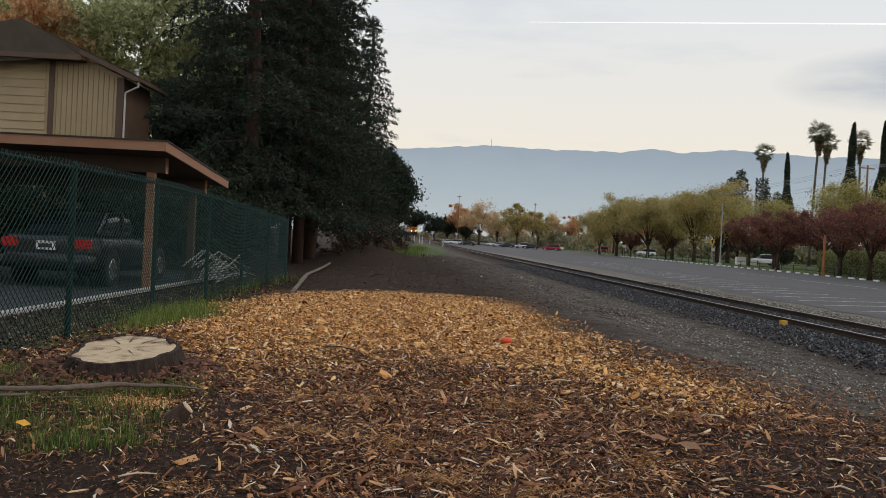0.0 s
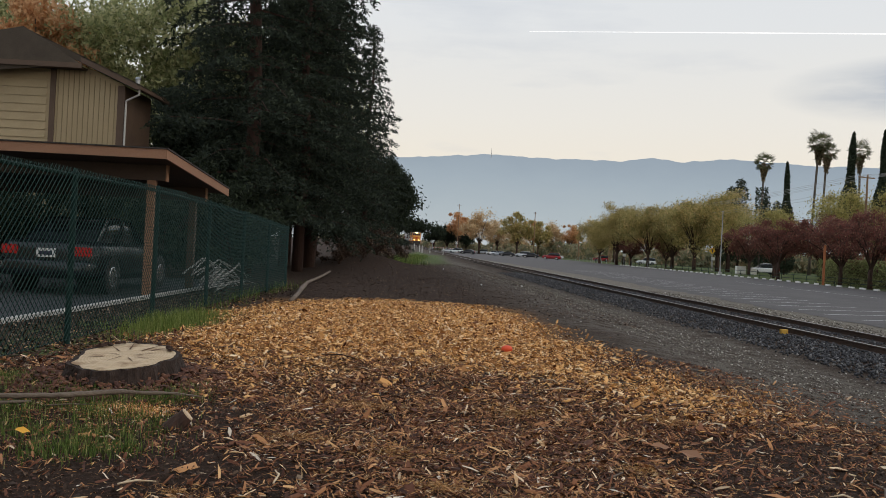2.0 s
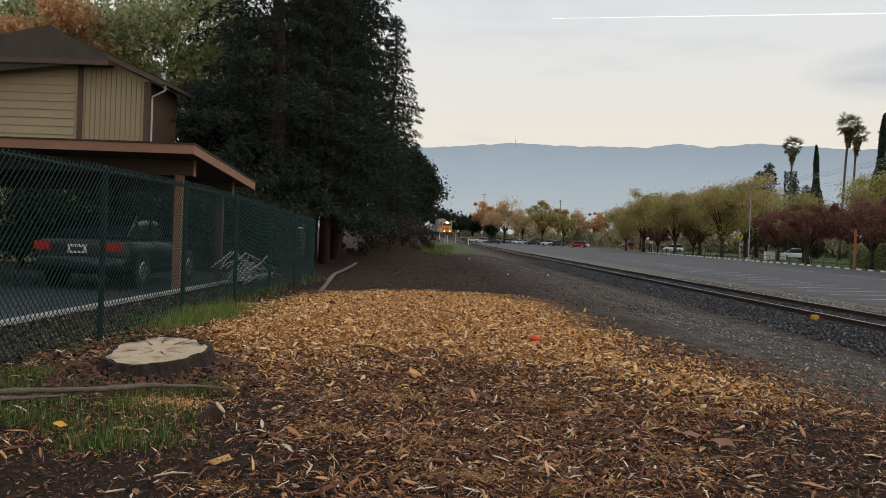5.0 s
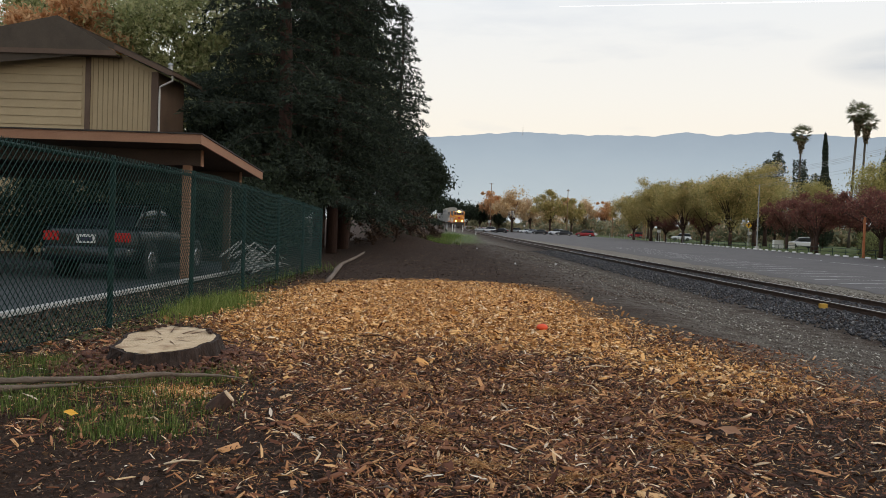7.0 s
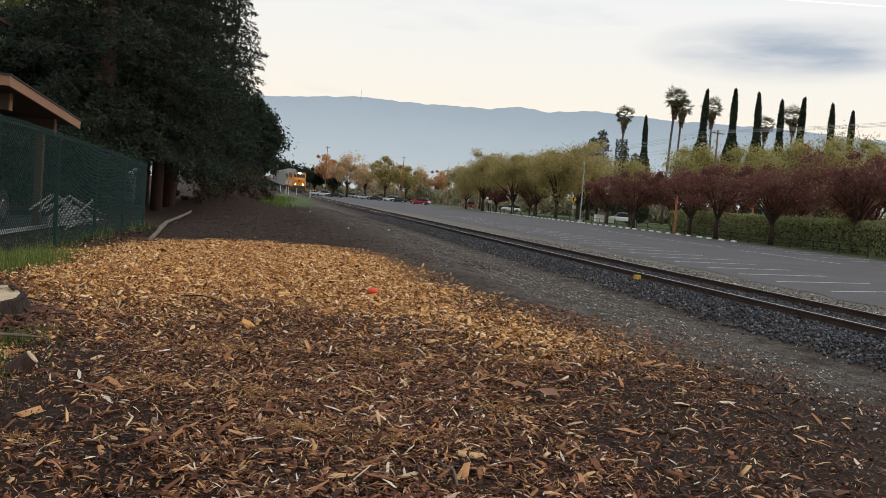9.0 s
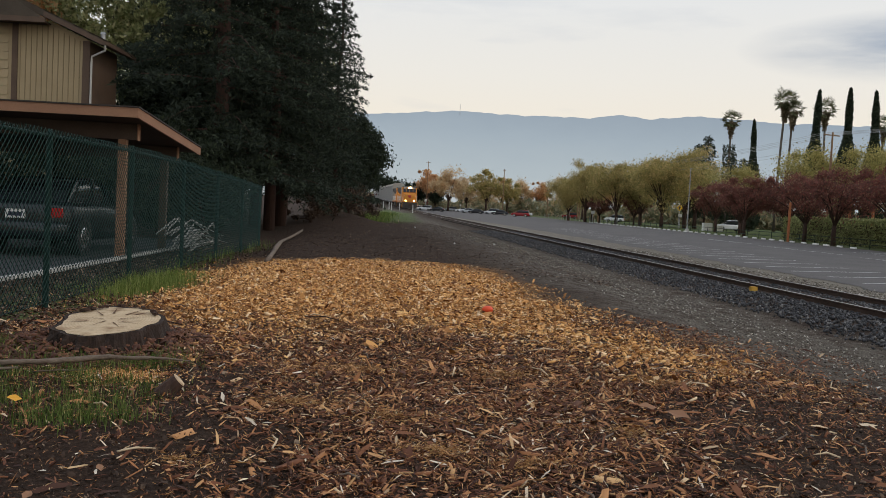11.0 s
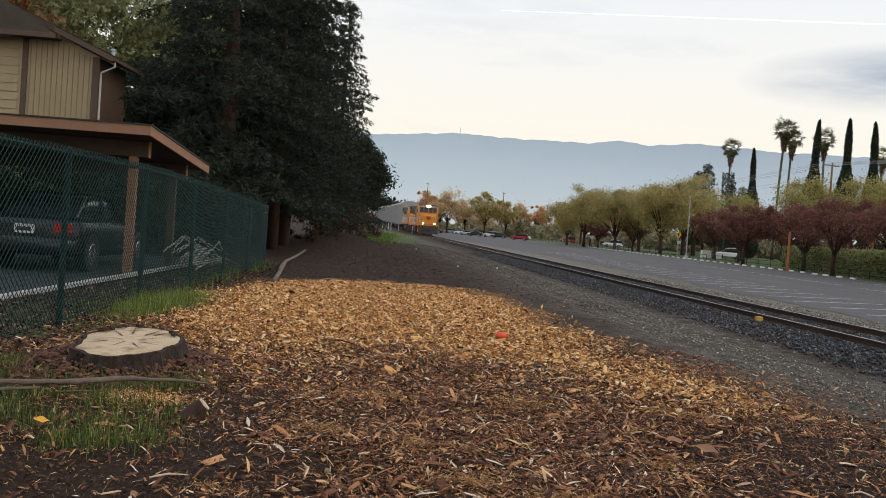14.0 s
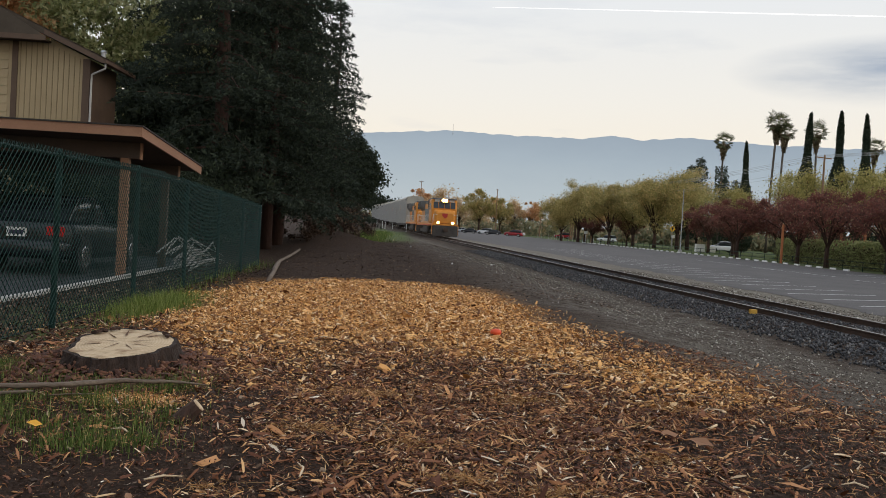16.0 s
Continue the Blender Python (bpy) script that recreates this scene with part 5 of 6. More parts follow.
def car(paint, label, m, tall=False, group=""):
    """A passenger car, nose towards +y."""
    ob = thing("car", label, "car", group, m)
    hw = 0.88
    if tall:
        secs = [(-2.2, 0.74, 0.45, 0.85, .1), (-2.15, 0.84, 0.35, 1.0, .12), (-1.7, hw, 0.28, 1.02, .12), (0.9, hw, 0.26, 1.02, .12), (1.7, 0.86, 0.28, 0.98, .12), (2.15, 0.8, 0.34, 0.85, .12), (2.25, 0.68, 0.42, 0.7, .1)]
        cab = [(-2.12, 0.68, 0.98, 1.2, .1), (-1.95, 0.66, 0.98, 1.66, .12), (-0.2, 0.68, 0.98, 1.72, .12), (0.4, 0.66, 0.98, 1.62, .12), (1.15, 0.62, 0.98, 1.04, .03)]
        roof = [(-1.9, 0.6, 1.63, 1.70, .05), (-0.2, 0.63, 1.69, 1.75, .05), (0.35, 0.6, 1.60, 1.67, .05)]
    else:
        secs = [(-2.3, 0.7, 0.5, 0.85, .1), (-2.24, 0.82, 0.36, 0.98, .12), (-1.6, hw, 0.26, 1.0, .14), (0.9, hw, 0.24, 0.95, .12), (1.8, 0.85, 0.26, 0.86, .12), (2.2, 0.78, 0.32, 0.74, .12), (2.32, 0.62, 0.4, 0.62, .1)]
        cab = [(-1.75, 0.66, 0.94, 1.0, .03), (-1.1, 0.6, 0.94, 1.38, .12), (-0.2, 0.62, 0.94, 1.44, .12), (0.25, 0.6, 0.94, 1.38, .1), (1.05, 0.64, 0.9, 0.97, .03)]
        roof = [(-1.1, 0.55, 1.36, 1.42, .05), (-0.2, 0.57, 1.42, 1.47, .05), (0.22, 0.55, 1.36, 1.41, .05)]
    part("body", loft(secs), paint, ob, smooth=True)
    part("window_band", loft(cab), "glass", ob, "dark tinted glass", smooth=True)
    part("roof_panel", loft(roof), paint, ob, smooth=True)
    for sx in (-1, 1):
        p = MB().tube((sx * 0.655, -1.72 if not tall else -2.0, 0.98), (sx * 0.585, -1.08 if not tall else -1.93, 1.39 if not tall else 1.66), 0.03, n=5)
        part("rear_pillar", p, paint, ob)
        part("front_pillar", MB().tube((sx * 0.635, 1.03, 0.95), (sx * 0.585, 0.25, 1.38 if not tall else 1.6), 0.028, n=5), paint, ob)
        part("middle_pillar", MB().tube((sx * 0.66, -0.3, 0.95), (sx * 0.62, -0.3, 1.42 if not tall else 1.68), 0.03, n=5), paint, ob)
        part("tail_light", MB().box(sx * 0.66, -2.27, 0.80, 0.3, 0.1, 0.17), "red_lens", ob, bevel=0.015)
        part("headlight", MB().box(sx * 0.62, 2.2, 0.62, 0.3, 0.12, 0.12), "chrome", ob, bevel=0.02)
        part("mirror", MB().box(sx * 0.98, 0.75, 1.0, 0.16, 0.1, 0.13), paint, ob, bevel=0.03)
        for y in (-1.38, 1.42):
            w = part("wheel", MB().tube((sx * 0.66, y, 0.32), (sx * 0.885, y, 0.32), 0.32, n=18), "rubber", ob)
            part("rim", MB().tube((sx * 0.886, y, 0.32), (sx * 0.895, y, 0.32), 0.21, 0.19, n=14), "chrome", w)
            part("wheel_arch", MB().tube((sx * 0.80, y, 0.34), (sx * 0.882, y, 0.34), 0.375, n=18), "black_paint", ob)
    part("bumper", loft([(-2.38, 0.7, 0.36, 0.6, .08), (-2.3, 0.84, 0.33, 0.64, .08), (-2.1, 0.88, 0.33, 0.62, .08)]), paint, ob, smooth=True)
    pl = part("number_plate", MB().box(0, -2.315, 0.76, 0.34, 0.03, 0.16), "plate", ob, "white plate with dark bars")
    part("plate_bar", MB().box(0, -2.333, 0.755, 0.24, 0.004, 0.07), "ink", pl)
    return ob


car("car_dark", "dark green sedan parked under the carport behind the fence", pose(-6.75, 18.0, 0.014, 0, 0, 0))

LOT_CARS = [("car_red", 21.1, 158, 72, True, "dark red sport utility car parked in the lot"), ("car_white", 24.2, 176, 75, False, "white sedan parked in the lot"),
            ("car_black", 18.8, 172, 78, False, "black sedan parked in the lot"), ("car_white", 18.6, 186, 70, True, "white sport utility car parked in the lot"),
            ("car_black", 15.0, 184, 75, False, "black sedan parked in the lot"), ("car_silver", 14.0, 194, 72, False, "silver sedan parked in the lot"),
            ("car_white", 14.0, 214, 75, False, "white sedan parked in the lot"), ("car_silver", 12.4, 236, 70, True, "silver sport utility car parked in the lot"),
            ("car_black", 6.9, 190, 70, False, "black sedan parked near the track"), ("car_white", 4.6, 205, 65, True, "white sport utility car parked near the track"),
            ("car_white", 3.0, 228, 60, False, "white sedan parked near the track"), ("car_silver", 9.0, 240, 75, False, "silver sedan parked near the track")]
for paint, x, y, rz, tall, label in LOT_CARS:
    x, y = 0.1 + 1.36 * (x - 0.1), 1.36 * y
    car(paint, label, pose(x, y, float(lot_rise(y)) + LOT_Z, 0, 0, rz), tall, "cars in the far lot")
for paint, x, y, rz, tall, label in (("car_white", 36.5, 150, 85, True, "white car on the street beyond the lot"), ("car_red", 34, 178, 85, True, "red pickup on the street beyond the lot"),
                                     ("car_white", 38.5, 101, 88, True, "white van standing behind the tree row")):
    x, y = 0.1 + 1.36 * (x - 0.1), 1.36 * y
    car(paint, label, pose(x, y, float(height(x, y)), 0, 0, rz), tall, "cars beyond the lot")

# ---------------------------------------------------------------- trees


TRI = np.array([(-.5, .12, 0), (.1, -.42, .06), (.5, .2, -.03)])


def leaf_cloud(name, centres, size, rng_, material, tilt=45, flat=1.0, slim=0.75):
    """A cloud of three-cornered leaves or needle tufts."""
    n = len(centres)
    s = rng_.uniform(0.75, 1.6, n)[:, None] * np.array([size, size * slim, size * flat])[None]
    v = np.repeat(TRI[None], n, 0) + rng_.normal(0, 0.09, (n, 3, 3))
    v = np.einsum("nij,nkj->nki", turns(rng_, n, tilt), v * s[:, None, :]) + centres[:, None, :]
    return mesh_from_arrays(name, v.reshape(-1, 3), np.arange(3 * n), 3, material)


def conifer(label, m, h, r, seed, leaf="redwood_leaf", bark="redwood_bark", leaves=16000, size=0.26, low=0.08, power=0.75):
    rg = np.random.default_rng(seed)
    ob = thing("conifer_tree", label, "tree", "dark conifer row", m)
    tr = MB()
    wob = [(0.12 * math.sin(k * 1.3 + seed), 0.12 * math.cos(k * 1.7), k / 10 * h) for k in range(11)]
    wob[0] = (0, 0, -0.2)
    tr.path(wob, [0.010 * h * (1 - k / 10.5) ** 0.8 + 0.04 for k in range(11)], 10)
    limbs, pts = MB(), []
    n_limb = int(h * 9)
    for i in range(n_limb):
        f = low + (1 - low) * (i + rg.random()) / n_limb
        L = r * (1 - f) ** power * rg.uniform(0.62, 1.15) + 0.25
        a = i * 2.4 + rg.normal(0, 0.3)
        z0 = f * h
        up = 0.25 if f > 0.75 else -0.05
        droop = L * rg.uniform(0.05, 0.28)
        tip = (L * math.cos(a), L * math.sin(a), z0 + up * L - droop)
        mid = (0.55 * tip[0], 0.55 * tip[1], z0 + up * L * 0.6 - droop * 0.25)
        if i % 2 == 0:
            limbs.path([(0, 0, z0), mid, tip], [0.03 + 0.008 * L, 0.022, 0.006], 4)
        m_ = max(8, int(leaves / n_limb * L / (r * 0.55)))
        ns = max(4, int(4.2 * L))
        k = rg.integers(0, ns, m_)
        ts = (0.10 + 0.92 * ((np.arange(ns) + rg.random(ns)) / ns))
        sl = (0.22 + 0.30 * L * (1.08 - 0.75 * ts)) * rg.uniform(0.6, 1.2, ns) * np.where(np.arange(ns) % 2 == 0, 1, -1)
        hang = rg.uniform(0.25, 0.8, ns)
        u = rg.random(m_) ** 0.8
        side = sl[k] * u + rg.normal(0, 0.045, m_)
        t = ts[k] + np.abs(side) / max(L, 0.6) * 0.45 + rg.normal(0, 0.02, m_)
        px = tip[0] * t - math.sin(a) * side
        py = tip[1] * t + math.cos(a) * side
        pz = z0 + up * L * t - droop * t * t - np.abs(side) * hang[k] * (0.35 + 0.5 * u) + rg.normal(0, 0.055, m_)
        pts.append(np.stack([px, py, pz], -1))
    trunk = part("trunk", tr, bark, ob, smooth=True)
    tagged(part("branchwork", limbs, bark, trunk), kind="stuff")
    c = new("crown", leaf_cloud("crown", np.concatenate(pts), size, rg, leaf, 34, 1.0, 0.30))
    c.parent = ob
    return ob


def broadleaf(label, m, h, rx, rz, seed, leaf, leaves=7000, size=0.22, bark="grey_bark", stem=0.3, clumps=26, group="", spread=0.27, category="tree", fork=3):
    rg = np.random.default_rng(seed)
    ob = thing("tree", label, category, group, m)
    tr = MB()
    zs = stem * h
    r0 = 0.018 * h + 0.05
    tr.path([(0, 0, -0.2), (0.05 * rg.normal(), 0.05 * rg.normal(), zs * 0.5), (0, 0, zs)], [r0 * 1.25, r0, r0 * 0.85], 9)
    zc = h - rz
    limbs, pts = MB(), []
    for i in range(clumps):
        while True:
            p = rg.uniform(-1, 1, 3)
            q = np.linalg.norm(p)
            if 0.3 < q < 1.0:
                break
        p = p * (0.62 + 0.38 * rg.random())
        c = np.array([p[0] * rx, p[1] * rx, zc + p[2] * rz])
        s = rg.uniform(0.45, 1.25) * spread * min(rx, rz * 1.2)
        if p[2] > 0.35 and i % 3 == 0:
            c[2] += 0.22 * rz * rg.random()
            s *= 0.6
        k = int(leaves / clumps * rg.uniform(0.6, 1.4))
        pts.append(c + rg.normal(0, 1, (k, 3)) * np.array([s, s, s * 0.75]) * 0.62)
        if i < 14:
            b = (c[0] * 0.35, c[1] * 0.35, zs + (c[2] - zs) * 0.45)
            limbs.path([(0, 0, zs * rg.uniform(0.75, 1.0)), b, tuple(c)], [r0 * 0.5, r0 * 0.28, 0.015], 5)
    trunk = part("trunk", tr, bark, ob, smooth=True)
    tagged(part("branchwork", limbs, bark, trunk), kind="stuff")
    cr = new("crown", leaf_cloud("crown", np.concatenate(pts), size, rg, leaf, 50))
    cr.parent = ob
    return ob


def ground_at(x, y, rz=0.0, s=1.0):
    return pose(x, y, float(height(x, y)), 0, 0, rz) @ Matrix.Diagonal((s, s, s, 1))


FAR = 1.3


def lot_xy(x, y):
    return 0.1 + FAR * (x - 0.1), FAR * y


def lot_at(x, y, rz=0.0, s=1.0):
    """A place across the track; things there stand on the low ground."""
    x, y = lot_xy(x, y)
    return ground_at(x, y, rz, s * FAR)


def lot_copy(ob, x, y, rz=0.0, s=1.0):
    x, y = lot_xy(x, y)
    return scaled_copy(ob, x, y, rz, s * FAR)


def scaled_copy(ob, x, y, rz=0.0, s=1.0, label=""):
    c = copy_thing(ob, pose(x, y, float(height(x, y)), 0, 0, rz))
    c.scale = (s, s, s)
    if label:
        tagged(c, label)
    return c


# dark redwood row beyond the carport
R1 = conifer("tall dark redwood with a reddish trunk and drooping branches", ground_at(-6.35, 30), 23, 4.0, 5, leaves=62000, size=0.18, low=0.10)
R2 = conifer("tall dense dark redwood beside the railway", ground_at(-5.05, 36), 24, 3.7, 6, leaves=62000, size=0.18, low=0.08)
R3 = conifer("broad dark redwood with low branches", ground_at(-5.9, 42.5), 21, 4.3, 7, leaves=44000, size=0.2, low=0.09)
scaled_copy(R3, -3.9, 49, 200, 0.62)
scaled_copy(R1, -5.0, 33, 20, 0.85)
scaled_copy(R3, -8.5, 33, 130, 0.5)
scaled_copy(R2, -6.4, 38, 100, 1.0)
# smaller dark oaks farther along the verge
O1 = broadleaf("dark round evergreen oak beside the track", ground_at(-3.75, 57), 7.3, 2.6, 2.6, 11, "oak_leaf", 15000, 0.22, "grey_bark", 0.3, 40, "dark oak row")
for x, y, rz, s in ((-8.9, 33.5, 40, 0.95), (-8.3, 36.5, 150, 1.0), (-3.7, 62, 90, 0.96), (-5.0, 68, 200, 1.05), (-4.3, 76, 300, 0.95), (-6.5, 88, 20, 1.05), (-8.0, 104, 140, 1.1)):
    scaled_copy(O1, x, y, rz, s)
B1 = broadleaf("low bare-twigged grey brown shrub beside the railway", ground_at(-3.2, 41), 1.5, 1.7, 0.8, 12, "litter", 3600, 0.1, "bark", 0.1, 20, "shrubs by the verge", category="shrub")
for x, y, s in ((-2.9, 46, 0.9), (-3.9, 37.5, 0.8), (-2.4, 52, 0.8)):
    scaled_copy(B1, x, y, y * 30, s)
# broadleaf trees behind the house
G1 = broadleaf("large dull green tree behind the house", ground_at(-17, 46), 15.0, 5.0, 5.2, 13, "green_leaf", 32000, 0.24, "grey_bark", 0.3, 60, "trees behind the house")
scaled_copy(G1, -11.6, 48, 80, 0.92)
scaled_copy(G1, -24, 50, 160, 1.05)
scaled_copy(G1, -8.5, 58, 250, 0.9)
broadleaf("orange autumn tree behind the house roof", ground_at(-19.6, 42), 12.4, 2.6, 3.0, 14, "orange_leaf", 16000, 0.24, "grey_bark", 0.4, 30, "trees behind the house")
H1 = broadleaf("dense dark hedge bush behind the carport", ground_at(-9, 22.8), 3.3, 1.9, 1.7, 15, "oak_leaf", 9000, 0.13, "bark", 0.1, 24, "carport hedge", category="bush")
for x in (-11.5, -14, -16.5, -19, -21.5):
    scaled_copy(H1, x, 22.8, x * 50, 0.85)
for x, y, s in ((-7.2, 23.6, 0.9), (-5.6, 25.2, 0.85), (-7.6, 27.5, 1.1), (-6.2, 28.0, 1.1)):
    scaled_copy(H1, x, y, x * 70, s)

# plum-red trees at the far edge of the lot
P1 = broadleaf("plum-red ornamental tree at the lot's edge", lot_at(27.7, 54.5), 5.0, 3.2, 1.55, 16, "plum_leaf", 13000, 0.125, "bark", 0.28, 46, "plum trees by the lot")
P2 = broadleaf("dark red ornamental tree with a spreading crown", lot_at(28.4, 48.8), 5.4, 3.4, 1.75, 17, "plum_leaf", 14000, 0.125, "bark", 0.26, 50, "plum trees by the lot")
for src, x, y, rz, s in ((P2, 30.4, 43.6, 120, 1.12), (P1, 28.1, 70.3, 40, 1.0), (P2, 31.2, 69.5, 200, 0.98), (P1, 29.3, 62, 300, 1.0), (P1, 32.8, 90, 150, 1.05), (P2, 31.5, 80, 60, 0.9),
                         (P1, 31.5, 38, 10, 1.15), (P2, 32.5, 32.5, 280, 1.1), (P1, 31.0, 116, 80, 0.8), (P2, 28.5, 126, 30, 0.75), (P1, 36.0, 50, 200, 1.1), (P2, 37, 60, 100, 1.0)):
    lot_copy(src, x, y, rz, s)
# olive and yellow-green trees behind them
A1 = broadleaf("olive-yellow autumn tree with a leafy rounded crown", lot_at(31.8, 106), 9.2, 4.8, 3.4, 18, "olive_leaf", 22000, 0.19, "bark", 0.2, 60, "olive autumn trees", 0.29)
A2 = broadleaf("tall olive-yellow autumn tree with a gappy crown", lot_at(35.0, 107), 10.2, 3.8, 3.9, 19, "olive_leaf", 15000, 0.19, "bark", 0.2, 48, "olive autumn trees", 0.29)
for src, x, y, rz, s in ((A1, 29.0, 118, 70, 0.98), (A2, 26.8, 128, 140, 0.92), (A1, 33.5, 122, 200, 1.05), (A2, 38, 112, 10, 1.08), (A2, 31.2, 114, 250, 0.74), (A2, 30.5, 140, 30, 0.95), (A1, 26.0, 137, 300, 0.8)):
    lot_copy(src, x, y, rz, s)
Y1 = broadleaf("yellow-green leafy tree behind the plum trees", lot_at(41, 86), 9.4, 4.6, 3.6, 20, "yellowgreen_leaf", 19000, 0.18, "bark", 0.3, 36, "yellow-green trees")
for x, y, rz, s in ((46, 85, 60, 1.04), (51.5, 86, 120, 1.16), (57.5, 86, 200, 1.28), (36.5, 92, 300, 0.8), (55, 74, 20, 1.05), (63, 84, 80, 1.3), (48, 70, 160, 0.8), (56, 60, 220, 1.0)):
    lot_copy(Y1, x, y, rz, s)
# golden trees round the far end of the lot
F1 = broadleaf("golden-brown autumn tree beyond the parked cars", lot_at(12, 246), 12.2, 4.8, 4.9, 22, "gold_leaf", 5500, 0.46, "bark", 0.26, 32, "far autumn trees")
F2 = broadleaf("orange-brown autumn tree beyond the parked cars", lot_at(6.2, 262), 13.0, 4.4, 5.1, 23, "orange_leaf", 5000, 0.46, "bark", 0.26, 30, "far autumn trees")
F3 = broadleaf("olive autumn tree beyond the parked cars", lot_at(22.5, 244), 12.6, 5.0, 5.0, 24, "olive_leaf", 5500, 0.46, "bark", 0.26, 32, "far autumn trees")
for src, x, y, rz, s in ((F1, 17.5, 252, 60, 0.85), (F3, 29, 248, 90, 0.82), (F1, 34, 255, 140, 0.85), (F2, 39, 250, 20, 0.8), (F1, 44, 240, 240, 0.9), (F3, 41, 205, 100, 0.8), (F2, 46, 200, 300, 0.78),
                         (F1, 50, 214, 20, 0.9), (F3, 54, 190, 170, 0.85), (F2, 9, 285, 100, 0.9), (F3, 37, 180, 30, 0.75), (F1, 60, 230, 60, 1.0), (F3, 70, 260, 60, 1.1), (F1, 26, 280, 10, 0.9), (F2, 33, 300, 10, 1.0)):
    lot_copy(src, x, y, rz, s)
D1 = broadleaf("dark green tree mass past the level crossing", ground_at(-1.5, 330), 12, 6.0, 4.6, 25, "oak_leaf", 4000, 0.7, "bark", 0.2, 30, "far dark trees")
for x, y, s in ((4, 345, 1.0), (-9, 340, 1.0), (-16, 330, 1.0), (12, 360, 0.8), (-26, 320, 1.1)):
    scaled_copy(D1, x, y, x * 40, s)
K1 = conifer("tall dark green pine behind the plum trees", lot_at(44.0, 126), 13.5, 2.4, 26, "cypress_leaf", "bark", 5000, 0.4, 0.15, 0.5)
lot_copy(K1, 42.0, 124, 90, 0.9)
lot_copy(K1, 48.5, 128, 190, 0.86)
lot_copy(K1, 51, 130, 20, 0.8)


def cypress(label, m, h, r, seed):
    rg = np.random.default_rng(seed)
    ob = thing("cypress_tree", label, "tree", "slender cypresses", m)
    part("trunk", MB().tube((0, 0, -0.2), (0, 0, h * 0.9), 0.16, 0.04, 7), "bark", ob)
    n = 11000
    f = rg.random(n) ** 0.85
    rad = 2.25 * r * (1 - f) ** 0.88 * (0.75 + 0.25 * np.sin(f * 14 + seed)) * rg.uniform(0.5, 1.0, n) ** 0.5 * np.minimum(1, 0.35 + f * 5)
    a = rg.uniform(0, 2 * np.pi, n)
    lean = 0.35 * f ** 2
    pts = np.stack([rad * np.cos(a) + lean, rad * np.sin(a), 0.3 + f * (h - 0.3)], -1)
    c = new("crown", leaf_cloud("crown", pts, 0.38, rg, "cypress_leaf", 80))
    c.parent = ob
    return ob


C1 = cypress("slender dark Italian cypress", lot_at(54.6, 115), 19.3, 1.0, 1)
for x, y, h in ((44.5, 110, 14.3), (59.2, 115, 19.8), (63.1, 115, 19.6), (66.5, 115, 19.0), (69.4, 115, 19.5), (71.2, 110, 18.4), (75.5, 112, 18.0)):
    lot_copy(C1, x, y, x * 77, h / 19.3)


def palm(label, m, h, seed):
    rg = np.random.default_rng(seed)
    ob = thing("palm_tree", label, "palm", "fan palms", m)
    bend = 0.6 * math.sin(seed)
    pts = [(bend * (k / 8) ** 2, 0, -0.2 + k / 8 * (h - 0.8)) for k in range(9)]
    part("trunk", MB().path(pts, [0.26] + [0.16] * 8, 9), "grey_bark", ob, smooth=True)
    top = np.array(pts[-1])
    v, f = [], []
    for i in range(40):
        el = math.asin(max(-0.7, min(0.99, 1.64 * (i + 0.5) / 40 - 0.65)))
        a = i * 2.399 + rg.normal(0, 0.2)
        d = np.array([math.cos(a) * math.cos(el), math.sin(a) * math.cos(el), math.sin(el)])
        L = rg.uniform(1.25, 1.75) * (1.0 + 0.35 * max(0, math.sin(el)))
        hub = top + d * L * 0.62
        side = np.cross(d, [0, 0, 1.0])
        side = side / (np.linalg.norm(side) + 1e-6)
        upv = np.cross(side, d)
        roll = rg.uniform(-0.6, 0.6)
        side, upv = side * math.cos(roll) + upv * math.sin(roll), upv * math.cos(roll) - side * math.sin(roll)
        o = len(v)
        v += [tuple(top + side * 0.025), tuple(top - side * 0.025), tuple(hub)]
        f.append((o, o + 1, o + 2))
        for k in range(11):
            q = (k - 5) / 5 * 1.35
            e = d * math.cos(q) + side * math.sin(q)
            w = np.cross(e, upv) * 0.055
            reach = L * 0.62 * (0.8 + 0.2 * math.cos(q))
            midp = hub + e * reach * 0.55 + np.array([0, 0, -0.03 * L])
            tip = hub + e * reach + np.array([0, 0, -0.09 * L * rg.uniform(0.3, 1.6)])
            o = len(v)
            v += [tuple(hub), tuple(midp + w), tuple(tip), tuple(midp - w)]
            f.append((o, o + 1, o + 2, o + 3))
    part("fronds", MB().add(v, f), "palm_leaf", ob)
    # hanging dead fronds under the crown
    n = 420
    fz = rg.random(n)
    a = rg.uniform(0, 2 * np.pi, n)
    rr = 0.2 + 0.75 * (1 - fz) ** 1.3 * rg.uniform(0.5, 1, n)
    pts = np.stack([top[0] + rr * np.cos(a), top[1] + rr * np.sin(a), top[2] - 2.9 * fz], -1)
    c = new("dead_fronds", leaf_cloud("dead_fronds", pts, 0.55, rg, "dead_palm", 85, 1.0, 0.4))
    c.parent = ob
    return ob


W1 = palm("tall fan palm with a bushy crown", lot_at(54.2, 125), 20.0, 2)
for x, y, h in ((55.6, 125, 18.6), (43.1, 115, 15.3), (61.0, 125, 19.0), (66.7, 120, 16.4), (71.2, 120, 18.2)):
    lot_copy(W1, x, y, x * 31, h / 20.0)
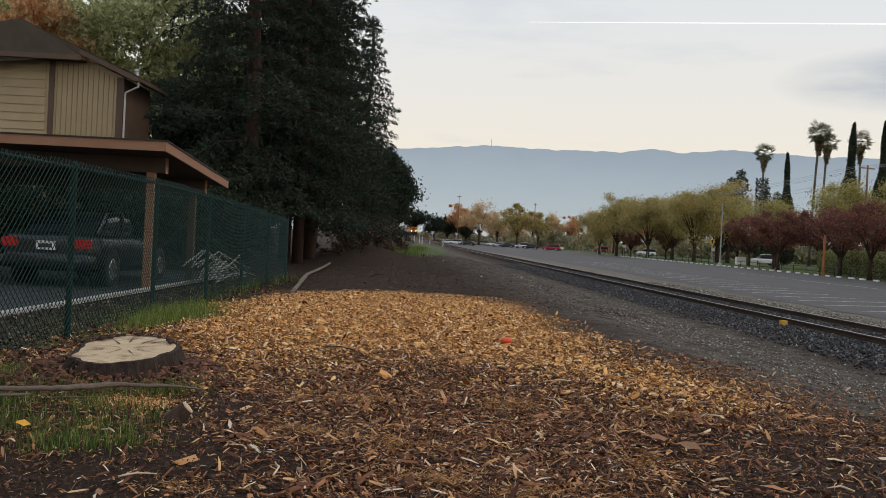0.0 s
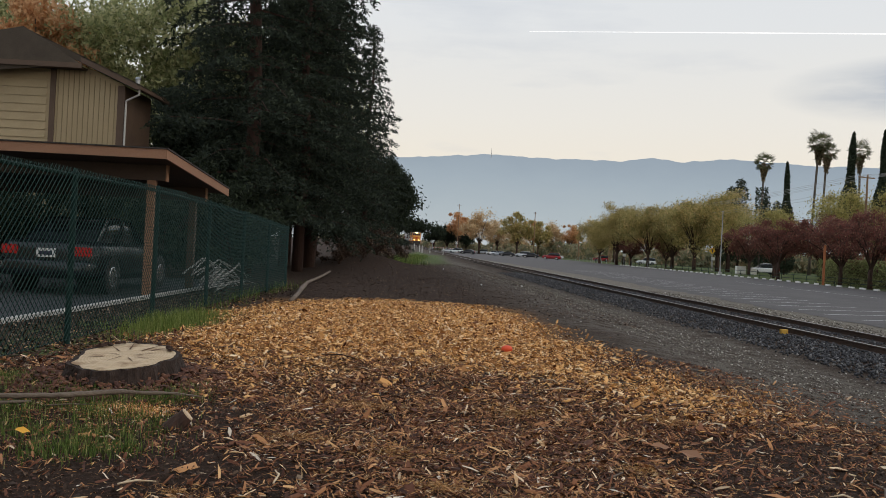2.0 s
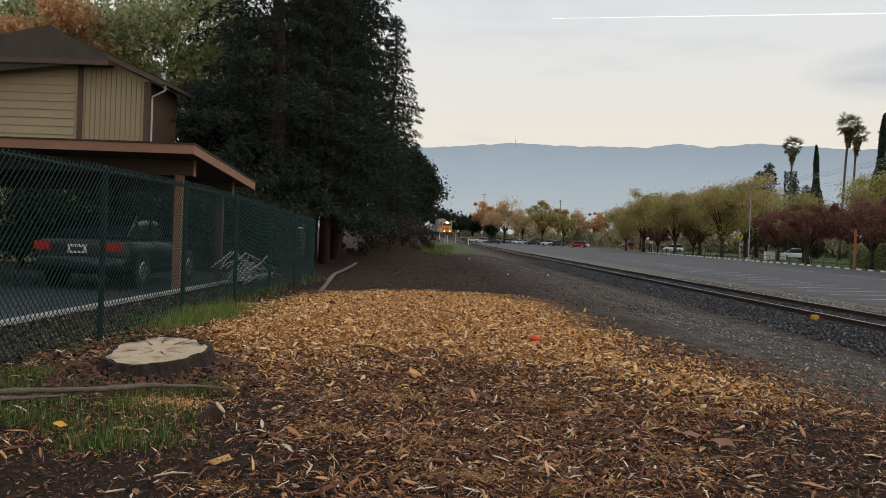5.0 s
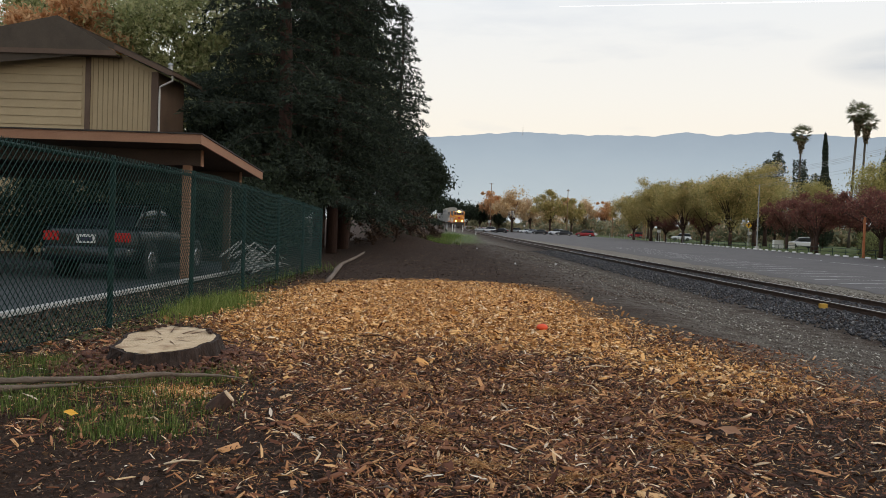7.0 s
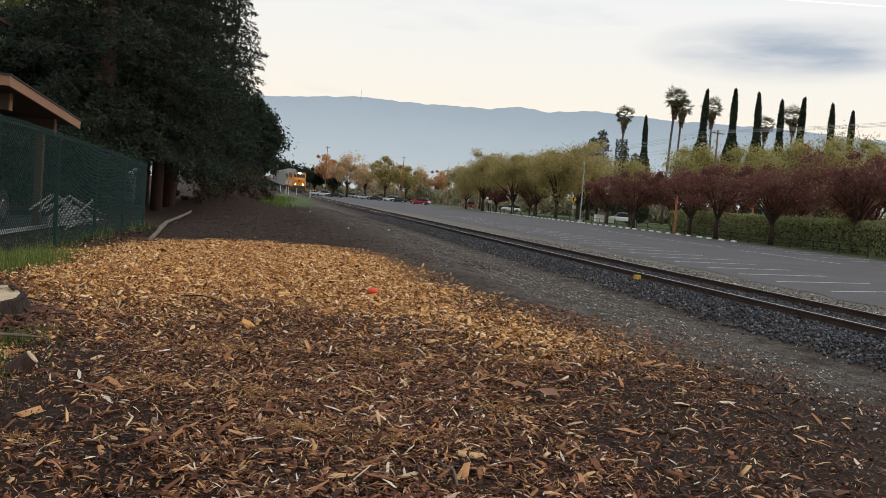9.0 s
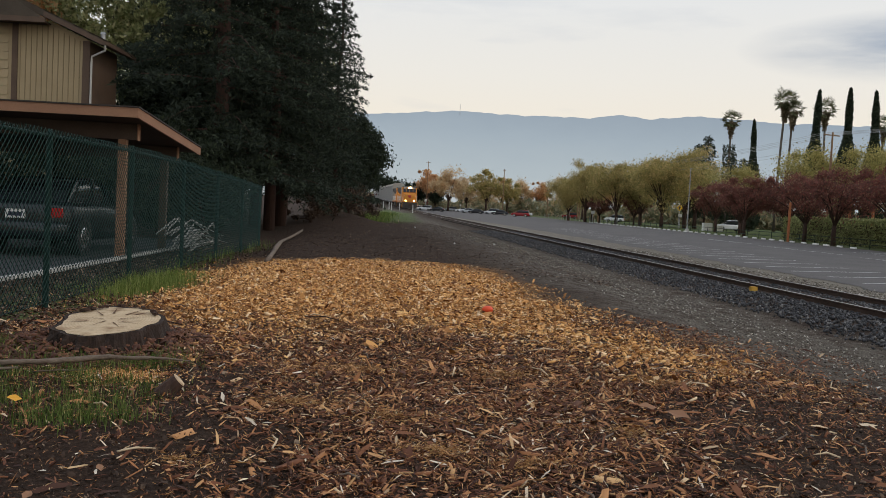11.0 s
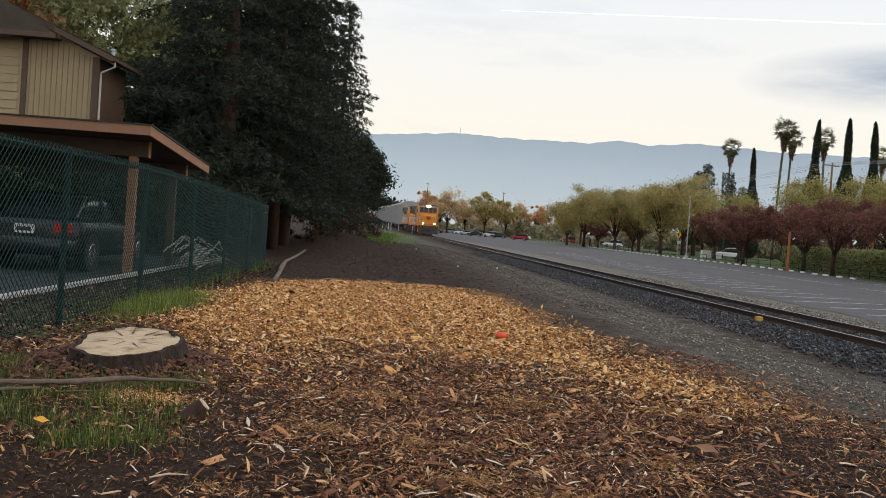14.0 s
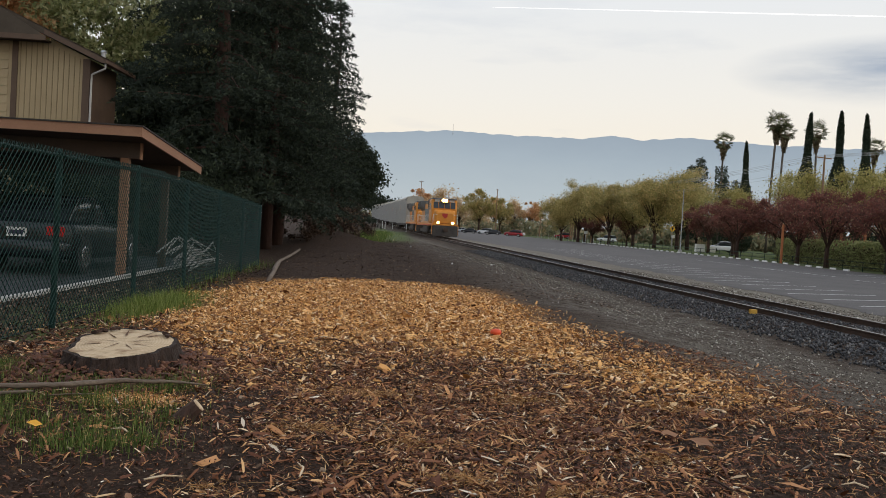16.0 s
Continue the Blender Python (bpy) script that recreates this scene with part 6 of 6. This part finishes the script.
# shaggy trunk cover of the nearest palm
n = 900
a, f_ = rng.uniform(0, 2 * np.pi, n), rng.random(n)
sk = thing("ivy_column", "dark ivy clothing a palm trunk", "ivy")
c = new("leaves", leaf_cloud("leaves", np.stack([55.9 + (0.65 + 0.3 * f_) * np.cos(a), 149.5 + 0.7 * np.sin(a), 0.5 + 14.0 * f_], -1), 0.45, rng, "cypress_leaf", 70))
c.parent = sk


def hedge():
    ob = thing("clipped_hedge", "long clipped green hedge behind the plum trees", "hedge")
    part("core", MB().span(39.7, 40.9, 44.2, 87.8, -0.6, 1.5), "bark", ob)
    n = 24000
    k = rng.integers(0, 3, n)
    y = rng.uniform(43.8, 88.2, n)
    x = np.where(k == 0, rng.uniform(39.2, 41.2, n), rng.normal(39.3, 0.14, n))
    z = np.where(k == 0, rng.normal(1.9, 0.1, n), rng.uniform(-0.45, 1.95, n))
    c = new("foliage", leaf_cloud("foliage", np.stack([x, y, z], -1), 0.17, rng, "hedge_leaf", 60))
    c.parent = ob


hedge()


def lawn_fence():
    ob = thing("low_lot_fence", "low dark green metal fence at the lot's edge", "fence")
    ys = np.arange(50, 195, 3.0)
    for y in ys:
        z = float(height(35.9, y))
        part("post", MB().tube((35.9, y, z - 0.1), (35.9, y, z + 0.75), 0.03, n=6), "vinyl_green", ob)
    for dz in (0.35, 0.72):
        part("rail", MB().path([(35.9, y, float(height(35.9, y)) + dz) for y in ys[::4]], [0.025] * len(ys[::4]), 5), "vinyl_green", ob)


lawn_fence()
bol = thing("bollard", "pale steel bollard post at the lot's far edge", "bollard", "bollards by the lot", m=lot_at(27.6, 112, 0, 0.6))
part("post", MB().tube((0, 0, -0.1), (0, 0, 1.6), 0.06, n=8), "galv", bol)
part("cap", MB().tube((0, 0, 1.6), (0, 0, 1.66), 0.065, 0.03, n=8), "galv", bol)
for i in range(1, 20):
    copy_thing(bol, lot_at(27.6 + 0.2 * math.sin(i), 112 + 3.1 * i, 0, 0.6))

# ---------------------------------------------------------------- poles, wires, signs


def utility_pole(x, y, h, label, arm=2.4, turn=0.0, material="pole_wood"):
    x, y = lot_xy(x, y)
    z, h = float(height(x, y)), h * FAR
    ob = thing("utility_pole", label, "utility pole", "utility poles", pose(x, y, z, 0, 0, turn))
    part("shaft", MB().tube((0, 0, -0.3), (0, 0, h), 0.16, 0.1, 9), material, ob)
    for k, dz in enumerate((0.35,)):
        c = part("crossarm", MB().box(0, 0.12, h - dz, arm * (1 - 0.2 * k), 0.1, 0.12), material, ob)
        for sx in (-0.45, -0.2, 0.2, 0.45):
            part("insulator", MB().tube((sx * arm * (1 - 0.2 * k), 0.12, h - dz + 0.06), (sx * arm * (1 - 0.2 * k), 0.12, h - dz + 0.2), 0.04, 0.03, 6), "galv", c)
    return ob


utility_pole(37.3, 75, 9.5, "brown wooden utility pole behind the plum trees", 2.6, 25, "pole_wood")
utility_pole(30.2, 134.5, 8.2, "wooden utility pole among the olive trees", 2.0, 10)
utility_pole(5.4, 230, 13.0, "tall wooden utility pole beyond the lot", 1.6, 0)
utility_pole(22.4, 200, 10.6, "wooden utility pole behind the parked cars", 0.9, 0)
utility_pole(32.0, 160, 8.2, "wooden utility pole at the street", 1.2, 0)
utility_pole(32.8, 200, 8.4, "wooden utility pole farther up the street", 1.2, 0)
utility_pole(36.0, 178, 8.0, "wooden utility pole farther up the street", 1.2, 0)


def wire_span(a, b, sag):
    pts = []
    a, b = [(*lot_xy(p[0], p[1]), p[2] * FAR + LOW) for p in (a, b)]
    for k in range(13):
        t = k / 12
        p = Vector(a).lerp(Vector(b), t)
        pts.append((p.x, p.y, p.z - sag * 4 * t * (1 - t)))
    return MB().path(pts, [0.016] * 13, 4)


wires = thing("overhead_wires", "thin overhead wires strung between the poles", "wires")
for dx in (-1.0, -0.4, 0.4, 1.0):
    part("wire", wire_span((37.3 + dx, 75, 9.45), (30.2 + dx * 0.7, 134.5, 8.3), 0.7), "galv", wires)
    part("wire", wire_span((37.3 + dx, 75, 9.45), (52.0 + dx, 30, 10.6), 0.7), "galv", wires)
for dx in (-0.7, 0.7):
    part("wire", wire_span((37.3 + dx, 75, 8.4), (30.2 + dx * 0.7, 134.5, 7.2), 0.8), "galv", wires)
    part("wire", wire_span((30.2 + dx, 134.5, 8.3), (32.0 + dx * 0.5, 160, 8.6), 0.3), "galv", wires)

lp = thing("lamp_post", "slim grey steel lamp post at the lot's edge", "lamp post", m=lot_at(27.0, 81.5))
part("shaft", MB().tube((0, 0, -0.1), (0, 0, 6.0), 0.06, 0.04, 10), "galv", lp)
part("base", MB().tube((0, 0, 0), (0, 0, 0.3), 0.2, 0.17, 10), "concrete", lp)
part("cap", MB().tube((0, 0, 6.0), (0, 0, 6.06), 0.06, 0.03, 10), "galv", lp)
op = thing("timber_post", "orange-brown wooden post at the lot's edge", "post", m=lot_at(26.95, 59.5))
part("shaft", MB().box(0, 0, 1.3, 0.14, 0.14, 2.8), "orange_wood", op, bevel=0.02)
part("top", MB().box(0, 0, 2.72, 0.12, 0.12, 0.06), "orange_wood", op, bevel=0.02)
for x, y in ((36.5, 66), (36.2, 69)):
    copy_thing(op, lot_at(x, y))
sg = thing("warning_sign", "yellow diamond warning sign on a thin steel post", "road sign", m=lot_at(33.0, 103))
part("post", MB().tube((0, 0, -0.1), (0, 0, 2.6), 0.04, n=8), "galv", sg)
face = part("face", MB().box(0, 0, 0, 0.55, 0.03, 0.55, Euler((0, radians(45), 0)).to_matrix()), "sign_yellow", sg)
face.location = (0, -0.06, 2.5)
part("symbol", MB().box(0, -0.02, 0, 0.12, 0.006, 0.4).box(0, -0.02, 0.1, 0.3, 0.006, 0.1), "ink", face)
for x, y, h in ((27.5, 126, 1.5), (28.6, 150, 1.8), (36, 112, 1.6), (16.5, 262, 2.0)):
    s_ = thing("notice_board", "small white notice on a short post", "sign", "white notices", lot_at(x, y))
    part("post", MB().tube((0, 0, -0.1), (0, 0, h), 0.04, n=6), "galv", s_)
    part("panel", MB().box(0, -0.05, h, 0.5, 0.03, 0.4), "white_paint", s_)
wb = thing("utility_cabinet", "white utility cabinets behind the plum trees", "cabinet", m=lot_at(33.7, 95, 0, 0.6))
part("body", MB().box(0, 0, 0.75, 1.7, 1.0, 1.5), "white_paint", wb, bevel=0.03)
part("door", MB().box(-0.4, -0.52, 0.75, 0.75, 0.03, 1.25), "white_paint", wb, bevel=0.01)
part("door", MB().box(0.4, -0.52, 0.75, 0.75, 0.03, 1.25), "white_paint", wb, bevel=0.01)
copy_thing(wb, lot_at(35.4, 96, 0, 0.6))

# level crossing far down the track


def crossing_gate(x, y, arm, label):
    ob = thing("crossing_gate", label, "level crossing gate", "level crossing", ground_at(x, y))
    part("mast", MB().tube((0, 0, -0.1), (0, 0, 3.8), 0.09, n=8), "galv", ob)
    part("box", MB().box(0, 0, 1.1, 0.5, 0.5, 0.8), "galv", ob, bevel=0.03)
    a = part("arm", MB().box(arm / 2, 0, 1.5, abs(arm), 0.06, 0.14), "white_paint", ob)
    for k in range(5):
        part("stripe", MB().box(arm * (0.15 + 0.17 * k), -0.035, 1.5, abs(arm) * 0.07, 0.01, 0.145), "loco_red", a)
    for sx in (-0.5, 0.5):
        l = part("signal_hood", MB().tube((sx, 0.05, 2.7), (sx, -0.2, 2.7), 0.25, n=12), "black_paint", ob)
        part("lens", MB().tube((sx, -0.205, 2.7), (sx, -0.215, 2.7), 0.12, n=12), "red_lens", l)
    part("crossbuck", MB().box(0, -0.1, 3.5, 1.2, 0.03, 0.2, Euler((0, radians(45), 0)).to_matrix()).box(0, -0.14, 3.5, 1.2, 0.03, 0.2, Euler((0, radians(-45), 0)).to_matrix()), "white_paint", ob)


crossing_gate(float(track_x(285)) + 4.5, 285, 5.0, "level crossing gate with striped arm and crossbuck")
crossing_gate(float(track_x(292)) + 13, 292, -5.0, "level crossing gate with striped arm and crossbuck")
crossing_gate(float(track_x(285)) - 4.5, 287, -4.0, "level crossing gate with striped arm and crossbuck")
fb = thing("barrier", "white painted barrier beside the level crossing", "barrier", m=ground_at(float(track_x(262)) + 4.6, 262))
part("panel", MB().box(0, 0, 0.6, 0.15, 9, 0.5), "white_paint", fb)
for yy in (-4, 0, 4):
    part("post", MB().box(0, yy, 0.3, 0.2, 0.2, 0.8), "white_paint", fb)
wp = thing("marker_post", "thin white marker post by the track", "marker post", "track markers", ground_at(1.2, 140))
part("shaft", MB().box(0, 0, 0.6, 0.1, 0.05, 1.3), "white_paint", wp)
part("cap", MB().box(0, 0, 1.27, 0.11, 0.06, 0.05), "white_paint", wp)
for x, y in ((-2.4, 150), (-3.0, 158), (-1.2, 168), (-4.5, 176)):
    copy_thing(wp, ground_at(x, y))
# pale litter on the soil
for x, y in ((1.9, 30), (3.6, 33), (0.7, 48)):
    p = thing("litter_scrap", "small crumpled white paper scrap on the soil", "litter", "scraps of litter", ground_at(x, y, x * 50))
    part("paper", MB().box(0, 0, 0.03, 0.09, 0.07, 0.05), "white_paint", p, bevel=0.02)

# bare poles and brush heaped inside the fence corner
hr = random.Random(12)
for k in range(22):
    y0 = 17.6 + hr.uniform(0, 1.6)
    bx = -4.5 + hr.uniform(-0.35, 0.4)
    stick("cut_branch", [(bx, y0, 0.08 + 0.02 * k), (bx + hr.uniform(-0.2, 0.2), y0 + 1.2, 0.22 + 0.022 * k + hr.uniform(0, 0.1)), (bx + hr.uniform(-0.2, 0.3), y0 + 2.6, 0.05 + 0.014 * k)],
          [0.022, 0.02, 0.008], "grey cut branches heaped behind the fence", "pale_twig", 5)


def far_woods():
    """The belt of low trees and bushes that closes the view beyond the street."""
    n = 36000
    x = rng.uniform(36, 330, n)
    y = np.interp(x, [36, 58, 92, 330], [390, 225, 180, 200]) + rng.normal(0, 6, n)
    top = 4.4 + 2.0 * np.sin(x * 0.31) * np.sin(x * 0.13 + 1) + 0.8 * np.sin(x * 0.9)
    z = lot_rise(y) + LOW + top * rng.random(n) ** 0.8
    ob = new("far_woods", leaf_cloud("far_woods", np.stack([x, y, z], -1), 1.35, rng, "hazed_wood_leaf", 50))
    tagged(ob, "low belt of mixed dull green bushes beyond the street", "woods", kind="stuff")
    n = 16000
    x = rng.uniform(4, 75, n)
    y = np.interp(x, [4, 40, 75], [372, 352, 300]) + rng.normal(0, 4, n)
    z = lot_rise(y) + LOW + (2.9 + 1.1 * np.sin(x * 0.41) * np.sin(x * 0.17 + 2) + 0.6 * np.sin(x * 1.3)) * rng.random(n)
    ob = new("far_woods", leaf_cloud("far_woods", np.stack([x, y, z], -1), 0.95, rng, "hazed_wood_leaf", 50))
    tagged(ob, "low mixed shrubs behind the far autumn trees", "woods", kind="stuff")
    n = 20000
    x = rng.uniform(-60, 60, n)
    y = 440 + rng.normal(0, 5, n)
    top = 5.5 + 1.8 * np.sin(x * 0.23) + np.sin(x * 0.7)
    z = lot_rise(y) + LOW + top * rng.random(n) ** 0.8
    ob = new("far_woods", leaf_cloud("far_woods", np.stack([x, y, z], -1), 1.4, rng, "hazed_wood_leaf", 50))
    tagged(ob, "distant dull green tree belt past the level crossing", "woods", kind="stuff")


far_woods()

# ---------------------------------------------------------------- train


def bogie(parent, y, axles, gap):
    b = part("bogie", MB().span(-1.15, -0.98, y - gap * (axles - 1) / 2 - 0.7, y + gap * (axles - 1) / 2 + 0.7, 0.45, 0.85)
             .span(0.98, 1.15, y - gap * (axles - 1) / 2 - 0.7, y + gap * (axles - 1) / 2 + 0.7, 0.45, 0.85).box(0, y, 0.75, 1.96, 0.5, 0.35), "loco_dark", parent, "grimy truck frame", bevel=0.03)
    for k in range(axles):
        yy = y + (k - (axles - 1) / 2) * gap
        w = MB()
        for sx in (-1, 1):
            w.tube((sx * 0.69, yy, 0.5), (sx * 0.82, yy, 0.5), 0.5, n=20)
        w.tube((-0.69, yy, 0.5), (0.69, yy, 0.5), 0.09, n=8)
        part("wheelset", w, "steel_dark", b)


def locomotive(label, lit):
    """Six-axle road locomotive, nose towards -y, rail level at z = 0."""
    ob = thing("locomotive", label, "locomotive", "train")
    part("pilot", MB().prism([(-10.9, 0.12), (-10.5, 0.12), (-10.3, 1.35), (-10.75, 1.35), (-10.8, 0.75)], "x", -1.45, 1.45), "loco_dark", ob, "dark snow plough pilot", bevel=0.03)
    part("coupler", MB().box(0, -11.1, 0.85, 0.3, 0.7, 0.32).box(0, -11.35, 0.85, 0.5, 0.25, 0.42), "steel_dark", ob, bevel=0.04)
    part("underframe", MB().span(-1.52, 1.52, -10.6, 10.8, 1.28, 1.55), "loco_yellow", ob, "yellow side sill", bevel=0.02)
    part("sill_stripe", MB().span(-1.53, 1.53, -10.4, 10.6, 1.33, 1.40), "loco_red", ob, "thin red stripe")
    part("fuel_tank", loft([(-3.2, 1.2, 0.35, 1.27, .2), (-3.0, 1.4, 0.3, 1.27, .25), (3.0, 1.4, 0.3, 1.27, .25), (3.2, 1.2, 0.35, 1.27, .2)]), "loco_dark", ob)
    nose = part("nose", loft([(-10.2, 0.95, 1.6, 2.75, .2), (-10.05, 1.15, 1.56, 3.05, .22), (-8.4, 1.3, 1.56, 3.25, .22)]), "loco_yellow", ob, smooth=False)
    part("nose_door", MB().box(0.5, -10.2, 2.2, 0.5, 0.05, 1.0), "loco_yellow", nose, bevel=0.01)
    part("emblem", MB().prism([(-0.35, 2.75), (0.35, 2.75), (0.33, 2.45), (0.0, 2.15), (-0.33, 2.45)], "y", -10.225, -10.205), "loco_red", nose, "plain red and blue emblem shape")
    cab = part("cab", loft([(-8.95, 1.45, 1.56, 3.3, .12), (-8.6, 1.52, 1.56, 4.42, .2), (-6.1, 1.52, 1.56, 4.42, .2)]), "loco_yellow", ob)
    for x0, x1 in ((-1.28, -0.72), (-0.64, -0.04), (0.04, 0.64), (0.72, 1.28)):
        part("windscreen", MB().add([(x0, -9.02, 3.36), (x1, -9.02, 3.36), (x1, -8.74, 4.08), (x0, -8.74, 4.08), (x0, -8.8, 3.36), (x1, -8.8, 3.36), (x1, -8.55, 4.08), (x0, -8.55, 4.08)],
                                    [(0, 1, 2, 3), (5, 4, 7, 6), (0, 3, 7, 4), (1, 5, 6, 2), (3, 2, 6, 7), (0, 4, 5, 1)]), "glass", cab)
    for sx in (-1, 1):
        part("side_window", MB().box(sx * 1.525, -7.3, 3.55, 0.03, 1.3, 0.7), "glass", cab)
    part("cab_roof", loft([(-9.0, 1.2, 4.36, 4.5, .05), (-8.7, 1.45, 4.38, 4.55, .06), (-6.1, 1.45, 4.40, 4.56, .06)]), "loco_grey_and_shade", cab, "grey roof")
    part("number_board", MB().box(-0.85, -8.75, 4.25, 0.6, 0.12, 0.26), "white_paint", cab, "pale number board")
    part("number_board", MB().box(0.85, -8.75, 4.25, 0.6, 0.12, 0.26), "white_paint", cab, "pale number board")
    hl = part("headlight_housing", MB().box(0, -8.86, 4.27, 0.75, 0.3, 0.44), "loco_grey_and_shade", cab, bevel=0.03)
    hood = part("hood", MB().span(-0.98, 0.98, -6.08, 10.0, 1.56, 4.1), "loco_yellow", ob, bevel=0.05)
    part("hood_top", MB().span(-0.9, 0.9, -6.05, 9.9, 4.1, 4.38), "loco_grey_and_shade", hood, "grey hood top", bevel=0.06)
    part("brake_housing", MB().span(-1.3, 1.3, -5.8, -1.8, 3.3, 4.52), "loco_grey_and_shade", hood, bevel=0.08)
    part("radiator_housing", MB().prism([(-1.0, 3.2), (1.0, 3.2), (1.52, 3.8), (1.52, 4.5), (-1.52, 4.5), (-1.52, 3.8)], "y", 5.2, 10.1), "loco_grey_and_shade", hood, bevel=0.04)
    part("exhaust", MB().box(0, 0.5, 4.45, 0.7, 1.2, 0.25), "loco_dark", hood, bevel=0.03)
    for k in range(9):
        for sx in (-1, 1):
            # Doors in roof grey, painting the hood's sides as dark as their shade.
            part("hood_door", MB().box(sx * 0.985, -5.2 + 1.2 * k, 2.6, 0.03, 1.08, 1.6), "loco_grey_and_shade", hood, bevel=0.006)
    for sx in (-1, 1):
        part("intake_grille", MB().box(sx * 1.305, -3.8, 3.95, 0.02, 3.4, 0.8), "loco_dark", hood)
        part("radiator_grille", MB().box(sx * 1.525, 7.7, 4.15, 0.02, 4.4, 0.6), "loco_dark", hood)
        rail_ = MB().tube((sx * 1.45, -6.0, 2.55), (sx * 1.45, 10.4, 2.55), 0.025, n=6)
        for k in range(12):
            rail_.tube((sx * 1.45, -5.9 + 1.48 * k, 1.55), (sx * 1.45, -5.9 + 1.48 * k, 2.55), 0.02, n=5)
        part("handrail", rail_, "white_paint", ob)
        st = MB()
        for k in range(4):
            st.box(sx * 1.3, -10.5 + 0.02 * k, 0.4 + 0.3 * k, 0.5, 0.3, 0.05)
        st.box(sx * 1.54, -10.5, 0.85, 0.04, 0.35, 1.1)
        part("steps", st, "loco_yellow", ob)
        fr = MB().path([(sx * 1.42, -10.55, 1.55), (sx * 1.42, -10.55, 2.6), (sx * 0.95, -10.45, 2.6)], [0.025] * 3, 5)
        part("front_rail", fr, "white_paint", ob)
        d = part("ditch_light", MB().tube((sx * 0.85, -10.7, 1.66), (sx * 0.85, -10.35, 1.66), 0.17, n=14), "loco_dark", ob)
        part("lens", MB().tube((sx * 0.85, -10.715, 1.66), (sx * 0.85, -10.702, 1.66), 0.15, n=14), "lamp_glow" if lit else "chrome", d)
        part("lens", MB().tube((sx * 0.17, -9.03, 4.27), (sx * 0.17, -9.015, 4.27), 0.19, n=14), "lamp_glow" if lit else "chrome", hl)
    part("horn", MB().tube((0.4, -6.6, 4.62), (0.4, -7.2, 4.66), 0.05, 0.11, 8).tube((0.55, -6.6, 4.62), (0.55, -7.1, 4.66), 0.04, 0.09, 8).box(0.48, -6.6, 4.6, 0.4, 0.12, 0.12), "galv", cab)
    bogie(ob, -6.8, 3, 1.75)
    bogie(ob, 6.8, 3, 1.75)
    return ob


def autorack(label):
    """Tall enclosed car carrier, rail level at z = 0."""
    ob = thing("freight_car", label, "freight car", "train")
    part("floor_frame", MB().span(-1.4, 1.4, -13.2, 13.2, 0.8, 1.15), "loco_dark", ob, bevel=0.03)
    body = part("body", MB().span(-1.45, 1.45, -13.3, 13.3, 1.15, 5.3), "rack_silver", ob, "dusty silver perforated sides", bevel=0.03)
    part("roof", MB().prism([(-1.5, 5.3), (1.5, 5.3), (1.3, 5.62), (0.5, 5.8), (-0.5, 5.8), (-1.3, 5.62)], "y", -13.35, 13.35), "rack_silver", ob, "ribbed silver roof")
    for k in range(19):
        y = -13.0 + 26.0 / 18 * k
        for sx in (-1, 1):
            part("side_post", MB().box(sx * 1.475, y, 3.2, 0.06, 0.16, 4.2), "galv", body)
    for k in range(8):
        for sx in (-1, 1):
            if k in (1, 2, 4, 5):
                part("panel", MB().box(sx * 1.462, -11.6 + 3.3 * k, 3.9, 0.015, 1.2, 0.9), "loco_yellow" if k == 4 else "rack_silver", body)
    for sy in (-1, 1):
        part("end_door", MB().box(0, sy * 13.32, 3.2, 2.5, 0.04, 4.0), "rack_silver", ob, bevel=0.01)
        part("coupler", MB().box(0, sy * 13.75, 0.85, 0.3, 0.9, 0.3), "steel_dark", ob)
        bogie(ob, sy * 9.8, 2, 1.75)
    return ob


lead = locomotive("leading orange-yellow freight locomotive with lit headlights", True)
second = locomotive("second orange-yellow locomotive coupled behind the first", False)
rack = autorack("tall silver enclosed car-carrier freight wagon")
racks = [rack] + [copy_thing(rack, pose(0, 0, 0)) for _ in range(6)]
TRAIN = [(lead, 11.0), (second, 33.6)] + [(r, 59.4 + 28.0 * k) for k, r in enumerate(racks)]


def track_pose(y):
    slope = float(track_x(y + 1) - track_x(y - 1)) / 2
    return pose(float(track_x(y)), y, float(rise(y)) + LOW + 0.19, 0, 0, -math.degrees(math.atan(slope)))


def motions():
    """The train rolls steadily nearer along its track."""
    for ob_, back in TRAIN:
        walk(ob_, [(t, track_pose(99.0 + 14.9 * (16 - t) + back)) for t in range(17)])


motions()
